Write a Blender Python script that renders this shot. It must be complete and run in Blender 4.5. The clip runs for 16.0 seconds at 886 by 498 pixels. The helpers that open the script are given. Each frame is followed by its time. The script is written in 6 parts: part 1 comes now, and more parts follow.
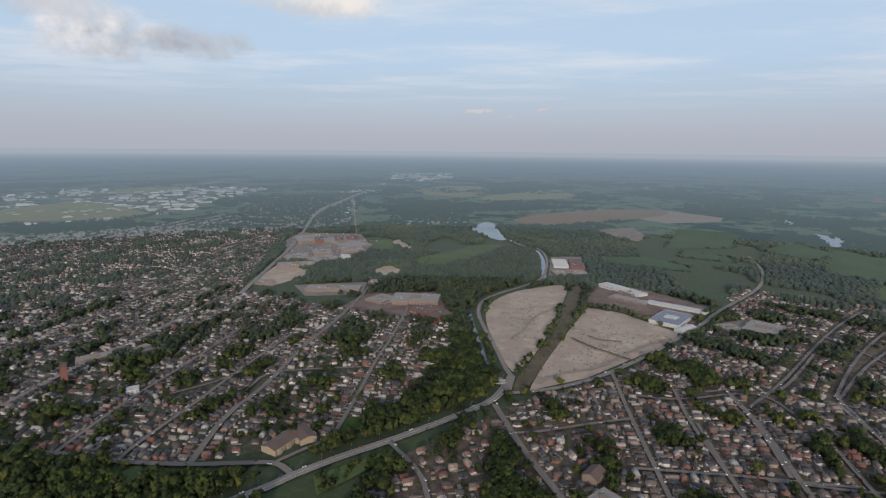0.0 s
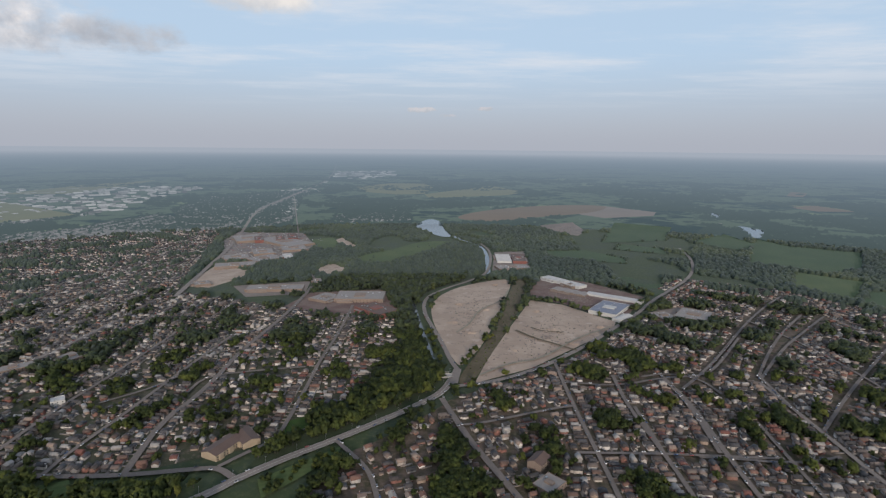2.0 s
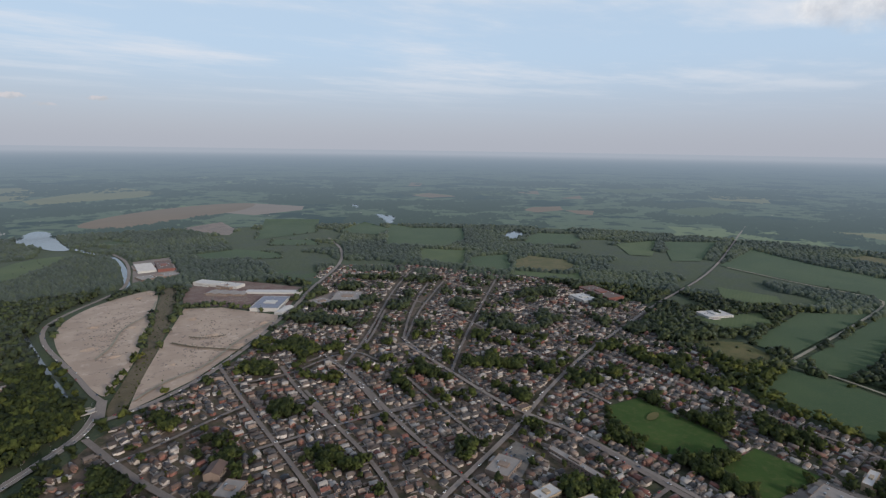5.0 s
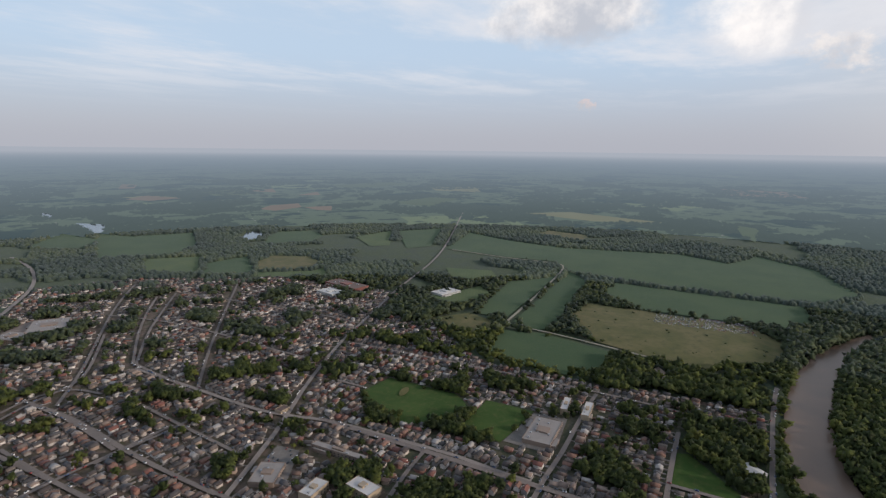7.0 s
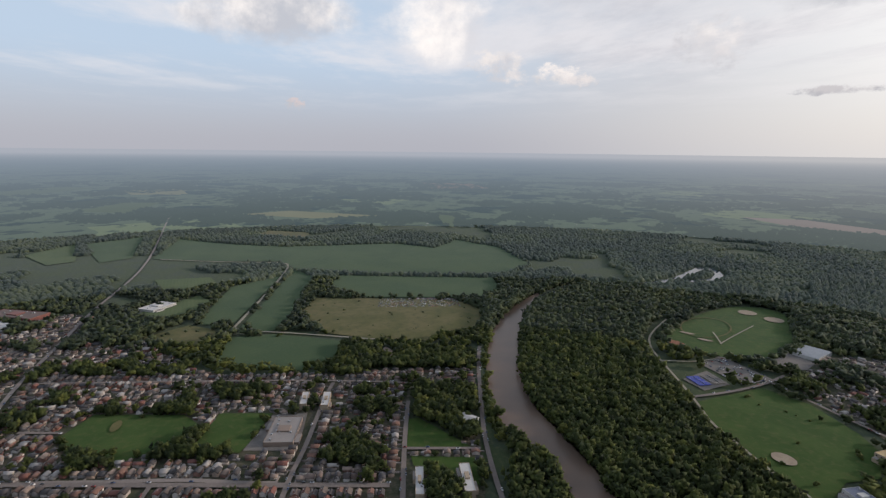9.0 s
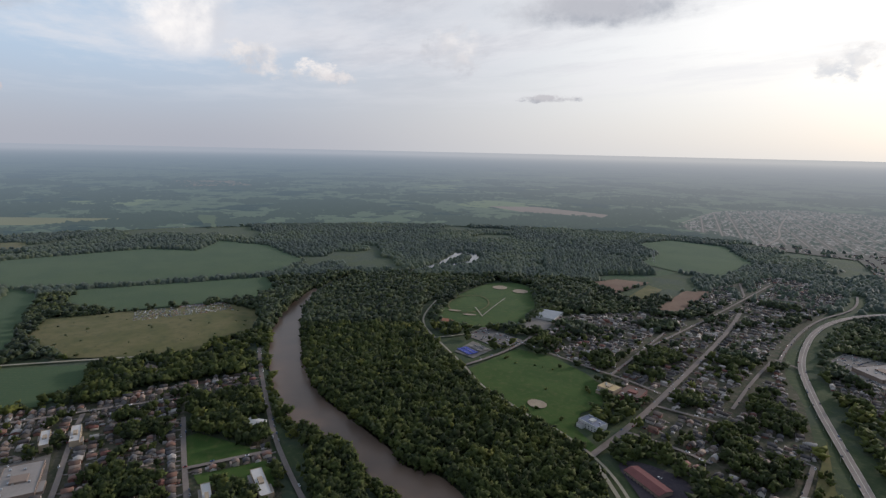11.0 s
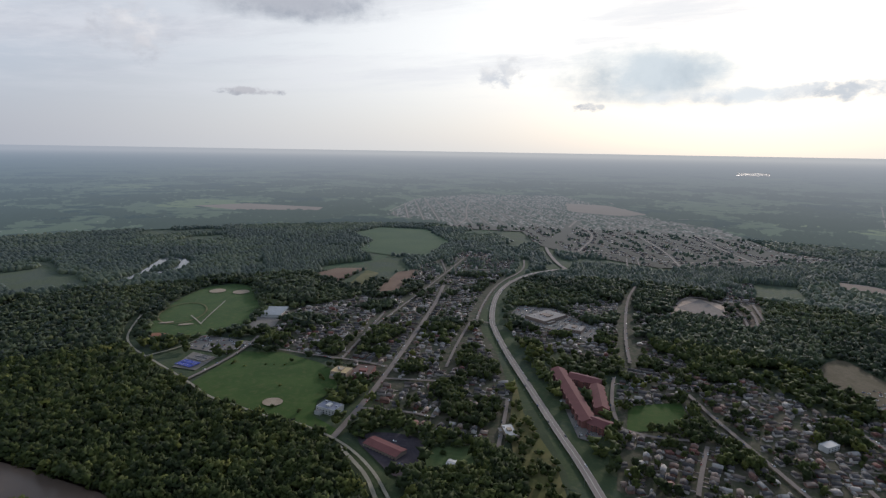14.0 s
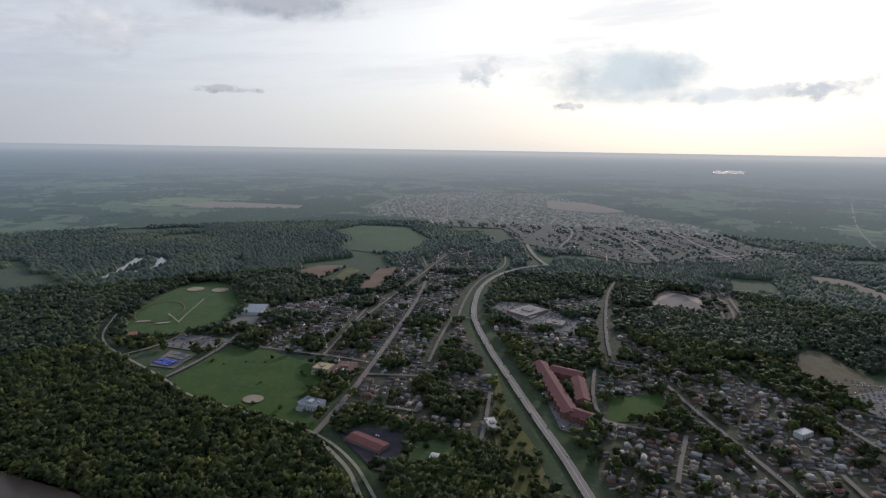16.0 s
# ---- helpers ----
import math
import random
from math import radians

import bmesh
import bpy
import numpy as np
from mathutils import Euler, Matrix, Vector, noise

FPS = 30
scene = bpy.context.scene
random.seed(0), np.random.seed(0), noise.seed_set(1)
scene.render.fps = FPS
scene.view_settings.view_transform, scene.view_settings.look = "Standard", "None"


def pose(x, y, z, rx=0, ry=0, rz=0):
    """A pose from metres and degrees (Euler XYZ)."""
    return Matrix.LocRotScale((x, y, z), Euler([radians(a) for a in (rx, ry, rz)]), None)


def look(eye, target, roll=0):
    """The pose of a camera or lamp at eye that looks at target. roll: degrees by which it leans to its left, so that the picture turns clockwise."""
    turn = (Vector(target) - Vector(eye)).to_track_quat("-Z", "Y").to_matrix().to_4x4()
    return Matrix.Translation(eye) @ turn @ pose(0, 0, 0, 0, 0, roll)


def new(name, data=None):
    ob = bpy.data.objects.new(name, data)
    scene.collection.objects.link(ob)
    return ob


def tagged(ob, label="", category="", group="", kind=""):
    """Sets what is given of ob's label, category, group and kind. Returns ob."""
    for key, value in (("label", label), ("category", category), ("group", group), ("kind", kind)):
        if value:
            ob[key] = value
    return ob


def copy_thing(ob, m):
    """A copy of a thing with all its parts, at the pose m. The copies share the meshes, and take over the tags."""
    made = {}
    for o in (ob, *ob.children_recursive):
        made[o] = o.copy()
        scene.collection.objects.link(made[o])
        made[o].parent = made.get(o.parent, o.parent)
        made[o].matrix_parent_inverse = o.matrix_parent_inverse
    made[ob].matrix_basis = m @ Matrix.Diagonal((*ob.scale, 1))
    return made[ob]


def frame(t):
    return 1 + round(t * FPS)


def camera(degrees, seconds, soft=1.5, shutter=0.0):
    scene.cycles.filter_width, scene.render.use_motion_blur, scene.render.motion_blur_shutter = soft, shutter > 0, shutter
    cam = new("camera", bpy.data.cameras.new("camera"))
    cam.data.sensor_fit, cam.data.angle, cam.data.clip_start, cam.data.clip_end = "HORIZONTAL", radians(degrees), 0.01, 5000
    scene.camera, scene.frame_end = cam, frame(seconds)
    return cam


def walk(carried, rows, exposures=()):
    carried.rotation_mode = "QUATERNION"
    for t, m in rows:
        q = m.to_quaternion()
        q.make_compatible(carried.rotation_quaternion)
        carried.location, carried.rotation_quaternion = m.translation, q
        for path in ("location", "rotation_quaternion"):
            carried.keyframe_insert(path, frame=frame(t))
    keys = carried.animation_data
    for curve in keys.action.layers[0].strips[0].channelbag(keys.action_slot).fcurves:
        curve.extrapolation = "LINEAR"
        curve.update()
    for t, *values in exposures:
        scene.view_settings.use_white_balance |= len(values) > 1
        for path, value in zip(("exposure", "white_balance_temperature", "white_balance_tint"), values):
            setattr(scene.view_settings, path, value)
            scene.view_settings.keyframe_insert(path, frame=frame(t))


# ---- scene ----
cam = camera(78.66, 16.0, soft=1.3)
PATH = [
    (0, (0.00, -0.00, 360.00), (-17.94, 195.81, 323.44), 0.59),
    (0.5, (-0.23, 0.56, 359.05), (-17.40, 196.40, 322.28), 0.67),
    (1, (0.59, 0.68, 358.35), (-14.89, 196.63, 321.45), 0.69),
    (1.5, (1.12, -0.30, 357.18), (-7.68, 196.05, 320.18), 0.70),
    (2, (1.25, -1.63, 355.93), (3.63, 194.90, 318.91), 0.60),
    (2.5, (1.94, -3.28, 355.21), (17.23, 192.65, 318.11), 0.57),
    (3, (2.45, -6.81, 355.05), (34.71, 187.05, 317.96), 0.59),
    (3.5, (1.36, -10.02, 355.02), (57.48, 178.32, 317.94), 0.62),
    (4, (1.15, -12.52, 353.49), (81.07, 167.08, 316.66), 0.51),
    (4.2, (0.69, -13.02, 353.00), (88.72, 162.78, 316.30), 0.57),
    (6.3, (-12.13, -15.90, 354.87), (147.71, 98.57, 318.12), 0.92),
    (6.5, (-12.48, -16.42, 355.13), (153.00, 89.71, 318.35), 0.85),
    (7, (-13.66, -17.67, 354.57), (163.15, 68.35, 317.95), 0.67),
    (7.5, (-15.61, -17.93, 354.01), (170.56, 45.23, 317.25), 0.70),
    (8, (-18.20, -18.48, 352.66), (174.80, 19.14, 316.12), 0.64),
    (8.5, (-20.11, -17.42, 351.30), (176.12, -3.63, 315.18), 0.76),
    (9, (-24.27, -17.39, 350.66), (172.15, -28.75, 314.76), 0.66),
    (9.2, (-24.94, -17.08, 349.74), (170.58, -39.46, 314.11), 0.68),
    (11.3, (-30.00, -2.22, 344.12), (138.47, -103.93, 308.44), 1.28),
    (11.5, (-30.27, -1.78, 343.71), (133.87, -110.37, 308.14), 1.27),
    (12, (-32.33, -1.30, 342.97), (120.76, -124.99, 307.43), 1.15),
    (12.5, (-32.20, 0.06, 342.39), (106.93, -139.17, 306.91), 1.02),
    (13, (-32.93, 1.29, 342.08), (92.96, -149.97, 306.47), 0.93),
    (13.5, (-33.61, 3.01, 341.50), (80.35, -157.44, 305.87), 0.91),
    (14, (-33.06, 4.09, 341.16), (72.97, -161.67, 305.36), 0.94),
    (14.5, (-32.98, 4.39, 340.04), (70.05, -163.23, 304.14), 0.95),
    (15, (-32.75, 4.34, 338.28), (68.85, -164.13, 302.28), 0.93),
    (15.5, (-33.34, 4.37, 336.88), (67.29, -164.66, 300.77), 0.92),
    (16, (-32.72, 4.85, 334.72), (67.37, -164.50, 298.63), 0.96),
]
walk(cam, [(r[0], look(*r[1:])) for r in PATH],
     [(0.0, 0.05, 6340, 9), (4.0, 0.06, 6340, 9), (7.0, 0.12, 6550, 11), (9.0, 0.12, 6650, 12), (12.5, -0.02, 6230, 10), (16.0, -0.05, 6180, 10)])

# ---- sky, sun ----
SUN_HEADING, SUN_HEIGHT = 176.0, 17.0
SUN = Vector((math.sin(radians(SUN_HEADING)) * math.cos(radians(SUN_HEIGHT)),
              math.cos(radians(SUN_HEADING)) * math.cos(radians(SUN_HEIGHT)), math.sin(radians(SUN_HEIGHT))))
lamp = bpy.data.lights.new("sun", "SUN")
lamp.energy, lamp.angle, lamp.color = 2.4, radians(7.0), (1.0, 0.86, 0.745)
sun = new("sun", lamp)
sun.matrix_world = look((0, 0, 900), Vector((0, 0, 900)) - SUN)


class Nodes:
    """Short way to write a node tree."""

    def __init__(self, tree):
        self.tree = tree
        tree.nodes.clear()

    def add(self, kind, values=None, **props):
        n = self.tree.nodes.new(kind)
        for k, v in props.items():
            setattr(n, k, v)
        for k, v in (values or {}).items():
            if isinstance(v, bpy.types.NodeSocket):
                self.tree.links.new(v, n.inputs[k])
            else:
                n.inputs[k].default_value = v
        return n

    def math(self, op, a, b=0.0, clamp=False):
        return self.add("ShaderNodeMath", {0: a, 1: b}, operation=op, use_clamp=clamp).outputs[0]

    def vec(self, op, a, b=(0, 0, 0)):
        n = self.add("ShaderNodeVectorMath", {0: a, 1: b}, operation=op)
        return n.outputs["Value"] if op in ("DOT_PRODUCT", "LENGTH") else n.outputs[0]

    def step(self, value, lo, hi, a=0.0, b=1.0):
        return self.add("ShaderNodeMapRange", {0: value, 1: lo, 2: hi, 3: a, 4: b}, interpolation_type="SMOOTHSTEP").outputs[0]

    def mix(self, fac, a, b, blend="MIX"):
        n = self.add("ShaderNodeMix", data_type="RGBA", blend_type=blend)
        for i, v in ((0, fac), (6, a), (7, b)):
            if isinstance(v, bpy.types.NodeSocket):
                self.tree.links.new(v, n.inputs[i])
            else:
                n.inputs[i].default_value = v if i == 0 else (*v, 1)
        return n.outputs[2]

    def noise(self, vector, scale, detail=4.0, rough=0.55):
        return self.add("ShaderNodeTexNoise", {"Vector": vector, "Scale": scale, "Detail": detail, "Roughness": rough}).outputs[0]


world = bpy.data.worlds.new("sky")
scene.world = world
world.use_nodes = True
w = Nodes(world.node_tree)
ray = w.add("ShaderNodeTexCoord").outputs["Generated"]
up = w.add("ShaderNodeSeparateXYZ", {0: ray}).outputs[2]
sky = w.add("ShaderNodeTexSky", sky_type="NISHITA", sun_disc=False, sun_elevation=radians(SUN_HEIGHT),
            sun_rotation=radians(SUN_HEADING), dust_density=2.5, air_density=1.0).outputs[0]
air = w.mix(1.0, sky, (0.10, 0.10, 0.10), "MULTIPLY")
toward = w.vec("DOT_PRODUCT", ray, tuple(SUN))
sunward = w.step(toward, 0.42, 1.0)
pale = w.mix(w.step(toward, 0.0, 0.55), (0.50, 0.63, 0.79), (0.60, 0.63, 0.69))
veil = w.mix(sunward, pale, (1.08, 1.07, 1.04))
low = w.mix(w.step(toward, 0.1, 1.0), (0.455, 0.475, 0.54), (0.83, 0.82, 0.80))
haze = w.mix(w.step(up, 0.0, 0.17), low, veil)
air = w.mix(0.88, air, haze)
air = w.mix(w.step(up, 0.24, 0.60), air, (0.29, 0.365, 0.50))
# thin high streaks of cloud
flat = w.add("ShaderNodeVectorMath", {0: ray, 1: w.add("ShaderNodeCombineXYZ", {
    0: w.math("MAXIMUM", up, 0.04), 1: w.math("MAXIMUM", up, 0.04), 2: 1.0}).outputs[0]}, operation="DIVIDE").outputs[0]
streak = w.noise(w.vec("MULTIPLY", flat, (0.6, 1.0, 1.0)), 0.42, 8.0, 0.62)
air = w.mix(w.math("MULTIPLY", w.step(streak, 0.44, 0.66), w.step(up, 0.05, 0.16, 0.0, 0.75)), air, w.mix(sunward, (0.74, 0.74, 0.77), (0.88, 0.87, 0.87)))

# a broken grey deck on the sun's side
deck = w.noise(w.vec("MULTIPLY", flat, (0.5, 1.0, 1.0)), 0.9, 9.0, 0.66)
air = w.mix(w.math("MULTIPLY", w.math("MULTIPLY", w.step(deck, 0.46, 0.66), w.step(up, 0.06, 0.2, 0.0, 0.6)), w.step(toward, 0.1, 0.6)), air, w.mix(sunward, (0.46, 0.48, 0.54), (0.84, 0.84, 0.85)))


def cloud(air, heading, height, wide, tall, colour, shade, soft, seed, ragged=0.0):
    """One cumulus: heading and height in degrees, half sizes in degrees, sunlit and shaded colour."""
    a, e, wide, tall = radians(heading), radians(height), wide * 1.2, tall * 1.2
    ragged = ragged or (2.4 if wide > 5.5 else 4.2)
    d = Vector((math.sin(a) * math.cos(e), math.cos(a) * math.cos(e), math.sin(e)))
    right = Vector((math.cos(a), -math.sin(a), 0))
    top = right.cross(d)
    u = w.math("MULTIPLY", w.vec("DOT_PRODUCT", ray, tuple(right)), 1 / math.tan(radians(wide)))
    v = w.math("MULTIPLY", w.vec("DOT_PRODUCT", ray, tuple(top)), 1 / math.tan(radians(tall)))
    front = w.step(w.vec("DOT_PRODUCT", ray, tuple(d)), 0.5, 0.7)
    rr = w.math("ADD", w.math("POWER", w.math("ABSOLUTE", u), 2.0), w.math("POWER", w.math("ABSOLUTE", v), 2.0))
    place = w.vec("ADD", ray, (seed, seed * 0.7, 0))
    n1 = w.noise(w.vec("MULTIPLY", place, (1.0, 1.0, 1.7)), 110.0 / (wide + tall), 8.0, 0.64)
    mask = w.step(w.math("ADD", w.math("MULTIPLY", n1, ragged), w.math("MULTIPLY", rr, -1.0)), ragged / 2 - 0.75, ragged / 2 - 0.75 + soft)
    mask = w.math("MULTIPLY", mask, front)
    n2 = w.noise(w.vec("ADD", place, (0, 0, 0.012 * tall)), 90.0 / (wide + tall), 6.0, 0.6)
    lit = w.step(w.math("ADD", n2, w.math("MULTIPLY", v, 0.16)), 0.38, 0.62)
    return w.mix(mask, air, w.mix(lit, shade, colour))


CLOUDS = [
    (-36.0, 9.6, 6.4, 2.7, (0.88, 0.82, 0.80), (0.44, 0.46, 0.51), 0.9, 1.0),
    (-29.2, 9.3, 5.1, 1.56, (0.52, 0.52, 0.55), (0.40, 0.42, 0.47), 1.1, 2.0),
    (-18.5, 13.5, 8.6, 1.4, (0.86, 0.80, 0.75), (0.60, 0.60, 0.62), 0.8, 3.0),
    (-38.5, 11.2, 9.5, 1.32, (0.62, 0.61, 0.64), (0.48, 0.50, 0.55), 1.1, 4.0),
    (-1.8, 3.7, 1.6, 0.30, (0.60, 0.58, 0.60), (0.48, 0.50, 0.54), 0.8, 5.0),
    (5.0, 3.9, 1.2, 0.24, (0.58, 0.56, 0.59), (0.48, 0.50, 0.54), 0.8, 6.0),
    (1.1, 3.2, 1.0, 0.21, (0.54, 0.53, 0.57), (0.48, 0.50, 0.54), 0.8, 7.0),
    (75.5, 13.4, 8.6, 3.9, (0.98, 0.94, 0.91), (0.50, 0.53, 0.59), 0.6, 8.0, 1.4),
    (92.8, 12.6, 5.8, 4.4, (0.95, 0.92, 0.90), (0.66, 0.67, 0.71), 0.75, 9.0, 1.7),
    (98.0, 8.2, 3.2, 2.0, (0.80, 0.77, 0.76), (0.58, 0.59, 0.63), 0.9, 10.0),
    (104.8, 7.6, 2.9, 0.96, (0.86, 0.82, 0.80), (0.60, 0.61, 0.64), 0.8, 11.0),
    (78.2, 4.3, 1.0, 0.72, (0.62, 0.55, 0.56), (0.50, 0.51, 0.55), 0.8, 12.0),
    (118.9, 9.4, 3.6, 2.51, (0.80, 0.78, 0.78), (0.62, 0.63, 0.66), 1.2, 13.0),
    (131.5, 13.6, 9.5, 2.1, (0.50, 0.51, 0.55), (0.31, 0.34, 0.40), 0.8, 14.0, 1.6),
    (127.9, 5.3, 3.1, 0.42, (0.56, 0.55, 0.57), (0.42, 0.43, 0.47), 0.9, 15.0),
    (118.4, 9.5, 3.0, 2.51, (0.72, 0.70, 0.71), (0.52, 0.53, 0.57), 1.2, 16.0),
    (106.6, 6.9, 1.7, 0.72, (0.74, 0.71, 0.71), (0.55, 0.56, 0.6), 0.9, 17.0),
    (168.0, 7.4, 12.5, 3.2, (0.72, 0.77, 0.79), (0.53, 0.59, 0.63), 0.9, 18.0, 1.7),
    (174.5, 5.2, 8.0, 1.1, (0.84, 0.86, 0.86), (0.70, 0.73, 0.75), 0.9, 19.0),
    (-177.0, 5.5, 4.2, 1.20, (0.85, 0.85, 0.84), (0.66, 0.68, 0.70), 1, 20.0),
    (152.9, 7.8, 2.5, 1.44, (0.86, 0.84, 0.82), (0.72, 0.73, 0.75), 0.9, 21.0),
    (161.5, 4.4, 2.2, 0.42, (0.8, 0.78, 0.75), (0.6, 0.6, 0.62), 0.9, 22.0),
]
for c in CLOUDS:
    air = cloud(air, *c)
w.add("ShaderNodeOutputWorld", {0: w.add("ShaderNodeBackground", {0: air, 1: 1.0}).outputs[0]})

# ---- materials ----
HAZE = 0.11  # bluish sheen that imitates air haze on everything seen at a flat angle


def material(name):
    m = bpy.data.materials.new(name)
    m.use_nodes = True
    return m, Nodes(m.node_tree)


def finish(n, colour, rough=0.9, sheen=HAZE, metal=0.0, bump=None, spec=0.3, normal=None):
    v = {"Base Color": colour, "Roughness": rough, "Metallic": metal, "Specular IOR Level": spec}
    if sheen:
        v.update({"Sheen Weight": sheen, "Sheen Roughness": 0.32, "Sheen Tint": (0.74, 0.86, 1.0, 1)})
    b = n.add("ShaderNodeBsdfPrincipled", v)
    if normal:
        n.tree.links.new(normal, b.inputs["Normal"])
    if bump:
        n.tree.links.new(n.add("ShaderNodeBump", {"Height": bump[0], "Strength": bump[1], "Distance": bump[2]}).outputs[0], b.inputs["Normal"])
    n.add("ShaderNodeOutputMaterial", {0: b.outputs[0]})


def soil(name, a, b, c, big, small, rough=0.95, sheen=HAZE, rows=None):
    """Land cover: two colours in broad patches, a third in fine grain; rows = (turn, spacing) adds tillage lines."""
    m, n = material(name)
    p = n.add("ShaderNodeNewGeometry").outputs["Position"]
    f1 = n.step(n.noise(p, big, 5.0), 0.38, 0.62)
    f2 = n.noise(p, small, 6.0, 0.7)
    col = n.mix(f1, a, b)
    col = n.mix(n.math("MULTIPLY", n.step(f2, 0.45, 0.72), 0.7), col, c)
    if rows:
        turned = n.add("ShaderNodeVectorRotate", {0: p, "Angle": rows[0]}, rotation_type="Z_AXIS").outputs[0]
        wave = n.add("ShaderNodeTexWave", {"Vector": turned, "Scale": 0.314 / rows[1], "Distortion": 1.5, "Detail": 2.0, "Detail Scale": 0.5}).outputs["Fac"]
        col = n.mix(n.math("MULTIPLY", wave, 0.22), col, tuple(v * 0.6 for v in a))
    finish(n, col, rough, sheen, bump=(f2, 0.5, 0.4), spec=0.06)
    return m


def palette(name, colours, rough=0.8, grain=0.6, amount=0.35, sheen=HAZE, spec=0.3):
    """One of several paints, chosen by the mesh's own tint, weathered at two scales."""
    m, n = material(name)
    p = n.add("ShaderNodeNewGeometry").outputs["Position"]
    ramp = n.add("ShaderNodeValToRGB", {0: n.add("ShaderNodeAttribute", attribute_name="tint").outputs["Fac"]})
    ramp.color_ramp.interpolation = "CONSTANT"
    for i, c in enumerate(colours):
        e = ramp.color_ramp.elements[i] if i < 2 else ramp.color_ramp.elements.new(i / len(colours))
        e.position, e.color = i / len(colours), (*c, 1)
    worn = n.math("MULTIPLY", n.noise(p, grain, 6.0, 0.7), n.noise(p, grain * 9, 2.0))
    col = n.mix(n.step(worn, 0.16, 0.40, 0.0, amount), ramp.outputs[0], (0.5, 0.48, 0.45), "MULTIPLY")
    finish(n, col, rough, sheen, spec=spec)
    return m


def leaf(name, colours, round_off=0.78, contrast=1.7, glow=0.46, haze_sheen=0.05):
    """Foliage: colour by tree (tint), broken up clump by clump; leaves share the lie of their crown's surface."""
    m, n = material(name)
    ramp = n.add("ShaderNodeValToRGB", {0: n.add("ShaderNodeAttribute", attribute_name="tint").outputs["Fac"]})
    for i, c in enumerate(colours):
        e = ramp.color_ramp.elements[i] if i < 2 else ramp.color_ramp.elements.new(i / (len(colours) - 1))
        e.position, e.color = i / (len(colours) - 1), (*c, 1)
    geo = n.add("ShaderNodeNewGeometry")
    col = n.mix(geo.outputs["Random Per Island"], ramp.outputs[0], n.mix(1.0, ramp.outputs[0], (contrast, contrast, contrast * 0.85), "MULTIPLY"))
    fine = n.noise(geo.outputs["Position"], 1.1, 3.0, 0.7)
    col = n.mix(n.step(fine, 0.35, 0.65, 0.0, 0.5), col, n.mix(1.0, col, (0.55, 0.55, 0.55), "MULTIPLY"))
    lie = n.add("ShaderNodeVectorTransform", {0: n.add("ShaderNodeAttribute", attribute_name="lie").outputs["Vector"]}, vector_type="NORMAL", convert_from="OBJECT", convert_to="WORLD").outputs[0]
    soft = n.add("ShaderNodeMix", {0: round_off, 4: geo.outputs["Normal"], 5: lie}, data_type="VECTOR").outputs[1]
    soft = n.vec("NORMALIZE", soft)
    # bluish sheen on the leaves imitates the haze in front of them
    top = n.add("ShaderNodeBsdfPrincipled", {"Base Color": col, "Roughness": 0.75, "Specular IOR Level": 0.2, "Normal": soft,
                                               "Sheen Weight": haze_sheen, "Sheen Roughness": 0.4, "Sheen Tint": (0.74, 0.86, 1.0, 1)})
    thin = n.add("ShaderNodeBsdfTranslucent", {0: n.mix(1.0, col, (1.25, 1.25, 0.7), "MULTIPLY"), 1: soft})
    n.add("ShaderNodeOutputMaterial", {0: n.add("ShaderNodeMixShader", {0: glow, 1: top.outputs[0], 2: thin.outputs[0]}).outputs[0]})
    return m


def plain(name, colour, rough=0.7, metal=0.0, spec=0.15, vary=0.25, scale=0.7):
    m, n = material(name)
    p = n.add("ShaderNodeNewGeometry").outputs["Position"]
    f = n.math("MULTIPLY", n.noise(p, scale, 6.0, 0.65), n.noise(p, scale * 0.12, 3.0))
    finish(n, n.mix(n.step(f, 0.14, 0.40, 0.0, vary), colour, tuple(v * 0.45 for v in colour)), rough, HAZE, metal, spec=spec)
    return m


GRASS, n = material("open_country")
p = n.add("ShaderNodeNewGeometry").outputs["Position"]
warp = n.vec("ADD", p, n.vec("MULTIPLY", n.add("ShaderNodeTexNoise", {"Vector": p, "Scale": 0.004}).outputs[1], (160, 160, 0)))
plot = n.add("ShaderNodeTexVoronoi", {"Vector": n.vec("MULTIPLY", warp, (1.0, 0.6, 0.0)), "Scale": 0.0055, "Randomness": 0.8})
ramp = n.add("ShaderNodeValToRGB", {0: n.add("ShaderNodeSeparateXYZ", {0: plot.outputs["Color"]}).outputs[0]})
ramp.color_ramp.interpolation = "CONSTANT"
for i, c in enumerate([(0.050, 0.068, 0.032), (0.075, 0.100, 0.042), (0.062, 0.082, 0.036), (0.12, 0.125, 0.055), (0.045, 0.075, 0.034), (0.17, 0.135, 0.09)]):
    e = ramp.color_ramp.elements[i] if i < 2 else ramp.color_ramp.elements.new(0.1)
    e.position, e.color = (0, 0.25, 0.45, 0.66, 0.76, 0.94)[i], (*c, 1)
fine = n.noise(p, 0.12, 6.0, 0.7)
col = n.mix(n.step(n.noise(p, 0.011, 6.0, 0.65), 0.46, 0.58, 0.0, 0.85), ramp.outputs[0], (0.048, 0.064, 0.042))
finish(n, n.mix(n.step(fine, 0.45, 0.7, 0.0, 0.5), col, (0.11, 0.115, 0.06)), 0.95, HAZE, bump=(fine, 0.5, 0.5), spec=0.06)
LAWN = soil("town_lots", (0.062, 0.058, 0.034), (0.115, 0.086, 0.066), (0.185, 0.138, 0.112), 0.06, 0.14)
LEAFY_LOTS = soil("leafy_lots", (0.046, 0.054, 0.030), (0.074, 0.070, 0.046), (0.150, 0.120, 0.098), 0.05, 0.14)
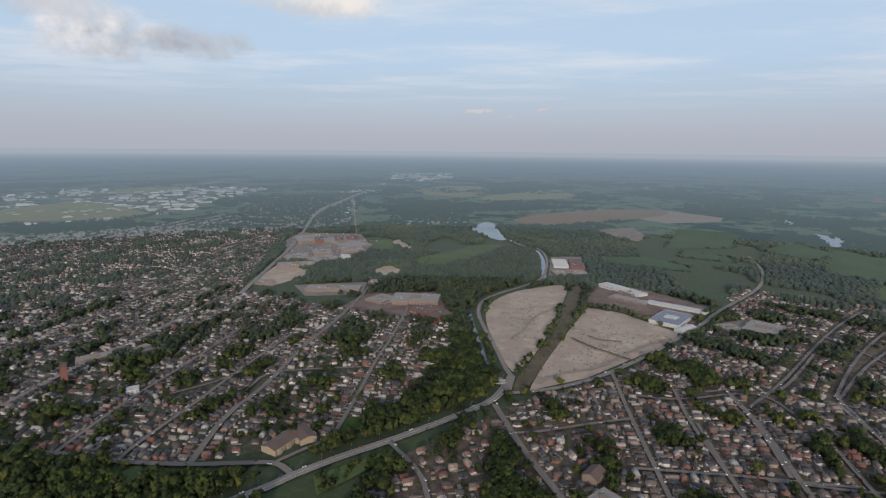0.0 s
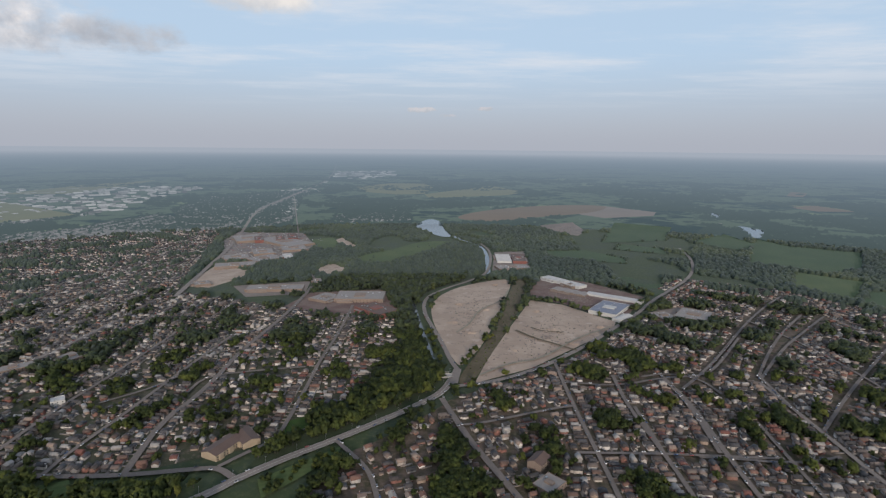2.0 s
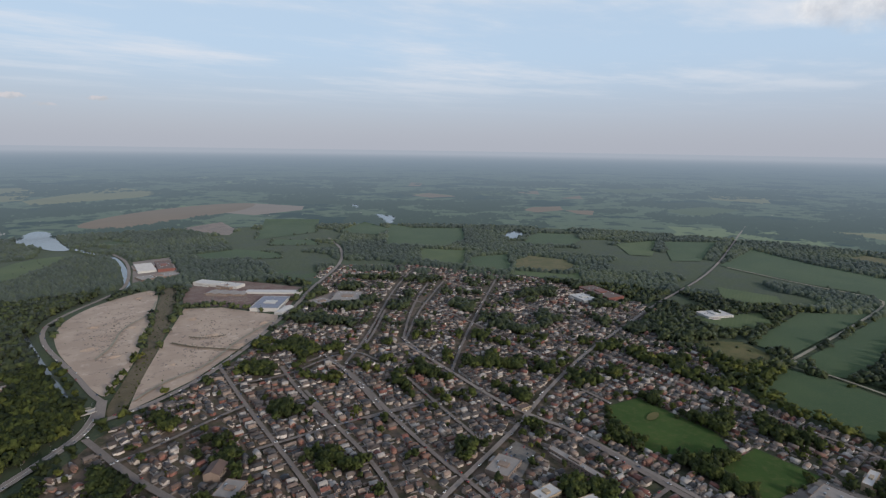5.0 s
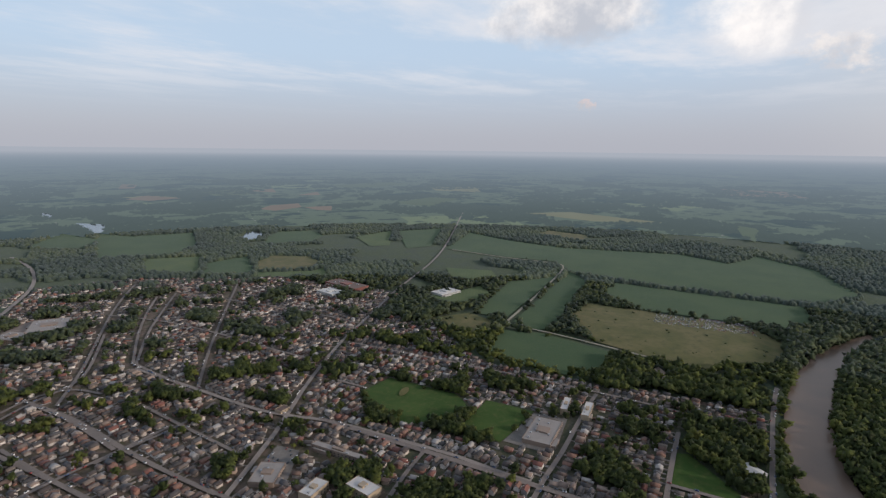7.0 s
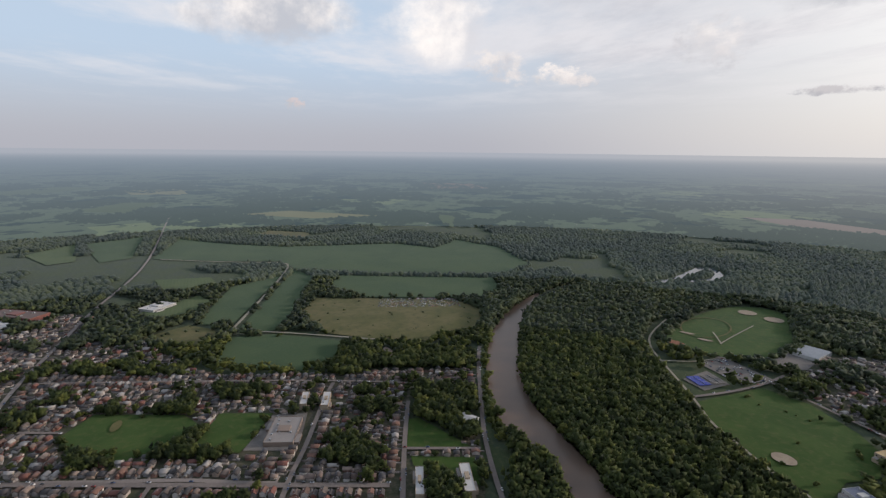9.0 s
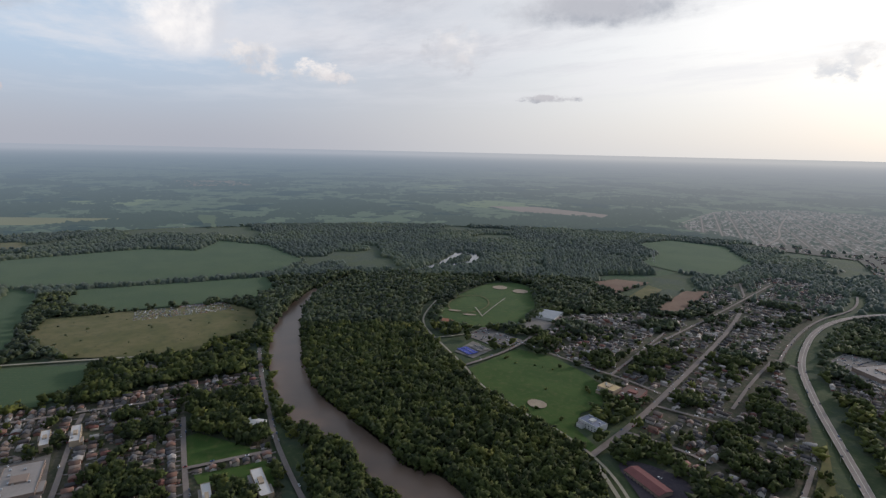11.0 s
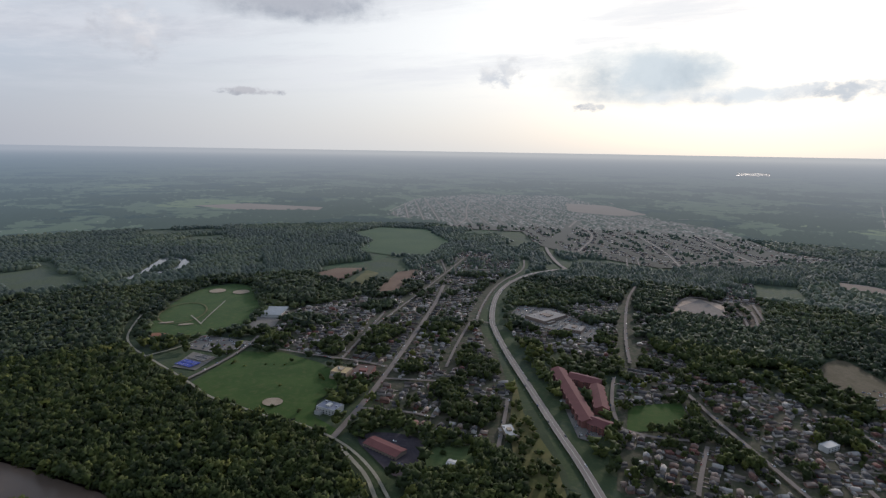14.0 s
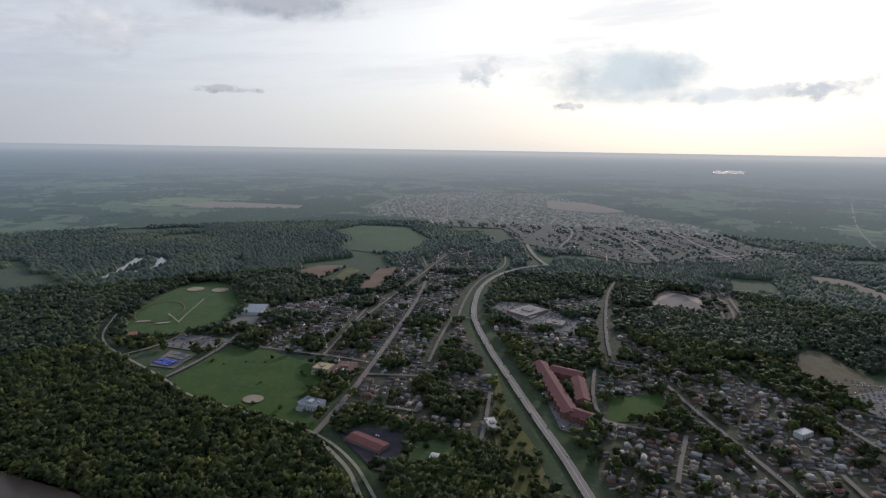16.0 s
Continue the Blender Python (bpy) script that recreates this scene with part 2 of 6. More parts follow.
FLOOR = soil("forest_floor", (0.040, 0.055, 0.028), (0.050, 0.064, 0.034), (0.066, 0.070, 0.044), 0.02, 0.3, sheen=HAZE)
TURF = soil("mown_turf", (0.036, 0.070, 0.016), (0.048, 0.083, 0.020), (0.082, 0.092, 0.030), 0.02, 0.10)
CROP = soil("bean_crop", (0.050, 0.084, 0.038), (0.062, 0.096, 0.042), (0.080, 0.102, 0.046), 0.008, 0.25, sheen=HAZE, rows=(0.4, 6.0))
CROP_B = soil("grass_crop", (0.070, 0.102, 0.040), (0.086, 0.116, 0.044), (0.104, 0.118, 0.052), 0.012, 0.25, sheen=HAZE, rows=(1.2, 8.0))
MEADOW = soil("dry_meadow", (0.096, 0.094, 0.034), (0.128, 0.112, 0.048), (0.058, 0.070, 0.028), 0.020, 0.06)
SCRUB = soil("weedy_scrub", (0.105, 0.086, 0.052), (0.130, 0.104, 0.068), (0.070, 0.066, 0.040), 0.04, 0.2)
CLAY = soil("ploughed_clay", (0.160, 0.100, 0.068), (0.192, 0.128, 0.088), (0.120, 0.080, 0.056), 0.012, 0.2, sheen=HAZE, rows=(0.7, 7.0))
SAND, n = material("graded_sand")
p = n.add("ShaderNodeNewGeometry").outputs["Position"]
broad, mid, fine = n.noise(p, 0.014, 6.0, 0.6), n.noise(p, 0.05, 7.0, 0.7), n.noise(p, 0.4, 5.0, 0.75)
col = n.mix(n.step(broad, 0.40, 0.60), (0.395, 0.305, 0.232), (0.33, 0.25, 0.19))
col = n.mix(n.step(mid, 0.54, 0.64, 0.0, 0.75), col, (0.22, 0.165, 0.135))
col = n.mix(n.step(n.noise(p, 0.033, 4.0), 0.60, 0.66, 0.0, 0.6), col, (0.48, 0.385, 0.31))
col = n.mix(n.step(fine, 0.60, 0.74, 0.0, 0.6), col, (0.13, 0.11, 0.07))
finish(n, col, 0.95, bump=(mid, 0.8, 1.5))
YARD = soil("gravel_yard", (0.216, 0.176, 0.151), (0.173, 0.148, 0.130), (0.259, 0.230, 0.202), 0.02, 0.15)
RUST = soil("brick_rubble", (0.144, 0.090, 0.076), (0.187, 0.137, 0.115), (0.101, 0.072, 0.065), 0.025, 0.15)
PAVING = soil("worn_paving", (0.175, 0.158, 0.140), (0.140, 0.130, 0.119), (0.217, 0.199, 0.175), 0.03, 0.25)
DARK_PAVING = soil("sealed_asphalt", (0.049, 0.042, 0.049), (0.062, 0.052, 0.058), (0.085, 0.072, 0.075), 0.03, 0.25)
ASPHALT = soil("grey_asphalt", (0.190, 0.160, 0.140), (0.155, 0.134, 0.120), (0.225, 0.192, 0.170), 0.02, 0.35)
CONCRETE_ROAD = soil("pale_asphalt", (0.235, 0.20, 0.175), (0.20, 0.172, 0.152), (0.27, 0.24, 0.215), 0.02, 0.4)
TRACK = soil("gravel_track", (0.285, 0.262, 0.203), (0.240, 0.217, 0.165), (0.188, 0.180, 0.128), 0.05, 0.4)
BLUE_COURT = plain("blue_acrylic_court", (0.056, 0.075, 0.315), 0.8)
INFIELD = soil("infield_clay", (0.315, 0.262, 0.195), (0.270, 0.217, 0.158), (0.225, 0.180, 0.128), 0.1, 0.5)
RED_INFIELD = soil("red_infield", (0.247, 0.112, 0.068), (0.210, 0.098, 0.060), (0.165, 0.083, 0.053), 0.1, 0.5)
PAINT_LINE = plain("white_road_paint", (0.48, 0.46, 0.42), 0.7)
BARK = plain("bark", (0.09, 0.075, 0.06), 0.95)
STEEL = plain("galvanised_steel", (0.45, 0.46, 0.47), 0.45, 0.8)
GLASS = plain("dark_window_glass", (0.035, 0.045, 0.055), 0.08, 0.0, 0.6, 0.1)
CURB = plain("pale_concrete", (0.345, 0.330, 0.307), 0.85)
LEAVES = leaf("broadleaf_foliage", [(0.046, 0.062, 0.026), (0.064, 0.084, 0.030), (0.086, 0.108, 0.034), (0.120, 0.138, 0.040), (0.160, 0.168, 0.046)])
# the same leaves for farther rings, haze painted in as paler, bluer, flatter colour
FAR_LEAVES = leaf("haze_tinted_far_foliage", [(0.056, 0.076, 0.061), (0.068, 0.090, 0.066), (0.082, 0.105, 0.068), (0.102, 0.122, 0.071)], 0.95, 1.2, 0.14, 0.17)
MID_LEAVES = leaf("haze_tinted_mid_foliage", [(0.050, 0.067, 0.042), (0.066, 0.087, 0.047), (0.084, 0.106, 0.050), (0.112, 0.130, 0.054)], 0.88, 1.4, 0.30, 0.10)
ROOFS = palette("shingle_roofs", [(0.072, 0.060, 0.056), (0.135, 0.088, 0.070), (0.175, 0.132, 0.110), (0.082, 0.078, 0.080), (0.19, 0.108, 0.082),
                                  (0.27, 0.205, 0.165), (0.055, 0.052, 0.052), (0.145, 0.118, 0.102), (0.34, 0.315, 0.29), (0.115, 0.080, 0.066),
                                  (0.175, 0.078, 0.062), (0.078, 0.070, 0.068)], 0.85)
WALLS = palette("house_walls", [(0.46, 0.41, 0.365), (0.25, 0.125, 0.10), (0.64, 0.60, 0.565), (0.33, 0.255, 0.205), (0.22, 0.10, 0.08),
                                (0.38, 0.335, 0.30), (0.26, 0.15, 0.12), (0.48, 0.44, 0.41), (0.25, 0.235, 0.23)], 0.8, amount=0.35)
CARS = palette("car_paint", [(0.72, 0.72, 0.72), (0.05, 0.05, 0.055), (0.25, 0.26, 0.28), (0.45, 0.46, 0.48), (0.30, 0.04, 0.03),
                             (0.05, 0.09, 0.20), (0.78, 0.78, 0.77)], 0.3, amount=0.1, spec=0.5)
ROOF_WHITE = plain("white_membrane_roof", (0.495, 0.480, 0.458), 0.7)
ROOF_GREY = plain("grey_gravel_roof", (0.27, 0.245, 0.225), 0.9)
ROOF_BLUE = plain("blue_grey_metal_roof", (0.188, 0.203, 0.255), 0.5, 0.2)
ROOF_BROWN = plain("brown_shingle_roof", (0.135, 0.095, 0.08), 0.9)
ROOF_RED = plain("red_shingle_roof", (0.15, 0.062, 0.060), 0.9)
ROOF_GOLD = plain("golden_roof", (0.465, 0.352, 0.188), 0.6)
WALL_BRICK = plain("red_brick_wall", (0.21, 0.095, 0.08), 0.9)
WALL_BEIGE = plain("beige_wall", (0.36, 0.29, 0.21), 0.85)
WALL_WHITE = plain("white_wall", (0.495, 0.488, 0.465), 0.8)
WALL_TAN = plain("tan_brick_wall", (0.24, 0.185, 0.15), 0.9)

WATER_MAT, n = material("muddy_river_water")
p = n.add("ShaderNodeNewGeometry").outputs["Position"]
silt = n.mix(n.step(n.noise(p, 0.01, 4.0), 0.35, 0.65), (0.150, 0.104, 0.076), (0.120, 0.088, 0.068))
finish(n, silt, 0.28, 0.0, bump=(n.noise(p, 0.35, 4.0), 0.15, 0.3), spec=0.16)
POND_MAT, n = material("still_pond_water")
p = n.add("ShaderNodeNewGeometry").outputs["Position"]
finish(n, n.mix(n.noise(p, 0.02, 3.0), (0.06, 0.075, 0.085), (0.08, 0.09, 0.095)), 0.10, 0.0, bump=(n.noise(p, 0.3, 3.0), 0.1, 0.2), spec=0.5)

# far country beyond the flat ground: fields and woods that fade into the hazy air
def far_material(name, land=None):
    m, n = material(name)
    uv = n.add("ShaderNodeUVMap", uv_map="plan").outputs[0]
    p = n.add("ShaderNodeNewGeometry").outputs["Position"]
    if land is None:
        cell = n.add("ShaderNodeTexVoronoi", {"Vector": n.vec("ADD", uv, n.vec("MULTIPLY", n.add("ShaderNodeTexNoise", {
            "Vector": uv, "Scale": 1.2}).outputs[1], (0.5, 0.5, 0))), "Scale": 2.2}).outputs["Color"]
        pick = n.add("ShaderNodeSeparateXYZ", {0: cell}).outputs[0]
        ramp = n.add("ShaderNodeValToRGB", {0: pick})
        ramp.color_ramp.interpolation = "CONSTANT"
        for i, c in enumerate([(0.085, 0.115, 0.085), (0.135, 0.165, 0.115), (0.105, 0.135, 0.095), (0.24, 0.24, 0.17), (0.125, 0.160, 0.10), (0.31, 0.25, 0.20)]):
            e = ramp.color_ramp.elements[i] if i < 2 else ramp.color_ramp.elements.new(0.1)
            e.position, e.color = (0, 0.26, 0.42, 0.66, 0.76, 0.95)[i], (*c, 1)
        woods = n.step(n.noise(uv, 1.3, 7.0, 0.66), 0.53, 0.57)
        col = n.mix(woods, ramp.outputs[0], (0.028, 0.048, 0.046))
        col = n.mix(n.step(n.noise(uv, 9.0, 4.0), 0.54, 0.60, 0.0, 0.85), col, (0.036, 0.054, 0.05))
        col = n.mix(n.step(n.noise(uv, 26.0, 2.0), 0.72, 0.76), col, (0.34, 0.33, 0.32))
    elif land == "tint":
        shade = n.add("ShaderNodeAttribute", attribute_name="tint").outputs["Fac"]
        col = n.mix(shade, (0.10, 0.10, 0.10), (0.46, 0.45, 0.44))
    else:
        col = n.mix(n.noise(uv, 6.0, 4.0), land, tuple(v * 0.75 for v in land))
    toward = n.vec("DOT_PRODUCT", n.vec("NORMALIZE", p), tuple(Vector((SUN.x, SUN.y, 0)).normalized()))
    # haze painted in: land blends to an air colour, brighter towards the sun
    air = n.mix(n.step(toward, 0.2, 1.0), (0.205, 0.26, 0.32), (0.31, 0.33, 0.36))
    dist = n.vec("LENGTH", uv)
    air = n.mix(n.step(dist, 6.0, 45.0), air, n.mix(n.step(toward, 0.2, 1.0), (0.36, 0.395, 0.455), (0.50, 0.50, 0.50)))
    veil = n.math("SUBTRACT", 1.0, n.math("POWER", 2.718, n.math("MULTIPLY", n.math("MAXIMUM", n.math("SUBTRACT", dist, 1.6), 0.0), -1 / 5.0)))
    # all far land, woods, roads and houses glow by themselves, their lit colour built in
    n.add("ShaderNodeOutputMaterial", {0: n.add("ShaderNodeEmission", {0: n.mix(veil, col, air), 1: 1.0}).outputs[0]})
    return m


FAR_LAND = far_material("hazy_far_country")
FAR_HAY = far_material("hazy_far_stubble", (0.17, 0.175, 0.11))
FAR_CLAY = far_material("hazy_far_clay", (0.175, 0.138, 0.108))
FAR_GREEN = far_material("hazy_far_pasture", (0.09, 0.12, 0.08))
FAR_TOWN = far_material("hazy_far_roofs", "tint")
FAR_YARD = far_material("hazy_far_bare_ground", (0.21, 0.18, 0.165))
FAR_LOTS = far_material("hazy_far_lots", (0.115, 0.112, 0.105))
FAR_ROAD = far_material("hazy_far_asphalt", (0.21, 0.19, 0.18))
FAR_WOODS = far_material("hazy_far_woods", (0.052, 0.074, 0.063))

# ---- plan, in metres ----
SPOT = {}
SPOT["pylon"] = (1181, -1413)
SPOT["infield_a"] = (1096, -763)
SPOT["infield_b"] = (1043, -789)
SPOT["infield_c"] = (527, -449)
SPOT["infield_d"] = (912, -508)
SPOT["infield_e"] = (965, -558)
SPOT["infield_f"] = (925, -573)
SPOT["oval"] = (1000, -615)
SPOT["court_a"] = (744, -463)
SPOT["court_b"] = (749, -489)
SPOT["bridge"] = (3, 797)
SPOT["bare"] = (631, 357)
HEAPS = [(54, 1199), (69, 1006), (155, 1378), (188, 1412), (114, 1156), (143, 914), (233, 1026), (38, 1069), (256, 946), (58, 891), (223, 1149), (334, 1044)]
ROADS = {}
ROADS["greenway_road"] = (13, [(-371, 364), (-251, 485), (-229, 506), (-215, 525), (-172, 567), (-126, 604), (-75, 650), (-25, 698), (6, 732), (21, 765), (37, 823)])
ROADS["canal_road"] = (9, [(37, 823), (27, 858), (15, 934), (-5, 1030), (-23, 1119), (-28, 1203), (-16, 1266), (24, 1334), (77, 1398), (126, 1466), (152, 1537), (177, 1695), (187, 1863), (166, 1990)])
ROADS["mill_road"] = (10, [(21, 760), (56, 766), (104, 785), (167, 827), (216, 873), (286, 945), (366, 1042), (449, 1139), (515, 1236), (584, 1314), (725, 1483), (834, 1704), (890, 1934)])
ROADS["avenue_a"] = (9, [(10, 722), (45, 604), (73, 536), (94, 482), (157, 324)])
ROADS["avenue_b"] = (8, [(202, 864), (195, 706), (194, 577), (192, 477), (190, 449), (176, 280)])
ROADS["avenue_c"] = (8, [(283, 804), (271, 701), (273, 591), (271, 499), (265, 447), (259, 416), (223, 250)])
ROADS["avenue_d"] = (8, [(361, 810), (364, 696), (346, 569), (338, 480), (335, 408)])
ROADS["high_street"] = (8.8, [(505, 780), (498, 636), (494, 573), (490, 500), (499, 449), (513, 395), (512, 300), (513, 224), (505, 164), (503, 125)])
ROADS["south_street"] = (9, [(511, 412), (506, 295), (501, 166), (499, 113), (495, 6)])
ROADS["county_road"] = (8.8, [(2725, 1192), (2174, 988), (1766, 835), (1516, 754), (1314, 706), (1122, 667), (936, 612), (778, 571), (673, 535), (554, 487), (501, 461), (442, 435), (386, 415), (337, 397), (178, 337)])
ROADS["block_a"] = (7, [(362, 801), (359, 693), (349, 602), (340, 523), (337, 454), (336, 403), (334, 233)])
ROADS["block_b"] = (7, [(428, 656), (417, 575), (409, 514), (400, 438)])
ROADS["block_c"] = (7, [(311, 573), (352, 570), (392, 563), (432, 562), (480, 574)])
ROADS["block_d"] = (7, [(373, 755), (459, 843), (545, 947), (660, 1085), (771, 1204), (852, 1280)])
ROADS["block_e"] = (7, [(512, 790), (628, 921), (739, 1023), (846, 1120)])
ROADS["block_f"] = (7, [(500, 632), (620, 747), (771, 879), (976, 1055)])
ROADS["block_g"] = (7, [(327, 799), (375, 813), (417, 792), (424, 738)])
ROADS["block_h"] = (7, [(280, 698), (275, 620), (272, 561)])
ROADS["block_i"] = (7, [(245, 225), (413, 248), (462, 254), (506, 256)])
ROADS["block_j"] = (7, [(666, 547), (670, 651), (687, 809), (688, 955), (658, 1090)])
ROADS["block_k"] = (7, [(861, 590), (878, 782), (862, 935), (851, 1110)])
ROADS["school_street"] = (8, [(311, 118), (481, 114), (516, 114), (573, 109), (641, 108), (710, 106), (754, 102)])
ROADS["close_street"] = (8, [(306, -7), (476, -8), (539, -8), (615, -9), (690, -12)])
ROADS["river_road"] = (8, [(302, -119), (472, -109), (524, -107), (597, -107), (708, -117), (813, -126), (903, -139)])
ROADS["cross_lane"] = (6, [(566, -9), (563, -99)])
ROADS["court_street"] = (7, [(763, 544), (765, 464), (765, 323), (764, 163), (755, 8), (742, -31)])
ROADS["grove_street"] = (7, [(618, 468), (616, 413)])
ROADS["farm_lane"] = (7, [(1019, 333), (995, 316), (989, 239), (967, 147), (943, 46), (927, -13), (890, -74), (878, -128)])
ROADS["field_track"] = (8, [(1019, 333), (1241, 336), (1606, 349), (1648, 391), (1650, 551), (1695, 778)])
ROADS["hill_street"] = (9, [(-533, 538), (-504, 538), (-427, 530), (-340, 532), (-266, 545), (-240, 548), (-217, 530)])
ROADS["terrace"] = (8, [(-241, 550), (-218, 580), (-192, 609), (-161, 633)])
ROADS["street_s"] = (8, [(-193, 610), (-191, 704), (-191, 771), (-193, 862), (-187, 960), (-186, 1079), (-188, 1182)])
ROADS["street_t"] = (9, [(-337, 533), (-344, 582), (-350, 622), (-350, 678), (-342, 705), (-337, 786), (-340, 897), (-320, 1082), (-315, 1263), (-319, 1406), (-353, 1482)])
ROADS["street_u"] = (8, [(-424, 530), (-425, 566), (-420, 610), (-413, 671), (-407, 756), (-397, 858), (-383, 984)])
ROADS["street_v"] = (8, [(-507, 541), (-510, 590), (-511, 643), (-511, 704), (-503, 778), (-500, 878), (-496, 1004)])
ROADS["street_w"] = (10, [(-673, 638), (-672, 682), (-673, 736), (-669, 810), (-657, 903), (-649, 1060)])
ROADS["street_x"] = (8, [(-119, 605), (-84, 561), (-69, 536), (-60, 505), (-13, 342)])
ROADS["street_y"] = (7, [(31, 644), (64, 650), (110, 669), (165, 691), (195, 699)])
ROADS["street_z"] = (7, [(168, 581), (217, 580), (279, 579), (348, 573), (410, 570)])
ROADS["street_aa"] = (7, [(203, 777), (276, 763), (360, 795), (429, 803), (476, 848), (582, 980)])
ROADS["street_ab"] = (7, [(517, 803), (595, 906), (694, 1021), (802, 1129)])
ROADS["street_ac"] = (6, [(360, 795), (359, 702), (340, 580)])
ROADS["weed_row"] = (6, [(159, 1017), (187, 972), (221, 942), (253, 909)])
ROADS["weed_row_b"] = (4, [(192, 1034), (209, 1011), (251, 1006)])
ROADS["sand_track"] = (4, [(42, 1003), (72, 1056), (96, 1154), (160, 1227), (185, 1328)])
ROADS["sand_track_b"] = (4, [(71, 801), (125, 851), (183, 869), (263, 969), (355, 1041)])
ROADS["street_ae"] = (7, [(517, 803), (506, 734), (497, 668)])
ROADS["street_af"] = (7, [(-359, 732), (-357, 790), (-282, 815), (-210, 830)])
ROADS["street_ag"] = (7, [(-465, 700), (-419, 745), (-391, 802)])
ROADS["market_street"] = (14, [(-615, 1239), (-661, 1498), (-711, 1805), (-793, 2177), (-981, 2929), (-1010, 3481), (-1054, 4280), (-1185, 6164), (-2097, 11420)])
ROADS["street_ah"] = (7, [(-791, 1227), (-802, 1407), (-726, 1489)])
ROADS["street_ai"] = (8, [(-532, 2073), (-691, 2656), (-1005, 3823)])
ROADS["parkway"] = (12, [(59, -453), (86, -484), (125, -535), (184, -602), (267, -702), (334, -781), (395, -860), (445, -929), (491, -1020), (538, -1134), (565, -1249), (565, -1371), (534, -1465), (501, -1508)])
ROADS["parkway_ramp"] = (7, [(485, -925), (446, -924)])
ROADS["parkway_spur"] = (12, [(501, -1508), (560, -1579), (642, -1722), (696, -1823), (723, -1960), (753, -2157), (792, -2319), (857, -2623)])
ROADS["bridge_street"] = (9, [(394, -426), (421, -509), (453, -594), (501, -711), (565, -866), (626, -1006), (691, -1135)])
ROADS["dike_path"] = (4, [(139, -288), (280, -382), (306, -399), (342, -415), (382, -426), (430, -429), (466, -427), (500, -417), (561, -414), (610, -409), (669, -421), (748, -432), (820, -440), (893, -450), (959, -479), (1052, -557)])
ROADS["dike_road"] = (5, [(152, -271), (288, -374), (313, -392), (344, -405), (379, -419)])
ROADS["park_road"] = (8, [(687, -418), (702, -491), (729, -564), (757, -611)])
ROADS["park_lane"] = (4, [(826, -443), (818, -496), (830, -539)])
ROADS["park_trail"] = (3, [(902, -589), (933, -626), (969, -672), (1005, -719)])
ROADS["park_trail_b"] = (3, [(968, -612), (937, -603), (900, -590)])
ROADS["street_bb"] = (7, [(453, -594), (401, -622), (351, -649)])
ROADS["street_bc"] = (7, [(416, -503), (368, -527), (322, -538)])
ROADS["street_bd"] = (7, [(744, -569), (599, -604), (528, -626), (475, -633)])
ROADS["street_be"] = (7, [(398, -685), (443, -795), (482, -908)])
ROADS["street_bf"] = (7, [(556, -614), (604, -724), (666, -865)])
ROADS["street_bg"] = (7, [(622, -777), (711, -1096), (830, -1478)])
ROADS["street_bh"] = (7, [(217, -508), (244, -582), (268, -640)])
ROADS["street_bi"] = (8, [(159, -871), (193, -976), (234, -1135), (267, -1285), (280, -1412)])
ROADS["street_bj"] = (7, [(165, -798), (144, -708), (117, -647), (104, -644), (75, -645), (37, -662)])
ROADS["street_bk"] = (8, [(60, -800), (16, -737), (-20, -692), (-57, -644), (-88, -604), (-93, -594), (-178, -447)])
ROADS["street_bl"] = (8, [(-136, -807), (-157, -778), (-184, -744)])
ROADS["street_bm"] = (8, [(-135, -662), (-150, -630), (-225, -477)])
ROADS["street_bn"] = (7, [(17, -660), (15, -598), (12, -552)])
ROADS["street_bo"] = (9, [(-122, -1797), (-190, -1818), (-259, -1866), (-358, -1961)])
ROADS["street_bp"] = (9, [(-582, -4800), (-435, -3304), (-403, -2757), (-412, -2364)])
ROADS["street_bq"] = (8, [(13, -1398), (-16, -1260)])
ROADS["plaza"] = (14, [(27, 757), (37, 823)])
ROADS["parkway_side"] = (7, [(479, -929), (517, -1018), (566, -1161), (589, -1271), (591, -1371), (613, -1459), (658, -1554)])
ROADS["ridge_street"] = (8, [(193, -1210), (162, -1241), (156, -1395), (73, -1388), (23, -1283), (6, -1178)])
ROADS["ridge_loop"] = (8, [(73, -1388), (34, -1385), (2, -1297), (-9, -1188)])
ROADS["garden_street_a"] = (9, [(1833, -2354), (2172, -3071), (2200, -3562), (1735, -3338)])
ROADS["garden_street_b"] = (9, [(1218, -2038), (1322, -2344), (1531, -2674), (1870, -3336)])
ROADS["garden_street_c"] = (9, [(1026, -3780), (576, -2930), (401, -3067)])
ROADS["garden_street_d"] = (9, [(473, -2289), (317, -1998), (230, -1760)])
ROADS["garden_street_e"] = (9, [(291, -2484), (148, -2149), (11, -1914)])
ROADS["garden_street_f"] = (9, [(806, -2475), (633, -2227), (568, -1816)])
ROADS["garden_street_g"] = (9, [(655, -2469), (511, -2510), (381, -2608)])
ROADS["garden_street_h"] = (9, [(630, -1758), (462, -1866), (276, -1781), (124, -1911), (-116, -2178)])
ROADS["garden_street_i"] = (7, [(352, -1622), (397, -1786)])
ROADS["garden_street_j"] = (7, [(323, -1643), (367, -1808)])
ROADS["ring_ramp"] = (10, [(-175, -1792), (-252, -1797), (-342, -1676)])
ROADS["west_track"] = (4, [(1135, 1121), (1185, 1030), (1249, 1005), (1358, 1053), (1431, 1086)])
ROADS["greenway_trail"] = (4, [(-127, 679), (-88, 704), (-62, 720), (-40, 732)])
ROADS["wood_path"] = (4, [(-37, 738), (-35, 779), (-39, 817)])
ROADS["bridge_lane"] = (6, [(-60, 812), (-19, 813), (23, 809)])
AREAS = {}
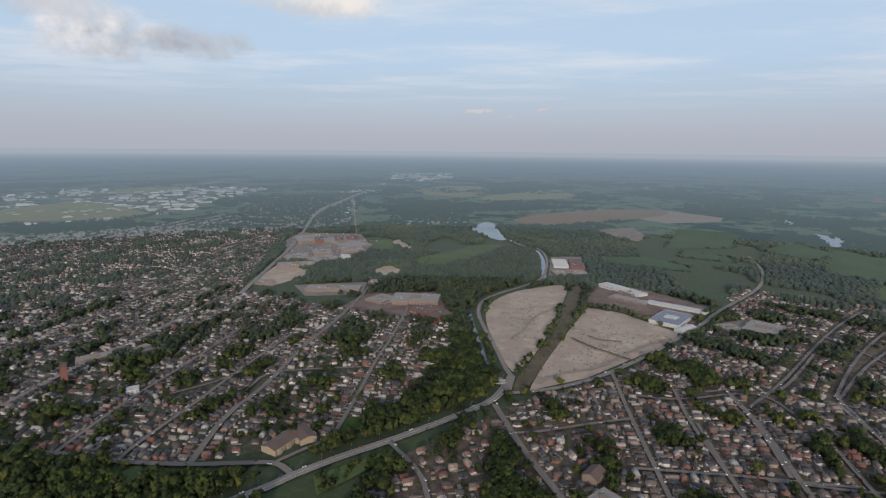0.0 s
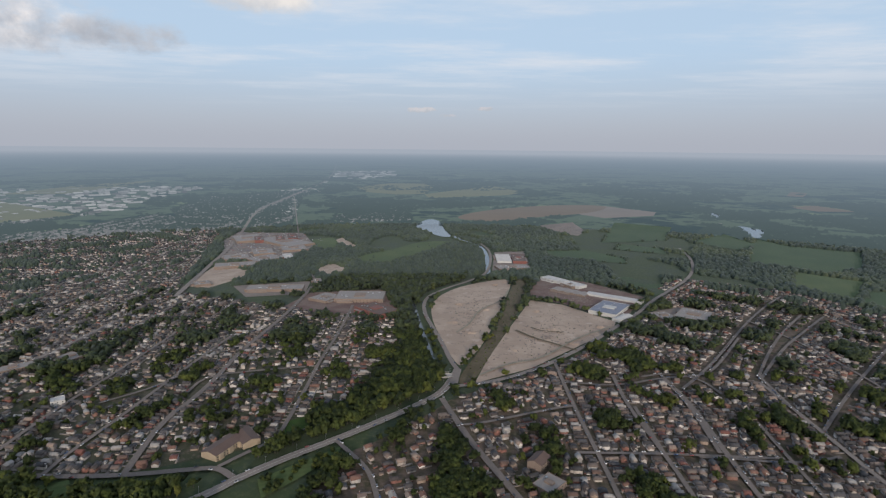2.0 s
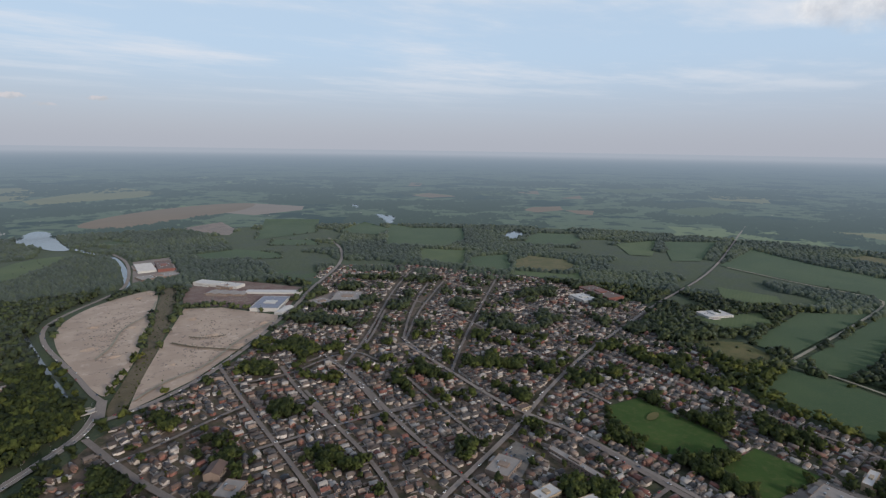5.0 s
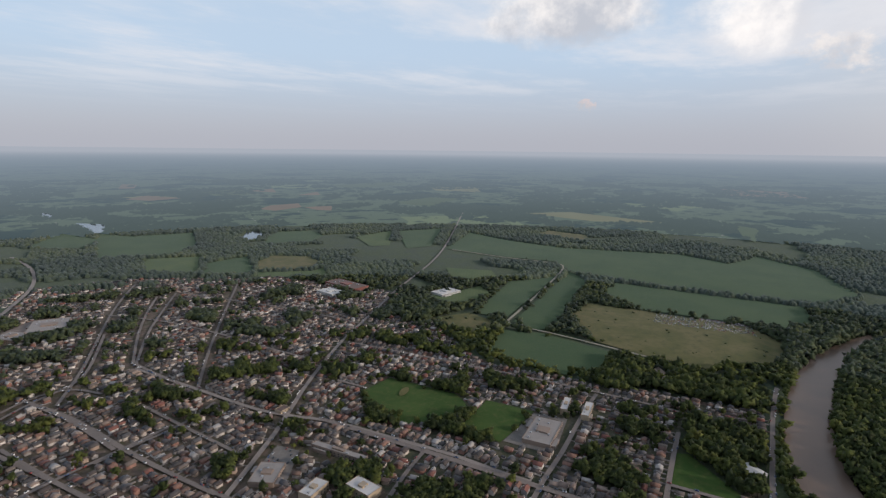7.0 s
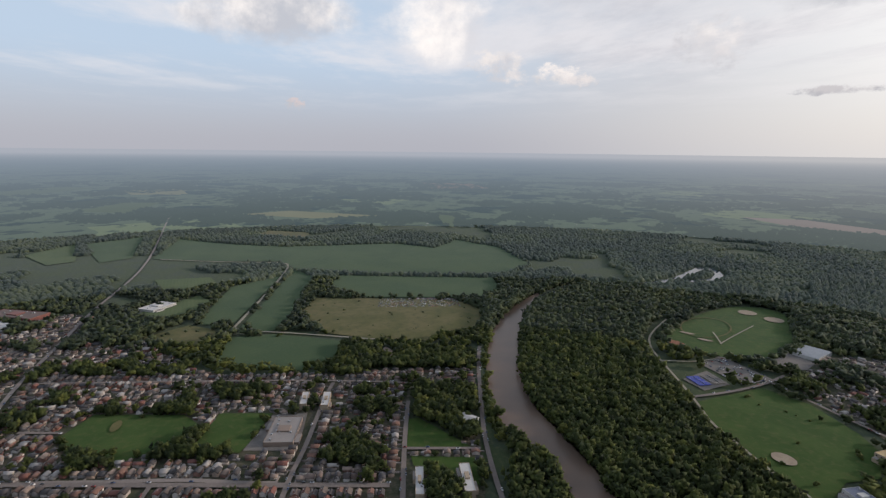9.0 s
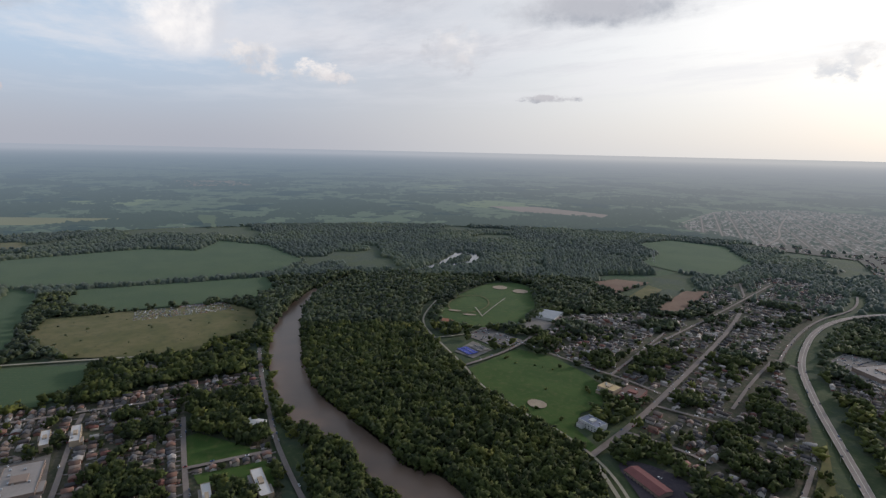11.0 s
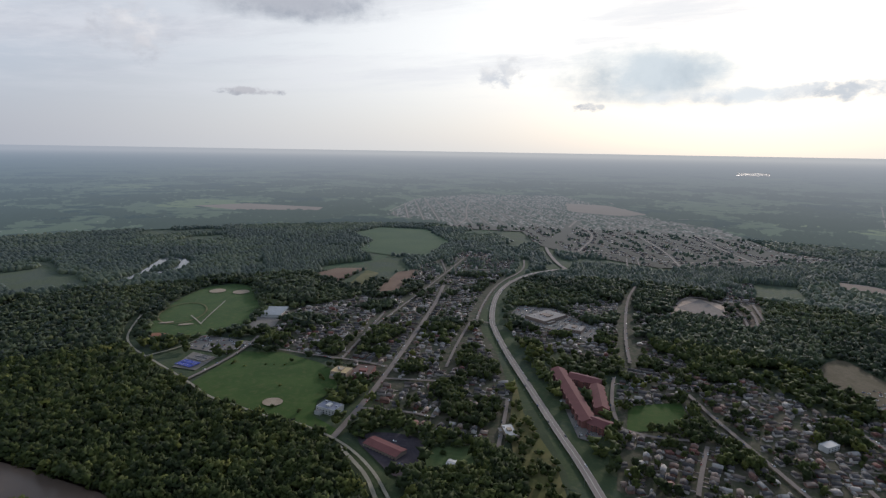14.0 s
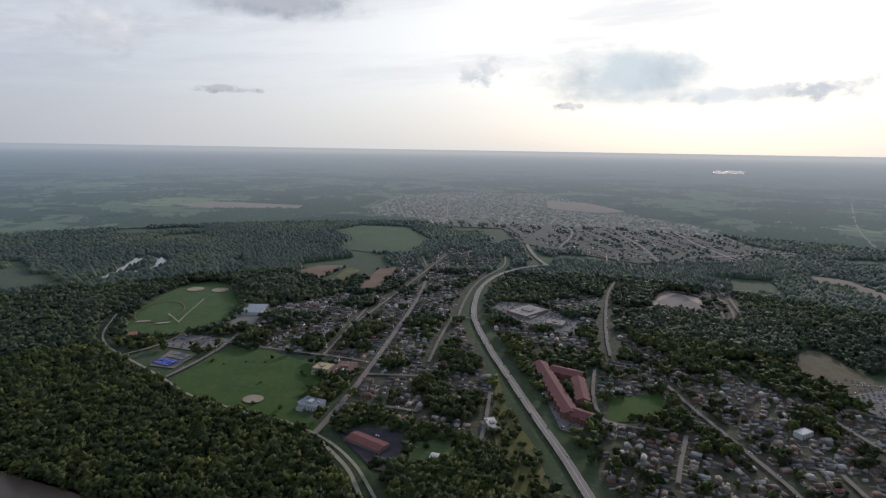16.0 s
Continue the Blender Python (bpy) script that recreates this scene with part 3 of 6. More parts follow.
AREAS["brownfield_west"] = [(-10, 1205), (24, 1307), (91, 1388), (202, 1457), (201, 1385), (146, 1160), (92, 949), (52, 854), (37, 836), (15, 954), (-8, 1082)]
AREAS["brownfield_east"] = [(225, 1235), (294, 1200), (377, 1077), (355, 1025), (226, 899), (159, 833), (61, 774), (90, 870), (148, 1032)]
AREAS["scrub_strip"] = [(210, 1427), (248, 1463), (232, 1308), (149, 1042), (93, 876), (58, 776), (41, 758), (36, 793), (73, 893), (137, 1082)]
AREAS["factory_yard"] = [(242, 1335), (294, 1469), (402, 1423), (510, 1271), (422, 1128), (375, 1104), (296, 1208), (229, 1259)]
AREAS["canal_yard"] = [(202, 1835), (308, 1851), (284, 1569), (162, 1524)]
AREAS["warehouse_yard"] = [(465, 1141), (570, 1193), (617, 1141), (558, 1050), (489, 1083)]
AREAS["pond"] = [(-109, 2400), (-72, 2591), (-33, 2701), (23, 2607), (46, 2309), (71, 2152), (21, 2131), (-50, 2294)]
AREAS["mound"] = [(-273, 1701), (-212, 1805), (-140, 1878), (-65, 2028), (74, 2049), (0, 1836), (-181, 1549)]
AREAS["tan_lot"] = [(-642, 1344), (-659, 1577), (-535, 1531), (-523, 1445), (-573, 1329)]
AREAS["mall_yard"] = [(-809, 2031), (-820, 2220), (-549, 2216), (-430, 1902), (-476, 1690), (-668, 1645)]
AREAS["plant_yard"] = [(-308, 1290), (-133, 1324), (-82, 1131), (-217, 1115), (-343, 1162)]
AREAS["plant_lot"] = [(-519, 1348), (-334, 1404), (-319, 1278), (-452, 1245)]
AREAS["round_lot"] = [(-341, 1505), (-346, 1605), (-297, 1628), (-252, 1517), (-299, 1462)]
AREAS["farm_a"] = [(-719, 4803), (-460, 5322), (-128, 5321), (-16, 4897), (-97, 4121), (-305, 4029), (-544, 4232)]
AREAS["farm_b"] = [(-96, 4072), (504, 5088), (726, 4397), (529, 4060), (-49, 3769)]
AREAS["brown_hill"] = [(52, 2673), (279, 3067), (715, 3377), (1103, 3386), (883, 2970), (504, 2748), (285, 2535)]
AREAS["quarry_yard"] = [(745, 2946), (1040, 3345), (1242, 3032), (1159, 2859), (859, 2746)]
AREAS["scrap_yard"] = [(471, 2493), (664, 2615), (652, 2328), (586, 2204), (495, 2304)]
AREAS["farm_c"] = [(870, 2612), (1092, 2475), (912, 2101), (635, 2037)]
AREAS["farm_d"] = [(376, 1860), (523, 1881), (625, 1740), (596, 1656), (380, 1740)]
AREAS["farm_e"] = [(698, 2012), (820, 1924), (794, 1816), (641, 1899)]
AREAS["park_bank"] = [(-190, 655), (-164, 674), (-161, 633), (-188, 622)]
AREAS["river_park"] = [(-422, 513), (-390, 525), (-363, 494), (-378, 471)]
AREAS["verge"] = [(-190, 527), (-145, 566), (-110, 595), (-113, 573), (-148, 527), (-176, 495)]
AREAS["farm_f"] = [(1705, 805), (2099, 887), (1990, 670), (1929, 432), (2007, 55), (1912, -100), (2099, -190), (1917, -342), (1604, -389), (1477, -266), (1478, -101), (1490, 99), (1535, 320), (1674, 398), (1668, 558)]
AREAS["farm_g"] = [(1331, 203), (1472, 183), (1443, -251), (1240, -233), (1235, -135), (1241, 87)]
AREAS["farm_h"] = [(1021, 322), (1548, 327), (1461, 257), (1207, 245), (1022, 236), (992, 262)]
AREAS["farm_i"] = [(1041, 417), (1344, 444), (1472, 346), (1035, 343)]
AREAS["farm_j"] = [(843, 311), (964, 323), (978, 247), (938, 107), (835, 113), (803, 160), (817, 260)]
AREAS["meadow_a"] = [(1121, 225), (1236, 211), (1232, 86), (1212, -123), (1137, -175), (1010, -161), (934, -42), (953, 66), (983, 150)]
AREAS["meadow_b"] = [(1420, 668), (1450, 534), (1378, 490), (1281, 534), (1287, 587)]
AREAS["meadow_c"] = [(1116, 567), (1262, 493), (1199, 435), (1080, 461), (1066, 526)]
AREAS["meadow_d"] = [(959, 485), (1035, 427), (1001, 351), (916, 364), (920, 427)]
AREAS["sports_field_a"] = [(603, 413), (665, 402), (660, 284), (628, 250), (586, 258), (552, 307), (567, 379)]
AREAS["sports_field_b"] = [(572, 242), (663, 239), (661, 169), (586, 179), (565, 183)]
AREAS["school_yard"] = [(570, 181), (657, 168), (662, 123), (584, 118), (568, 131)]
AREAS["salvage_yard"] = [(1163, 62), (1236, -18), (1229, -124), (1170, -101), (1160, 12)]
AREAS["clay_patch"] = [(876, 44), (910, 30), (872, 6), (841, 20)]
AREAS["lake"] = [(1414, 2515), (1436, 2408), (1459, 2336), (1352, 2196), (1292, 2125), (1291, 2182), (1356, 2343)]
AREAS["reservoir"] = [(1597, 1686), (1665, 1692), (1677, 1640), (1498, 1501), (1461, 1539)]
AREAS["small_lake"] = [(1541, 3028), (1572, 2977), (1477, 2789), (1449, 2796)]
AREAS["farm_k"] = [(2251, 2231), (2423, 2318), (2616, 2267), (2458, 2105), (2229, 2097)]
AREAS["farm_l"] = [(2283, 3485), (2477, 3500), (2505, 3220), (2309, 3156)]
AREAS["farm_m"] = [(1759, 1234), (1975, 1193), (1663, 1016), (1608, 1066)]
AREAS["farm_n"] = [(1970, 1170), (2148, 1032), (1717, 875), (1644, 933)]
AREAS["farm_o"] = [(1069, 1552), (1185, 1438), (1006, 1237), (949, 1383)]
AREAS["farm_p"] = [(994, 2078), (1235, 2279), (1229, 2019), (1095, 1899)]
AREAS["farm_r"] = [(2858, 875), (3047, 669), (2822, 148), (2696, 476)]
AREAS["farm_s"] = [(2462, 2096), (2605, 1997), (2398, 1847), (2384, 1938)]
AREAS["farm_t"] = [(3060, 2657), (3393, 2749), (3170, 2536)]
AREAS["farm_u"] = [(4110, 2016), (4488, 1809), (4055, 1682)]
AREAS["corner_lot"] = [(371, 399), (436, 420), (439, 388), (390, 362), (364, 369)]
AREAS["park_north"] = [(929, -491), (1016, -564), (1106, -667), (1160, -783), (1102, -861), (961, -770), (882, -717), (811, -618), (852, -540), (880, -484)]
AREAS["park_south"] = [(676, -426), (697, -488), (716, -548), (662, -582), (581, -586), (528, -575), (486, -530), (481, -487), (457, -454), (399, -445), (397, -432), (432, -426), (495, -422), (565, -417), (610, -409)]
AREAS["car_park"] = [(813, -502), (849, -559), (746, -586), (730, -524)]
AREAS["court_pad"] = [(753, -442), (784, -498), (731, -506), (711, -455)]
AREAS["hall_lot"] = [(811, -618), (859, -691), (809, -704), (782, -667), (780, -616)]
AREAS["church_lot"] = [(378, -443), (360, -473), (302, -492), (274, -433), (281, -403), (325, -422)]
AREAS["shed_green"] = [(271, -429), (284, -477), (243, -512), (216, -466), (247, -420)]
AREAS["clay_field_a"] = [(1051, -1014), (1048, -1120), (981, -1175), (932, -1000)]
AREAS["clay_field_b"] = [(782, -959), (878, -1184), (853, -1257), (735, -974)]
AREAS["tan_field"] = [(893, -999), (963, -1150), (912, -1144), (848, -997)]
AREAS["far_meadow"] = [(1470, -1636), (1487, -1854), (1298, -1932), (1025, -1704), (944, -1418), (1066, -1367), (1188, -1367), (1287, -1559)]
AREAS["apartment_lot"] = [(207, -683), (200, -701), (130, -641), (127, -596), (151, -595)]
AREAS["clinic_lot"] = [(438, -982), (453, -1076), (380, -1101), (245, -1013), (236, -928), (346, -965)]
AREAS["playing_field"] = [(122, -715), (65, -769), (50, -734), (56, -681), (106, -643)]
AREAS["dirt_lot"] = [(-98, -1012), (-114, -1074), (-140, -1110), (-171, -1051), (-196, -1014), (-224, -972), (-220, -943), (-165, -912), (-132, -922), (-109, -955)]
AREAS["store_lot"] = [(-151, -891), (-224, -972), (-205, -845), (-161, -877)]
AREAS["mill_lot"] = [(156, -1273), (123, -1385), (52, -1289), (80, -1234)]
AREAS["verge_b"] = [(292, -713), (232, -614), (161, -538), (105, -450), (138, -416), (228, -562)]
AREAS["cleared_lot"] = [(1220, -3458), (945, -3495), (617, -3123), (733, -2964), (1037, -3001)]
AREAS["strip_yard"] = [(2828, -1828), (2721, -2103), (2228, -2241), (2134, -2118), (2485, -1841)]
AREAS["shopping_yard"] = [(-162, -1800), (-252, -1789), (-326, -1647), (-312, -1550), (-242, -1687), (-170, -1710)]
AREAS["build_lot"] = [(165, -1256), (155, -1389), (71, -1366), (56, -1308), (78, -1216), (156, -1208)]
AREAS["far_lake"] = [(814, -11711), (285, -11978), (240, -10350), (697, -10116)]
AREAS["west_a"] = [(1313, 2182), (1326, 1995), (1515, 1870), (1313, 1601), (1150, 1521), (1001, 1682)]
AREAS["west_c"] = [(1123, 1339), (1263, 1310), (1120, 1139), (1063, 1108), (1015, 1229)]
AREAS["west_d"] = [(1212, 1220), (1305, 1251), (1354, 1130), (1299, 1044), (1226, 1005), (1120, 1122)]
AREAS["west_e"] = [(1103, 1110), (1203, 987), (1255, 990), (1163, 909), (1117, 972), (1060, 1083)]
AREAS["west_f"] = [(1584, 1539), (1711, 1588), (1799, 1495), (1728, 1370), (1556, 1296), (1472, 1439)]
AREAS["farm_v"] = [(2216, 3346), (2464, 3496), (2470, 3135), (2241, 3139)]
AREAS["farm_w"] = [(2755, 4233), (3103, 4713), (3124, 4533), (2846, 4171)]
AREAS["farm_x"] = [(3150, 3226), (3446, 3255), (3170, 2961)]
AREAS["farm_y"] = [(2960, 1779), (3449, 1773), (3461, 1550), (2881, 1481)]
AREAS["olive_a"] = [(2913, -149), (2822, -249), (2397, -203), (2550, -166)]
AREAS["olive_b"] = [(2193, 620), (2328, 601), (2269, 404), (2119, 415)]
AREAS["north_a"] = [(4050, 3095), (4858, 3015), (4659, 2640), (3810, 2689)]
AREAS["north_b"] = [(4416, 2270), (4614, 1908), (4143, 1662), (4025, 2017)]
AREAS["north_c"] = [(2872, 3447), (3276, 3455), (2939, 3002), (2702, 3096)]
AREAS["north_d"] = [(5830, -127), (5758, -644), (5006, -738), (4920, -203)]
AREAS["airfield"] = [(-2678, 2634), (-2675, 3321), (-1786, 2682), (-1932, 2384), (-2309, 2263)]
AREAS["flat_field"] = [(-3021, 3758), (-3061, 4715), (-2814, 5508), (-2647, 4655), (-2631, 3837)]
AREAS["mall_green"] = [(-476, 2055), (-407, 2106), (-362, 1983), (-357, 1846), (-438, 1889)]
AREAS["clay_knoll"] = [(-392, 2029), (-373, 2111), (-282, 1924), (-301, 1876)]
AREAS["green_lot"] = [(638, -10), (642, -26), (571, -87), (560, -94), (567, -52), (567, -8)]
AREAS["green_lot_b"] = [(551, -16), (546, -89), (525, -92), (492, -92), (532, -19)]
ZONES = {}
ZONES["woods_a"] = [(-259, 1414), (-245, 1635), (62, 1975), (150, 1780), (151, 1573), (111, 1464), (-25, 1301), (-39, 1137), (-14, 883), (5, 794), (-54, 767), (-50, 992), (-102, 1216)]
ZONES["woods_b"] = [(-215, 536), (-151, 590), (6, 732), (23, 771), (-4, 831), (-59, 830), (-86, 744), (-164, 643), (-203, 578)]
ZONES["woods_c"] = [(-553, 514), (-423, 523), (-381, 502), (-235, 520), (-219, 406), (-427, 384)]
ZONES["woods_d"] = [(-530, 1516), (-535, 1637), (-375, 1576), (-357, 1434), (-487, 1436)]
ZONES["woods_e"] = [(1449, -418), (1365, -614), (1154, -588), (999, -491), (882, -439), (777, -427), (662, -412), (553, -409), (424, -419), (373, -417), (314, -391), (236, -313), (356, -188), (503, -212), (624, -195), (689, -183), (767, -185), (917, -217), (1065, -258), (1203, -320)]
ZONES["woods_f"] = [(589, -141), (553, -164), (507, -179), (389, -157), (391, -102)]
ZONES["woods_g"] = [(274, -514), (210, -501), (148, -406), (216, -335), (258, -421), (211, -458)]
ZONES["houses_w"] = [(-1690, 1562), (-1949, 1855), (-1736, 2043), (-1548, 2237), (-1427, 2770), (-1109, 2541), (-873, 2164), (-747, 1698), (-640, 1291), (-506, 1238), (-217, 1115), (-79, 1092), (-72, 876), (-130, 703), (-209, 596), (-264, 571), (-343, 537), (-576, 537), (-900, 800)]
ZONES["houses_s"] = [(30, 730), (216, 850), (441, 1102), (503, 1043), (611, 1072), (884, 1253), (432, 475), (-149, 413), (-130, 529), (-98, 587), (-79, 598), (-2, 684)]
ZONES["houses_m"] = [(649, 1484), (891, 1336), (1147, 937), (1099, 653), (872, 392), (794, 303), (772, 153), (775, 102), (869, -118), (498, -98), (191, 508)]
ZONES["houses_c"] = [(36, 740), (812, 923), (1107, 700), (505, 283), (17, 421)]
ZONES["houses_d"] = [(858, 661), (933, 470), (781, 313), (798, 170), (790, -118), (584, -101), (392, -87), (410, 339)]
ZONES["woods_h"] = [(731, -14), (727, -115), (584, -98), (581, -15)]
ZONES["woods_i"] = [(918, 115), (915, -8), (889, -134), (801, -124), (807, 100)]
ZONES["woods_j"] = [(990, 602), (1081, 579), (1044, 473), (941, 463), (920, 518)]
ZONES["woods_k"] = [(518, -1604), (324, -1629), (97, -1586), (68, -1319), (195, -1178), (387, -1278)]
ZONES["woods_l"] = [(155, -981), (-95, -1184), (-99, -1019), (60, -915)]
ZONES["woods_m"] = [(1275, -201), (1232, -313), (1089, -201), (948, -146), (1089, -152)]
ZONES["woods_o"] = [(271, -418), (212, -500), (153, -538), (79, -395), (204, -317)]
ZONES["woods_p"] = [(241, -652), (182, -579), (121, -495), (134, -487), (206, -548)]
ZONES["woods_n"] = [(1355, -853), (980, -964), (824, -816), (892, -774), (1077, -851), (1190, -768)]
ZONES["houses_far"] = [(1746, -2220), (2172, -3071), (2094, -3732), (1469, -4079), (630, -3045), (234, -2790), (-12, -2265), (-197, -2175), (9, -1884), (276, -1696), (527, -1754), (617, -1781), (729, -1844), (927, -2128), (1139, -2053), (1452, -2157)]
ZONES["houses_e"] = [(847, -736), (824, -816), (767, -1032), (874, -1300), (892, -1618), (674, -1537), (520, -1030), (454, -891), (376, -811), (301, -703), (244, -622), (210, -501), (274, -514), (316, -505), (347, -501), (391, -475), (441, -579), (556, -614), (743, -594)]
ZONES["houses_ne"] = [(434, -1012), (277, -1303), (102, -1636), (18, -864), (53, -827), (159, -857), (278, -848), (369, -857)]
ZONES["industry"] = [(-3536, 3587), (-3486, 4159), (-2434, 4759), (-1914, 4663), (-1896, 3698), (-1709, 2930), (-1814, 2420), (-2118, 2126)]
ZONES["town"] = [(-1196, 6223), (-1446, 7967), (-629, 8237), (-529, 6930), (-848, 6089)]
ZONES["suburb"] = [(-1162, 2470), (-1468, 2986), (-1604, 3795), (-1368, 4099), (-1175, 4772), (-1143, 5945), (-929, 4830), (-945, 3834), (-661, 2454), (-787, 2342), (-903, 2238)]
ZONES["hamlet"] = [(-540, 2799), (-170, 3133), (-115, 2646), (-460, 2527)]
ZONES["houses_n"] = [(170, -844), (21, -941), (-94, -846), (-200, -856), (-209, -575), (55, -410)]
ZONES["houses_v"] = [(257, -1416), (176, -1565), (27, -1636), (-18, -1261), (0, -1169), (66, -1205), (192, -1179)]
ZONES["woods_q"] = [(186, -1125), (65, -1197), (-1, -1153), (-36, -1273), (-127, -1288), (-100, -1019), (20, -941), (140, -956)]
ZONES["woods_r"] = [(1451, -1176), (1405, -1319), (1188, -1367), (1053, -1272), (1115, -1124), (1008, -988), (1094, -913)]
ZONES["woods_s"] = [(242, -1690), (-96, -1948), (-119, -1690), (27, -1644), (177, -1573)]
WATER = {}
WATER["bank_w"] = [(1279, -333), (1222, -290), (1130, -232), (1042, -193), (963, -168), (875, -149), (789, -136), (708, -130), (640, -131), (596, -142), (556, -165), (510, -180), (469, -182)]
WATER["bank_e"] = [(1237, -329), (1151, -295), (1049, -248), (946, -218), (835, -198), (745, -186), (662, -186), (608, -203), (555, -212), (509, -224), (467, -220)]
WATER["bank_e2"] = [(617, -193), (551, -201), (498, -210), (450, -218), (431, -222)]
WATER["bank_w2"] = [(593, -127), (559, -145), (516, -159), (480, -171)]
WATER["bank_e3"] = [(613, -199), (578, -205), (524, -207)]
WATER["upstream"] = [(1211, -318), (1336, -419), (1348, -490), (1353, -578), (1376, -676), (1407, -743), (1474, -817)]
WATER["upstream2"] = [(1474, -817), (1583, -925), (1508, -937), (1421, -880), (1402, -824), (1392, -785)]
WATER["canal"] = [(3, 832), (-5, 884), (-23, 995), (-38, 1097), (-51, 1200)]
WATER["canal2"] = [(149, 1502), (172, 1783), (160, 1967), (116, 2030), (67, 2165)]
BUILDINGS = {}
BUILDINGS["white_factory"] = (7, [(291.6, 1441.1), (311.9, 1469), (389.5, 1366.5), (370.8, 1331.9)])
BUILDINGS["loading_shed"] = (6, [(371.9, 1285), (384.3, 1306.4), (494.3, 1231.2), (479.5, 1207.8)])
BUILDINGS["blue_roof_works"] = (8, [(331.3, 1134.2), (392.8, 1211.7), (440.5, 1179.7), (389.6, 1103.9)])
BUILDINGS["arched_warehouse"] = (8, [(376.7, 1091.5), (417.3, 1125.8), (417.5, 1103.8), (378.8, 1067.4)])
BUILDINGS["yard_shed"] = (6, [(291.8, 1325.2), (308.9, 1354.2), (380.1, 1290.9), (362.5, 1264.6)])
BUILDINGS["yard_office"] = (6, [(331.1, 1379.3), (352.7, 1399.3), (374.8, 1362.8), (352.1, 1338.3)])
BUILDINGS["depot"] = (8, [(504.2, 1096.6), (553.3, 1158), (607.4, 1127.2), (559.4, 1062.8)])
BUILDINGS["depot_annex"] = (7, [(457, 1122.6), (508.4, 1132.7), (508.7, 1096.6), (484.3, 1069.7)])
BUILDINGS["mill_a"] = (9, [(193.7, 1742), (243.8, 1796.1), (237.6, 1678), (192.5, 1630.6)])
BUILDINGS["mill_b"] = (9, [(250, 1759.3), (290.7, 1765.1), (280.4, 1642.8), (240.1, 1645.3)])
BUILDINGS["mill_c"] = (7, [(181.7, 1591.1), (280.7, 1612.5), (275.3, 1559.4), (179.5, 1539.1)])
BUILDINGS["plant_a"] = (9, [(-248.5, 1280.8), (-135.1, 1274.3), (-108.1, 1208), (-220.2, 1203.1)])
BUILDINGS["plant_b"] = (11, [(-172.5, 1134.4), (-143.9, 1187.1), (-79.2, 1121.1), (-114.2, 1080.8)])
BUILDINGS["plant_c"] = (7, [(-482.4, 1331.7), (-335.6, 1345.3), (-330.2, 1299.7), (-459.7, 1288.2)])
BUILDINGS["plant_d"] = (6, [(-294.4, 1233.6), (-262.4, 1279.4), (-227.3, 1242.3), (-254, 1185.5)])
BUILDINGS["mall_a"] = (8, [(-653.1, 1993.5), (-641.7, 2134.7), (-460, 1959.4), (-495.4, 1848.5)])
BUILDINGS["mall_b"] = (9, [(-781, 2048.9), (-726, 2160.3), (-659.2, 2026.5), (-713.9, 1927.5)])
BUILDINGS["mall_c"] = (8, [(-596.1, 1670.7), (-528.2, 1738.4), (-487.5, 1677), (-549.9, 1605.6)])
BUILDINGS["mall_d"] = (8, [(-660.1, 1581.5), (-548.5, 1623.2), (-536.5, 1565.5), (-641.1, 1534.7)])
BUILDINGS["terrace_flats"] = (10, [(-267.1, 574.1), (-250.6, 615.2), (-231.4, 599.2), (-249.9, 559.8)])
BUILDINGS["corner_flats"] = (10, [(-251.1, 616.5), (-236.1, 632.9), (-211.7, 602.7), (-224.7, 586.6)])
BUILDINGS["brick_tower"] = (26, [(-665.1, 735.1), (-654, 736.4), (-639.7, 720.4), (-650.6, 719.1)])
BUILDINGS["white_hall"] = (7, [(-535, 703.9), (-521.1, 713.3), (-510.8, 700.9), (-524.7, 691.7)])
BUILDINGS["long_store"] = (6, [(-625.9, 852.9), (-626.7, 884.1), (-592.5, 868), (-592.4, 840.6)])
BUILDINGS["market_row"] = (7, [(-702.3, 801.6), (-656.6, 835.7), (-636.3, 822.2), (-675.6, 787.4)])
BUILDINGS["pink_school"] = (9, [(1083, 858.7), (1132.9, 845.3), (1104, 746.1), (1058.7, 735.5)])
BUILDINGS["white_school"] = (7, [(1004.4, 817.5), (1057.2, 824.2), (1034.9, 772.5), (997.4, 754.5)])
BUILDINGS["lane_flats"] = (9, [(673.3, 135.8), (710.3, 138.5), (707.3, 129), (667.5, 125.9)])
BUILDINGS["lane_flats_b"] = (9, [(668.3, 107.2), (708.4, 107.9), (707.6, 98.4), (663.7, 95.9)])
BUILDINGS["flat_school"] = (6, [(579.9, 159.3), (638.7, 160.2), (643.5, 124.5), (574.7, 124.6)])
BUILDINGS["plaza_store"] = (6, [(365.5, 393.8), (398.8, 405.5), (402.4, 379), (366.5, 361.7)])
BUILDINGS["flat_block"] = (9, [(367.9, 328.8), (397, 328.7), (396.6, 312), (368.1, 312.4)])
BUILDINGS["flat_block_b"] = (9, [(402.3, 294.5), (418.9, 290.4), (414.6, 257.8), (393.8, 262)])
BUILDINGS["long_row"] = (7, [(449, 379.4), (458.1, 378.3), (458.1, 303.7), (448.5, 304.9)])
BUILDINGS["yellow_shop"] = (6, [(498.3, 479.8), (514.3, 477.4), (508.8, 466.5), (493.4, 468.4)])
BUILDINGS["farm_store"] = (6, [(1141.6, 572.6), (1205.3, 548.4), (1173, 514.7), (1118.8, 537.9)])
BUILDINGS["brick_church"] = (13, [(108.2, 555), (122.5, 575.5), (130.6, 556.4), (116.6, 538.1)])
BUILDINGS["church_annex"] = (7, [(106.6, 514.5), (127.5, 536.9), (140.1, 514), (117.9, 495.6)])
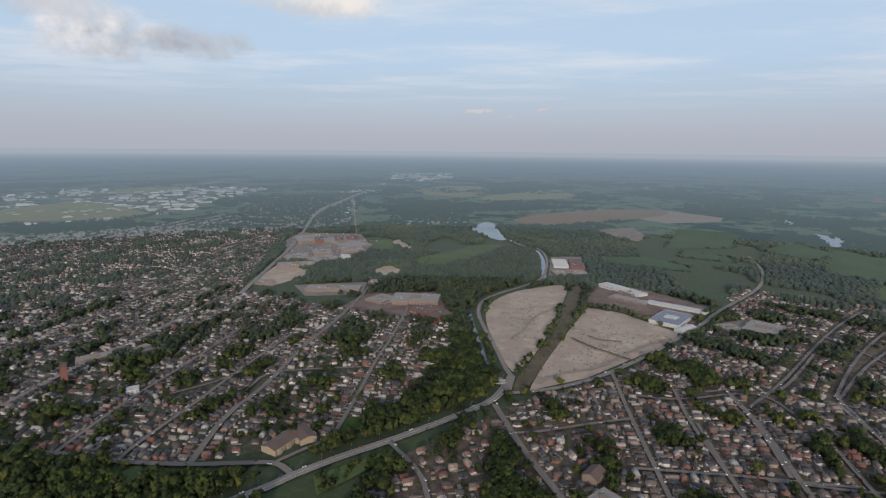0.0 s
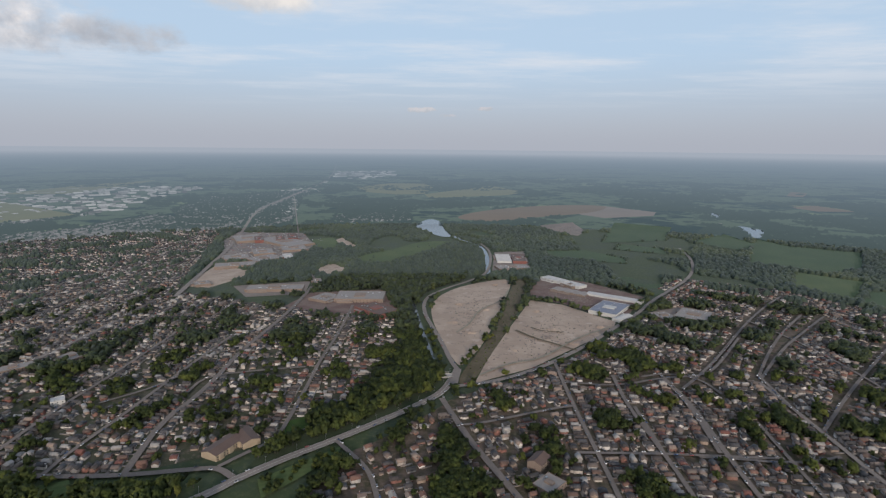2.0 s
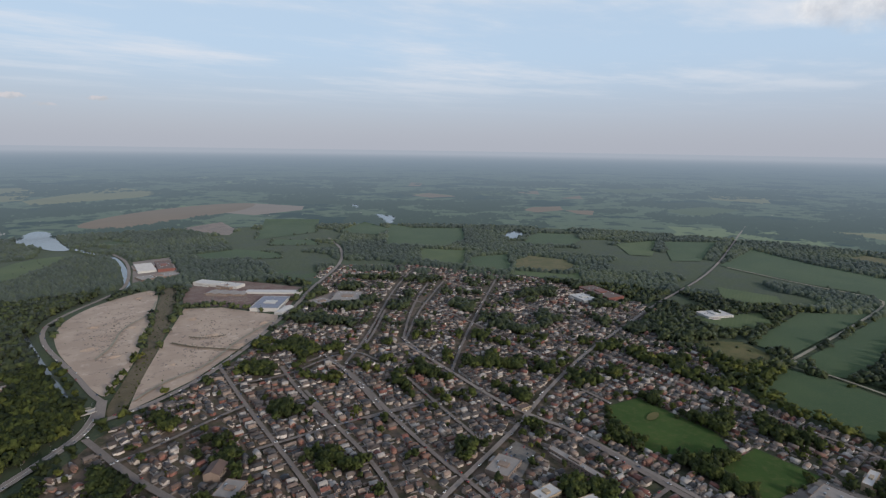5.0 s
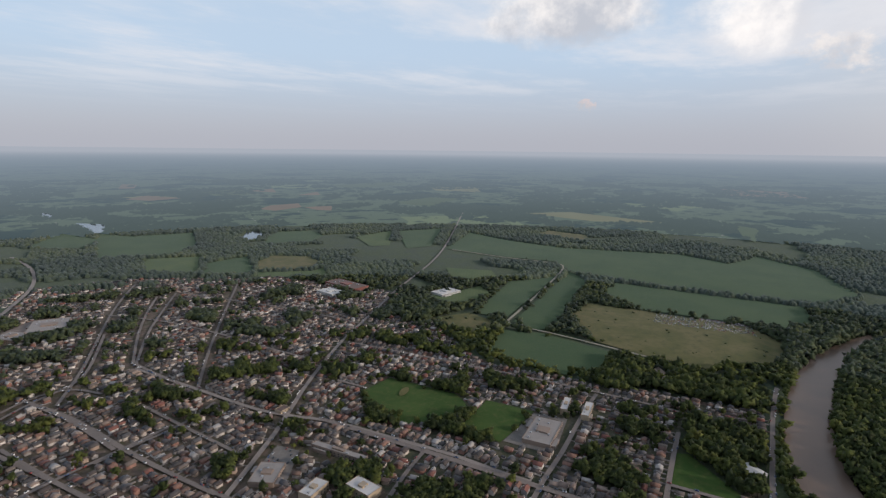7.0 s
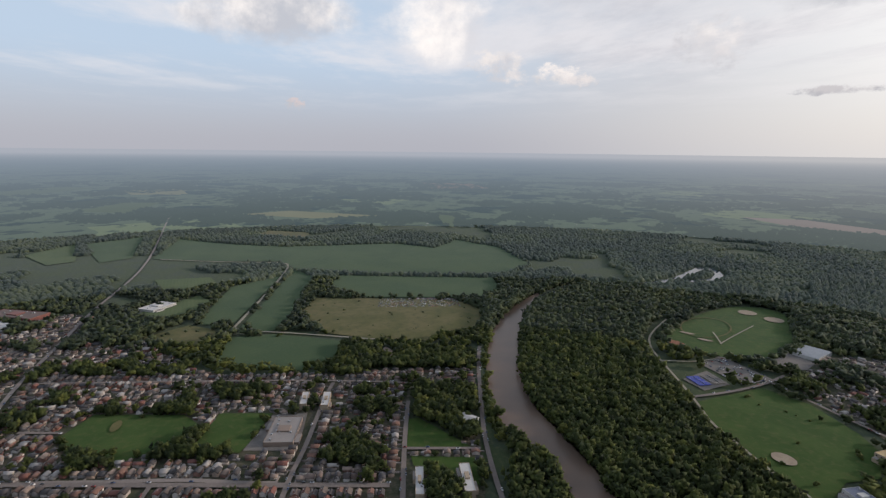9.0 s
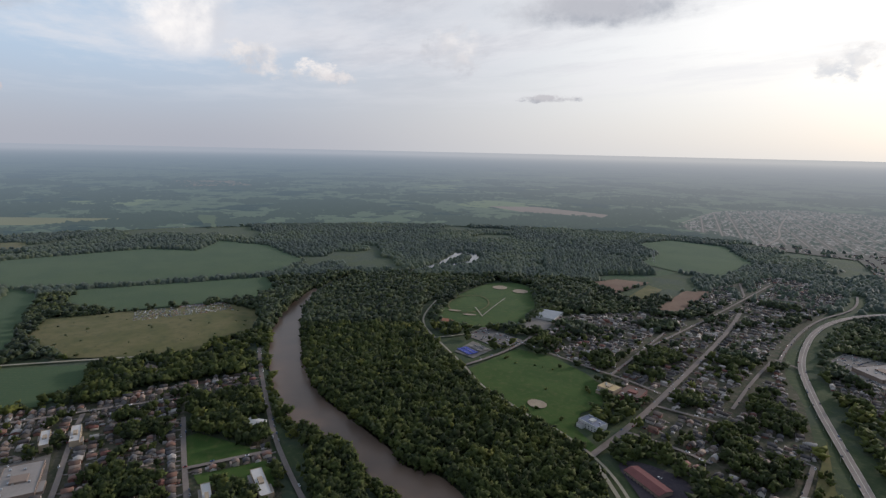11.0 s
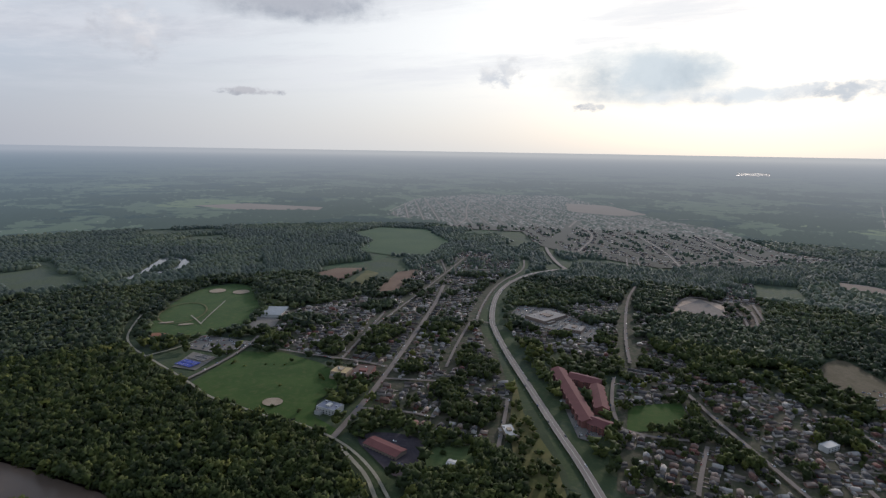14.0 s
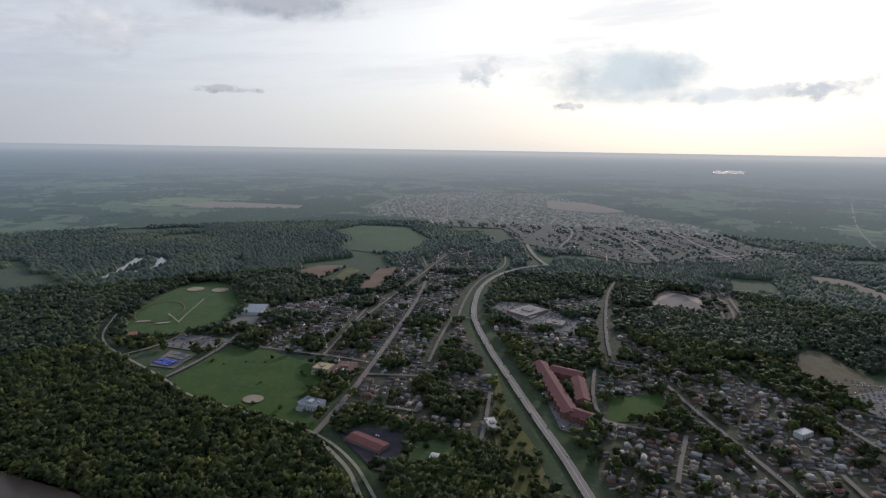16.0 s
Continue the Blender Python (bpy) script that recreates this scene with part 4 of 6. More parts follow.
BUILDINGS["row_flats"] = (9, [(510.9, -21), (523.5, -29.8), (471.1, -30), (464.2, -20.8)])
BUILDINGS["row_flats_b"] = (9, [(519.8, -69.2), (523.8, -80.9), (474.6, -82.8), (467.6, -71.6)])
BUILDINGS["white_house"] = (8, [(633, -75.8), (645, -88.9), (630.4, -105.3), (617.3, -93.5)])
BUILDINGS["sports_hall"] = (9, [(852.9, -696.9), (883.1, -743.1), (841.6, -755.8), (811.4, -706.2)])
BUILDINGS["gold_roof_school"] = (10, [(523.1, -555.4), (530.2, -577.4), (505.9, -584), (496.3, -562.6)])
BUILDINGS["red_school"] = (8, [(494.2, -565.5), (509.9, -606.8), (483.7, -612), (465.4, -575.5)])
BUILDINGS["clubhouse"] = (8, [(461.1, -464.5), (463.9, -486.2), (437.2, -487.8), (429.9, -469.8)])
BUILDINGS["church_hall"] = (7, [(353.3, -436.2), (352.7, -453.5), (302.1, -452.6), (305.2, -431.3)])
BUILDINGS["barn"] = (5, [(252, -454), (253.3, -464.6), (241.9, -467.7), (238.8, -456.3)])
BUILDINGS["wing_west"] = (13, [(247.5, -752.5), (238.4, -777.8), (146.3, -641.3), (149.5, -612.4)])
BUILDINGS["wing_south"] = (13, [(151.2, -621.9), (146, -645.1), (123.7, -641.2), (121, -618.7)])
BUILDINGS["wing_east"] = (13, [(179.7, -728.2), (167.9, -750.2), (137.8, -673.3), (152.9, -667.6)])
BUILDINGS["wing_north"] = (13, [(221.9, -740.2), (217, -766.9), (172.9, -764.3), (168.4, -740.3)])
BUILDINGS["clinic"] = (7, [(398.9, -1010.1), (379, -1085.8), (337.8, -1038), (358, -972.6)])
BUILDINGS["clinic_annex"] = (7, [(313.6, -999.1), (278.4, -1003), (272.1, -968.3), (306.6, -967.5)])
BUILDINGS["white_store"] = (7, [(-95.8, -737.3), (-107.6, -754.5), (-112, -741.3), (-99.3, -722.4)])
BUILDINGS["street_block"] = (7, [(236.7, -558.4), (230.9, -572.4), (210.7, -550.3), (218.1, -537.7)])
BUILDINGS["mall_e"] = (8, [(-626, 1807), (-568, 1837), (-535, 1758), (-589, 1721)])
BUILDINGS["mall_f"] = (7, [(-548, 1873), (-479, 1929), (-445, 1833), (-515, 1792)])
BUILDINGS["brick_row_a"] = (11, [(-698, 2047), (-672, 2079), (-640, 1978), (-665, 1962)])
BUILDINGS["brick_row_b"] = (11, [(-624, 2073), (-600, 2104), (-567, 2002), (-593, 1985)])
BUILDINGS["brick_row_c"] = (11, [(-591, 2120), (-562, 2153), (-527, 2034), (-558, 2016)])
BUILDINGS["white_store_b"] = (7, [(-502, 1734), (-479, 1756), (-452, 1684), (-473, 1664)])
BUILDINGS["mall_g"] = (7, [(-683, 1707), (-619, 1746), (-588, 1674), (-654, 1638)])
BUILDINGS["shop_row"] = (6, [(-628, 1365), (-598, 1388), (-577, 1353), (-608, 1330)])
BUILDINGS["shop_row_b"] = (6, [(-327, 1405), (-310, 1420), (-298, 1378), (-314, 1363)])

# ---- geometry tools ----
EYE_HEIGHT, FLAT, RIM = 345.0, 2500.0, 4800.0
rng = np.random.default_rng(7)


def lay(V):
    """Plan coordinates to the world: flat out to FLAT, beyond it the far country rises to the horizon at RIM."""
    V = np.array(V, float)
    d = np.hypot(V[:, 0], V[:, 1])
    far = d > FLAT
    s = np.ones(len(V))
    s[far] = (FLAT + (RIM - FLAT) * (1 - FLAT / d[far])) / d[far]
    out = V * s[:, None]
    out[:, 2] = V[:, 2] * s + EYE_HEIGHT * (1 - s)
    return out


def mesh(name, V, F, mats, slot=None, tint=None, plan=None, lie=None):
    """A mesh object from arrays: F is a list of faces or an (n, 3) array."""
    me = bpy.data.meshes.new(name)
    V = np.asarray(V, np.float32)
    if isinstance(F, np.ndarray):
        me.vertices.add(len(V))
        me.vertices.foreach_set("co", V.ravel())
        me.loops.add(F.size)
        me.loops.foreach_set("vertex_index", F.astype(np.int32).ravel())
        me.polygons.add(len(F))
        me.polygons.foreach_set("loop_start", np.arange(0, F.size, F.shape[1], dtype=np.int32))
    else:
        me.from_pydata(V.tolist(), [], F)
    for m in mats:
        me.materials.append(m)
    if slot is not None:
        me.polygons.foreach_set("material_index", np.asarray(slot, np.int32))
    me.update(calc_edges=True)
    if tint is not None:
        a = me.attributes.new("tint", "FLOAT", "POINT")
        a.data.foreach_set("value", np.broadcast_to(np.asarray(tint, np.float32), (len(V),)).copy())
    if lie is not None:
        a = me.attributes.new("lie", "FLOAT_VECTOR", "POINT")
        a.data.foreach_set("vector", np.asarray(lie, np.float32).ravel())
    if plan is not None:
        uv = me.uv_layers.new(name="plan")
        idx = np.empty(len(me.loops), np.int32)
        me.loops.foreach_get("vertex_index", idx)
        uv.data.foreach_set("uv", (np.asarray(plan)[idx, :2] / 1000).astype(np.float32).ravel())
    return me


def part(name, data, parent, label="", at=(0, 0, 0)):
    ob = new(name, data)
    ob.parent = parent
    ob.location = at
    return tagged(ob, label)


def thing(name, label, category, group="", m=None):
    ob = new(name)
    ob.empty_display_size = 0.5
    if m is not None:
        ob.matrix_basis = m
    return tagged(ob, label, category, group)


def box(x0, x1, y0, y1, z0, z1):
    V = [(x, y, z) for z in (z0, z1) for x, y in ((x0, y0), (x1, y0), (x1, y1), (x0, y1))]
    return V, [(0, 3, 2, 1), (4, 5, 6, 7), (0, 1, 5, 4), (1, 2, 6, 5), (2, 3, 7, 6), (3, 0, 4, 7)]


def join(*pieces):
    V, F = [], []
    for v, f in pieces:
        F += [tuple(i + len(V) for i in q) for q in f]
        V += list(v)
    return V, F


def tube(r0, r1, z0, z1, n=6, dx=0.0, dy=0.0):
    V = []
    for r, z, ox, oy in ((r0, z0, 0, 0), (r1, z1, dx, dy)):
        V += [(ox + r * math.cos(2 * math.pi * i / n), oy + r * math.sin(2 * math.pi * i / n), z) for i in range(n)]
    return V, [(i, (i + 1) % n, n + (i + 1) % n, n + i) for i in range(n)] + [tuple(range(n, 2 * n))]


def triangles(V, F):
    return np.array(V, float), np.array([(f[0], f[i], f[i + 1]) for f in F for i in range(1, len(f) - 1)])


def smooth(P, times=2, closed=False):
    """Round off a line's corners."""
    P = [tuple(p) for p in P]
    for _ in range(times):
        Q = [] if closed else [P[0]]
        for i in range(len(P) if closed else len(P) - 1):
            a, b = P[i], P[(i + 1) % len(P)]
            Q += [(0.75 * a[0] + 0.25 * b[0], 0.75 * a[1] + 0.25 * b[1]), (0.25 * a[0] + 0.75 * b[0], 0.25 * a[1] + 0.75 * b[1])]
        P = Q if closed else Q + [P[-1]]
    return P


# ---- occupancy of the plan, in cells of 3 m ----
CELL, HALF, REACH = 3.0, 4700.0, 4400.0
SIZE = int(2 * HALF / CELL)
ROAD, OPEN, WET, BUILT, TOWN, WOOD = 1, 2, 4, 8, 16, 32
used = np.zeros((SIZE, SIZE), np.uint8)


def cells(P):
    P = np.asarray(P, float)
    return np.clip(((P + HALF) / CELL).astype(int), 0, SIZE - 1)


def flags(P):
    c = cells(P)
    return used[c[..., 0], c[..., 1]]


def fill(P, flag):
    P = np.asarray(P, float)
    lo, hi = cells(P.min(0)), cells(P.max(0)) + 1
    X, Y = np.meshgrid(*[np.arange(lo[k], hi[k]) * CELL - HALF + CELL / 2 for k in (0, 1)], indexing="ij")
    inside = np.zeros(X.shape, bool)
    for (x0, y0), (x1, y1) in zip(P, np.roll(P, -1, 0)):
        if y0 != y1:
            inside ^= ((y0 > Y) != (y1 > Y)) & (X < (x1 - x0) * (Y - y0) / (y1 - y0) + x0)
    used[lo[0]:hi[0], lo[1]:hi[1]] |= np.where(inside, flag, 0).astype(np.uint8)


def stroke(P, width, flag):
    for s in along(P, 2.0):
        n = max(1, round(width / 2 / CELL))
        a, b = cells(s[:2])
        used[max(a - n, 0):a + n + 1, max(b - n, 0):b + n + 1] |= flag


def along(P, gap):
    """Points every gap metres: x, y, direction."""
    out, left = [], 0.0
    for (x0, y0), (x1, y1) in zip(P, P[1:]):
        L = math.hypot(x1 - x0, y1 - y0)
        while left < L:
            out.append((x0 + (x1 - x0) * left / L, y0 + (y1 - y0) * left / L, math.atan2(y1 - y0, x1 - x0)))
            left += gap
        left -= L
    return out


def sheet(name, P, z, mat, label, category, kind="structure"):
    """Flat land cover, cut fine enough to follow the rise of the far country."""
    bm = bmesh.new()
    bm.faces.new([bm.verts.new((x, y, z)) for x, y in P])
    bmesh.ops.triangulate(bm, faces=bm.faces)
    if max(math.hypot(*p) for p in P) > FLAT:
        for _ in range(3):
            bmesh.ops.subdivide_edges(bm, edges=[e for e in bm.edges if e.calc_length() > 150], cuts=1)
            bmesh.ops.triangulate(bm, faces=bm.faces)
    me = bpy.data.meshes.new(name)
    bm.to_mesh(me)
    bm.free()
    flat = [tuple(v.co) for v in me.vertices]
    for v, q in zip(me.vertices, lay(flat)):
        v.co = q
    me.materials.append(mat)
    uv = me.uv_layers.new(name="plan")
    for loop in me.loops:
        x, y, _ = flat[loop.vertex_index]
        uv.data[loop.index].uv = (x / 1000, y / 1000)
    return tagged(new(name, me), label, category, kind=kind)


def ribbon_mesh(name, P, width, z, mat, offset=0.0):
    """A strip along a line; past the flat ground it follows the rise."""
    V, F = [], []
    if max(math.hypot(*p) for p in P) > FLAT - 100:
        P = [q[:2] for q in along(P, 60.0)] + [P[-1]]
    for i, (x, y) in enumerate(P):
        a, b = P[max(i - 1, 0)], P[min(i + 1, len(P) - 1)]
        L = math.hypot(b[0] - a[0], b[1] - a[1]) or 1.0
        nx, ny = -(b[1] - a[1]) / L, (b[0] - a[0]) / L
        for side in (offset + width / 2, offset - width / 2):
            V.append((x + nx * side, y + ny * side, z))
        if i:
            F.append((2 * i - 2, 2 * i - 1, 2 * i + 1, 2 * i))
    return mesh(name, lay(V), F, [mat], plan=V)


# ---- ground ----
radii, turn = [0, 40, 120, 250, 400, 600, 850, 1100, 1400, 1700, 2000, 2250, FLAT], np.linspace(0, 2 * math.pi, 97)[:-1]
V = [(0, 0, 0)] + [(r * math.cos(a), r * math.sin(a), 0) for r in radii[1:] for a in turn]
F = [(0, 1 + i, 1 + (i + 1) % 96) for i in range(96)]
F += [(1 + k * 96 + i, 97 + k * 96 + i, 97 + k * 96 + (i + 1) % 96, 1 + k * 96 + (i + 1) % 96) for k in range(len(radii) - 2) for i in range(96)]
tagged(new("ground", mesh("ground", V, F, [GRASS])), "flat rough green grassland", "ground", kind="structure")
radii = [FLAT * 1.0, *np.geomspace(FLAT * 1.05, 150000, 30)]
turn = np.linspace(0, 2 * math.pi, 193)[:-1]
V = np.array([(r * math.cos(a), r * math.sin(a), 0) for r in radii for a in turn])
F = [(k * 192 + i, k * 192 + 192 + i, k * 192 + 192 + (i + 1) % 192, k * 192 + (i + 1) % 192) for k in range(len(radii) - 1) for i in range(192)]
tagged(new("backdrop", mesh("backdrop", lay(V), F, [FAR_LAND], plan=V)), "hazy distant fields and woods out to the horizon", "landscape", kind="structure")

LOOKS = {  # material, label, category
    "sand": (SAND, "bare graded tan sand of a cleared site", "bare ground"), "scrub": (SCRUB, "olive-brown strip of weeds and scrub", "scrub"),
    "rust": (RUST, "reddish rubble yard of an old factory", "yard"), "yard": (YARD, "pale gravel industrial yard", "yard"),
    "paving": (PAVING, "worn pale grey paved lot", "parking lot"), "dark": (DARK_PAVING, "dark sealed asphalt parking lot", "parking lot"),
    "turf": (TURF, "mown green playing field turf", "lawn"), "crop": (CROP, "green crop field in faint rows", "field"),
    "grass": (CROP_B, "bright green hay grass field", "field"), "meadow": (MEADOW, "dry yellowish meadow with weeds", "meadow"),
    "clay": (CLAY, "reddish brown ploughed field", "field"),
    "pond": (POND_MAT, "still grey pond reflecting the sky", "pond"),
    "far_hay": (FAR_HAY, "pale stubble field in the haze", "field"), "far_clay": (FAR_CLAY, "brown field in the haze", "field"),
    "far_green": (FAR_GREEN, "green pasture in the haze", "field"), "far_yard": (FAR_YARD, "pale cleared ground in the haze", "bare ground")}
USES = {"sand": "build_lot clay_knoll brownfield_west brownfield_east tan_lot round_lot clay_patch", "scrub": "scrub_strip dirt_lot",
        "rust": "factory_yard plant_yard", "yard": "salvage_yard canal_yard warehouse_yard mall_yard plant_lot quarry_yard scrap_yard mill_lot",
        "paving": "school_yard car_park hall_lot apartment_lot clinic_lot store_lot corner_lot court_pad", "dark": "church_lot",
        "turf": "green_lot green_lot_b sports_field_a sports_field_b park_north park_south playing_field park_bank",
        "crop": "west_a west_c west_f olive_a farm_f farm_g farm_h farm_i farm_j farm_c farm_d farm_e farm_n far_meadow farm_p", "grass": "west_e mall_green mound meadow_b meadow_c farm_o farm_m verge shed_green river_park",
        "meadow": "meadow_a meadow_d tan_field verge_b west_d olive_b", "clay": "clay_field_a clay_field_b brown_hill",
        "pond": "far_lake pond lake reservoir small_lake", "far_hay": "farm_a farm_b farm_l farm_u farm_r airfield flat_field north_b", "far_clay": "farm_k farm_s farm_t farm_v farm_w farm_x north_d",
        "far_green": "farm_y north_a north_c", "far_yard": "cleared_lot strip_yard shopping_yard"}
ROUND = "pond lake reservoir small_lake mound round_lot dirt_lot park_north brownfield_west scrub_strip church_lot brown_hill".split()

LEAFY = "houses_w houses_n houses_ne houses_e houses_d hamlet".split()  # quarters with many old trees
for name, P in ZONES.items():
    fill(P, WOOD if name.startswith("woods") else TOWN)
layer = 0.10
for name, P in ZONES.items():
    if max(math.hypot(*p) for p in P) < FLAT or name == "houses_w":
        wood = name.startswith("woods")
        sheet("woodland_floor" if wood else "lots", smooth(P, 1, True), layer, FLOOR if wood else LEAFY_LOTS if name in LEAFY else LAWN,
              "dark leaf-littered woodland floor" if wood else "patchy lawns, drives and bare yards between houses", "ground")
        layer += 0.02
sheet("lots", ZONES["houses_far"], 3.0, FAR_LOTS, "grey lots and streets of a far suburb in the haze", "ground")
layer = 0.7
for use, names in USES.items():
    for name in names.split():
        P = smooth(AREAS[name], 2 if name in ROUND else 0, True)
        far = math.hypot(*np.mean(P, 0)) > FLAT
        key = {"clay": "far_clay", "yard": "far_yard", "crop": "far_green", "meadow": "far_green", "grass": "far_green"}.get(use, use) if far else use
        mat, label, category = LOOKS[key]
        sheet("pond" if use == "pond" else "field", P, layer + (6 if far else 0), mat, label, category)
        layer += 0.02
        if max(math.hypot(*p) for p in P) < REACH:
            fill(P, WET if use == "pond" else OPEN)

# ---- water ----
west = WATER["bank_w"] + [(420, -200), (280, -185), (150, -170)]
east = WATER["bank_e"] + [(430, -262), (280, -245), (150, -230)]
bank = smooth(west, 2) + smooth(east, 2)[::-1]
fill(bank, WET)
sheet("water", bank, 1.6, WATER_MAT, "muddy brown river with faint ripples", "river")
for name, width in (("upstream", 22), ("upstream2", 24), ("canal", 7), ("canal2", 14)):
    P = smooth(WATER[name], 2)
    stroke(P, width + 4, WET)
    tagged(new("water", ribbon_mesh("water", P, width, 1.62, POND_MAT)), "narrow channel of grey water", "canal", kind="structure")

# ---- roads ----
def halves(P):
    """A line cut where the flat ground ends: its stretches, and whether each lies beyond."""
    out = []
    fine = [q[:2] for q in along(P, 25.0)] + [P[-1]] if max(math.hypot(*p) for p in P) > FLAT else P
    for a, b in zip(fine, fine[1:]):
        far = math.hypot(*b) > FLAT
        if out and out[-1][1] == far:
            out[-1][0].append(b)
        else:
            out.append(([a, b], far))
    return out


MAIN = "greenway_road parkway county_road parkway_spur mill_road high_street market_street plaza street_w canal_road".split()
RURAL = "farm_lane field_track dike_path park_lane dike_road park_trail park_trail_b weed_row weed_row_b sand_track sand_track_b greenway_trail wood_path bridge_lane west_track".split()
VERGE = {"parkway": 24, "parkway_spur": 26, "parkway_side": 16, "greenway_road": 14, "canal_road": 12, "dike_path": 14, "dike_road": 12, "street_bi": 14, "ridge_loop": 12}  # mown strips beside the roads
LINES = {}
for i, (name, (width, P)) in enumerate(ROADS.items()):
    P = LINES[name] = smooth(P, 2)
    stroke(P, width + VERGE.get(name, 2), ROAD)
    mat = SCRUB if name.startswith("weed") else TRACK if name in RURAL else CONCRETE_ROAD if name in MAIN else ASPHALT
    label = "row of low brown weeds" if name.startswith("weed") else "pale gravel track" if name in RURAL else "pale grey asphalt main road" if name in MAIN else "grey asphalt residential street"
    for Q, far in halves(P):
        road = tagged(new("road", ribbon_mesh("road", Q, width * (0.72 if 6 < width < 9 else 0.92), (5.3 if far else 2.3) + 0.012 * i, FAR_ROAD if far else mat)), label, "road", kind="structure")
    if name in ("greenway_road", "parkway"):
        for off in (-width / 2 + 0.8, -0.2, width / 2 - 0.8):
            part("lane_line", ribbon_mesh("lane_line", P, 0.35 if off != -0.2 else 0.5, 2.4 + 0.012 * i, PAINT_LINE, off), road, "worn white paint line")

# parallel back streets of the wide residential quarters
def back_streets(zone, turn, gap, limit, width=6.6):
    c, s = math.cos(radians(turn)), math.sin(radians(turn))
    P = np.array(ZONES[zone], float) @ np.array([[c, -s], [s, c]])
    count = 0
    for v in np.arange(P[:, 1].min() + gap / 2, P[:, 1].max(), gap):
        run = []
        for u in np.arange(P[:, 0].min(), P[:, 0].max() + 9, 9.0):
            x, y = c * u - s * v, s * u + c * v
            f = flags((x, y))
            if f & TOWN and not f & (OPEN | WET | WOOD | ROAD) and (1150 if zone == "houses_w" else 400) < math.hypot(x, y) < limit:
                run.append((x, y))
                continue
            if len(run) > 9:
                name = f"{zone}_{int(turn)}_{count}"
                count += 1
                LINES[name], ROADS[name] = smooth([run[0], run[len(run) // 2], run[-1]], 1), (width, run)
                stroke(LINES[name], width + 2, ROAD)
                for Q, far in halves(LINES[name]):
                    tagged(new("road", ribbon_mesh("road", Q, width * 0.72, (5.1 if far else 2.1) + 0.003 * (count % 40), FAR_ROAD if far else ASPHALT)), "grey asphalt residential street", "road", kind="structure")
            run = []


back_streets("houses_w", 88, 62.0, REACH)
back_streets("houses_w", 178, 230.0, REACH)
back_streets("houses_far", 128, 74.0, REACH, 7.0)
back_streets("houses_far", 38, 260.0, REACH, 7.0)

# ---- sports surfaces ----
def disc(name, x, y, rx, ry, turn, z, mat, label, category, inner=0.0):
    ring = [(math.cos(a) * rx, math.sin(a) * ry) for a in np.linspace(0, 2 * math.pi, 33)[:-1]]
    c, s = math.cos(turn), math.sin(turn)
    V = [(x + c * u - s * v, y + s * u + c * v, z) for u, v in ring]
    F = [tuple(range(32))]
    if inner:
        V += [(x + c * u - s * v, y + s * u + c * v, z) for u, v in [(u * (1 - inner / rx), v * (1 - inner / ry)) for u, v in ring]]
        F = [(i, (i + 1) % 32, 32 + (i + 1) % 32, 32 + i) for i in range(32)]
    tagged(new(name, mesh(name, V, F, [mat])), label, category, kind="structure")


for spot, rx, ry, turn, mat, label in (("infield_a", 19, 19, 0, INFIELD, "pale clay baseball infield"), ("infield_b", 19, 19, 0, INFIELD, "pale clay baseball infield"),
                                       ("infield_c", 14, 12, 0.3, INFIELD, "worn clay baseball infield"), ("infield_d", 19, 11, 0.6, RED_INFIELD, "reddish clay ball infield"),
                                       ("infield_e", 14, 5, 0.9, INFIELD, "pale worn turf patch"), ("infield_f", 14, 5, 0.9, INFIELD, "pale worn turf patch"),
                                       ("bare", 15, 6, 0.2, MEADOW, "worn bare patch on the playing field")):
    disc("infield", *SPOT[spot], rx, ry, turn, 2.6, mat, label, "ball field")
disc("running_track", *SPOT["oval"], 75, 46, -0.75, 2.55, MEADOW, "worn oval running track in the grass", "track", 3.5)

# ---- houses ----
def house_shape(wide, deep, eave, rise, over=0.45):
    """Walls and roof of a gabled house; the ridge runs front to back."""
    w2, d2, t = wide / 2, deep / 2, 0.22
    prof = [(-w2, 0), (w2, 0), (w2, eave), (0, eave + rise), (-w2, eave)]
    wv = [(x, y, z) for y in (-d2, d2) for x, z in prof]
    wf = [(0, 1, 2, 3, 4), (9, 8, 7, 6, 5)] + [(i, 5 + i, 5 + (i + 1) % 5, (i + 1) % 5) for i in (1, 4)]
    k = rise / w2
    out = [(-w2 - over, eave - over * k), (0, eave + rise), (w2 + over, eave - over * k)]
    rp = [(x, z + t) for x, z in out] + [(x, z) for x, z in out]
    rv = [(x, y, z + 0.02) for y in (-d2 - over, d2 + over) for x, z in rp]
    rf = [(0, 6, 7, 1), (1, 7, 8, 2), (3, 4, 10, 9), (4, 5, 11, 10), (0, 3, 9, 6), (2, 8, 11, 5), (0, 1, 4, 3), (1, 2, 5, 4), (6, 9, 10, 7), (7, 10, 11, 8)]
    return (wv, wf), (rv, rf)


def free(x, y, a, wide, deep, block):
    c, s = math.cos(a), math.sin(a)
    P = [(x + c * u - s * v, y + s * u + c * v) for u in (-wide / 2, 0, wide / 2) for v in (-deep / 2, 0, deep / 2)]
    f = flags(P)
    return not (f & block).any() and (f & TOWN).all()


def claim(x, y, a, wide, deep):
    c, s = math.cos(a), math.sin(a)
    for u in np.arange(-wide / 2, wide / 2 + 1, 2.5):
        for v in np.arange(-deep / 2, deep / 2 + 1, 2.5):
            i, j = cells((x + c * u - s * v, y + s * u + c * v))
            used[i, j] |= BUILT


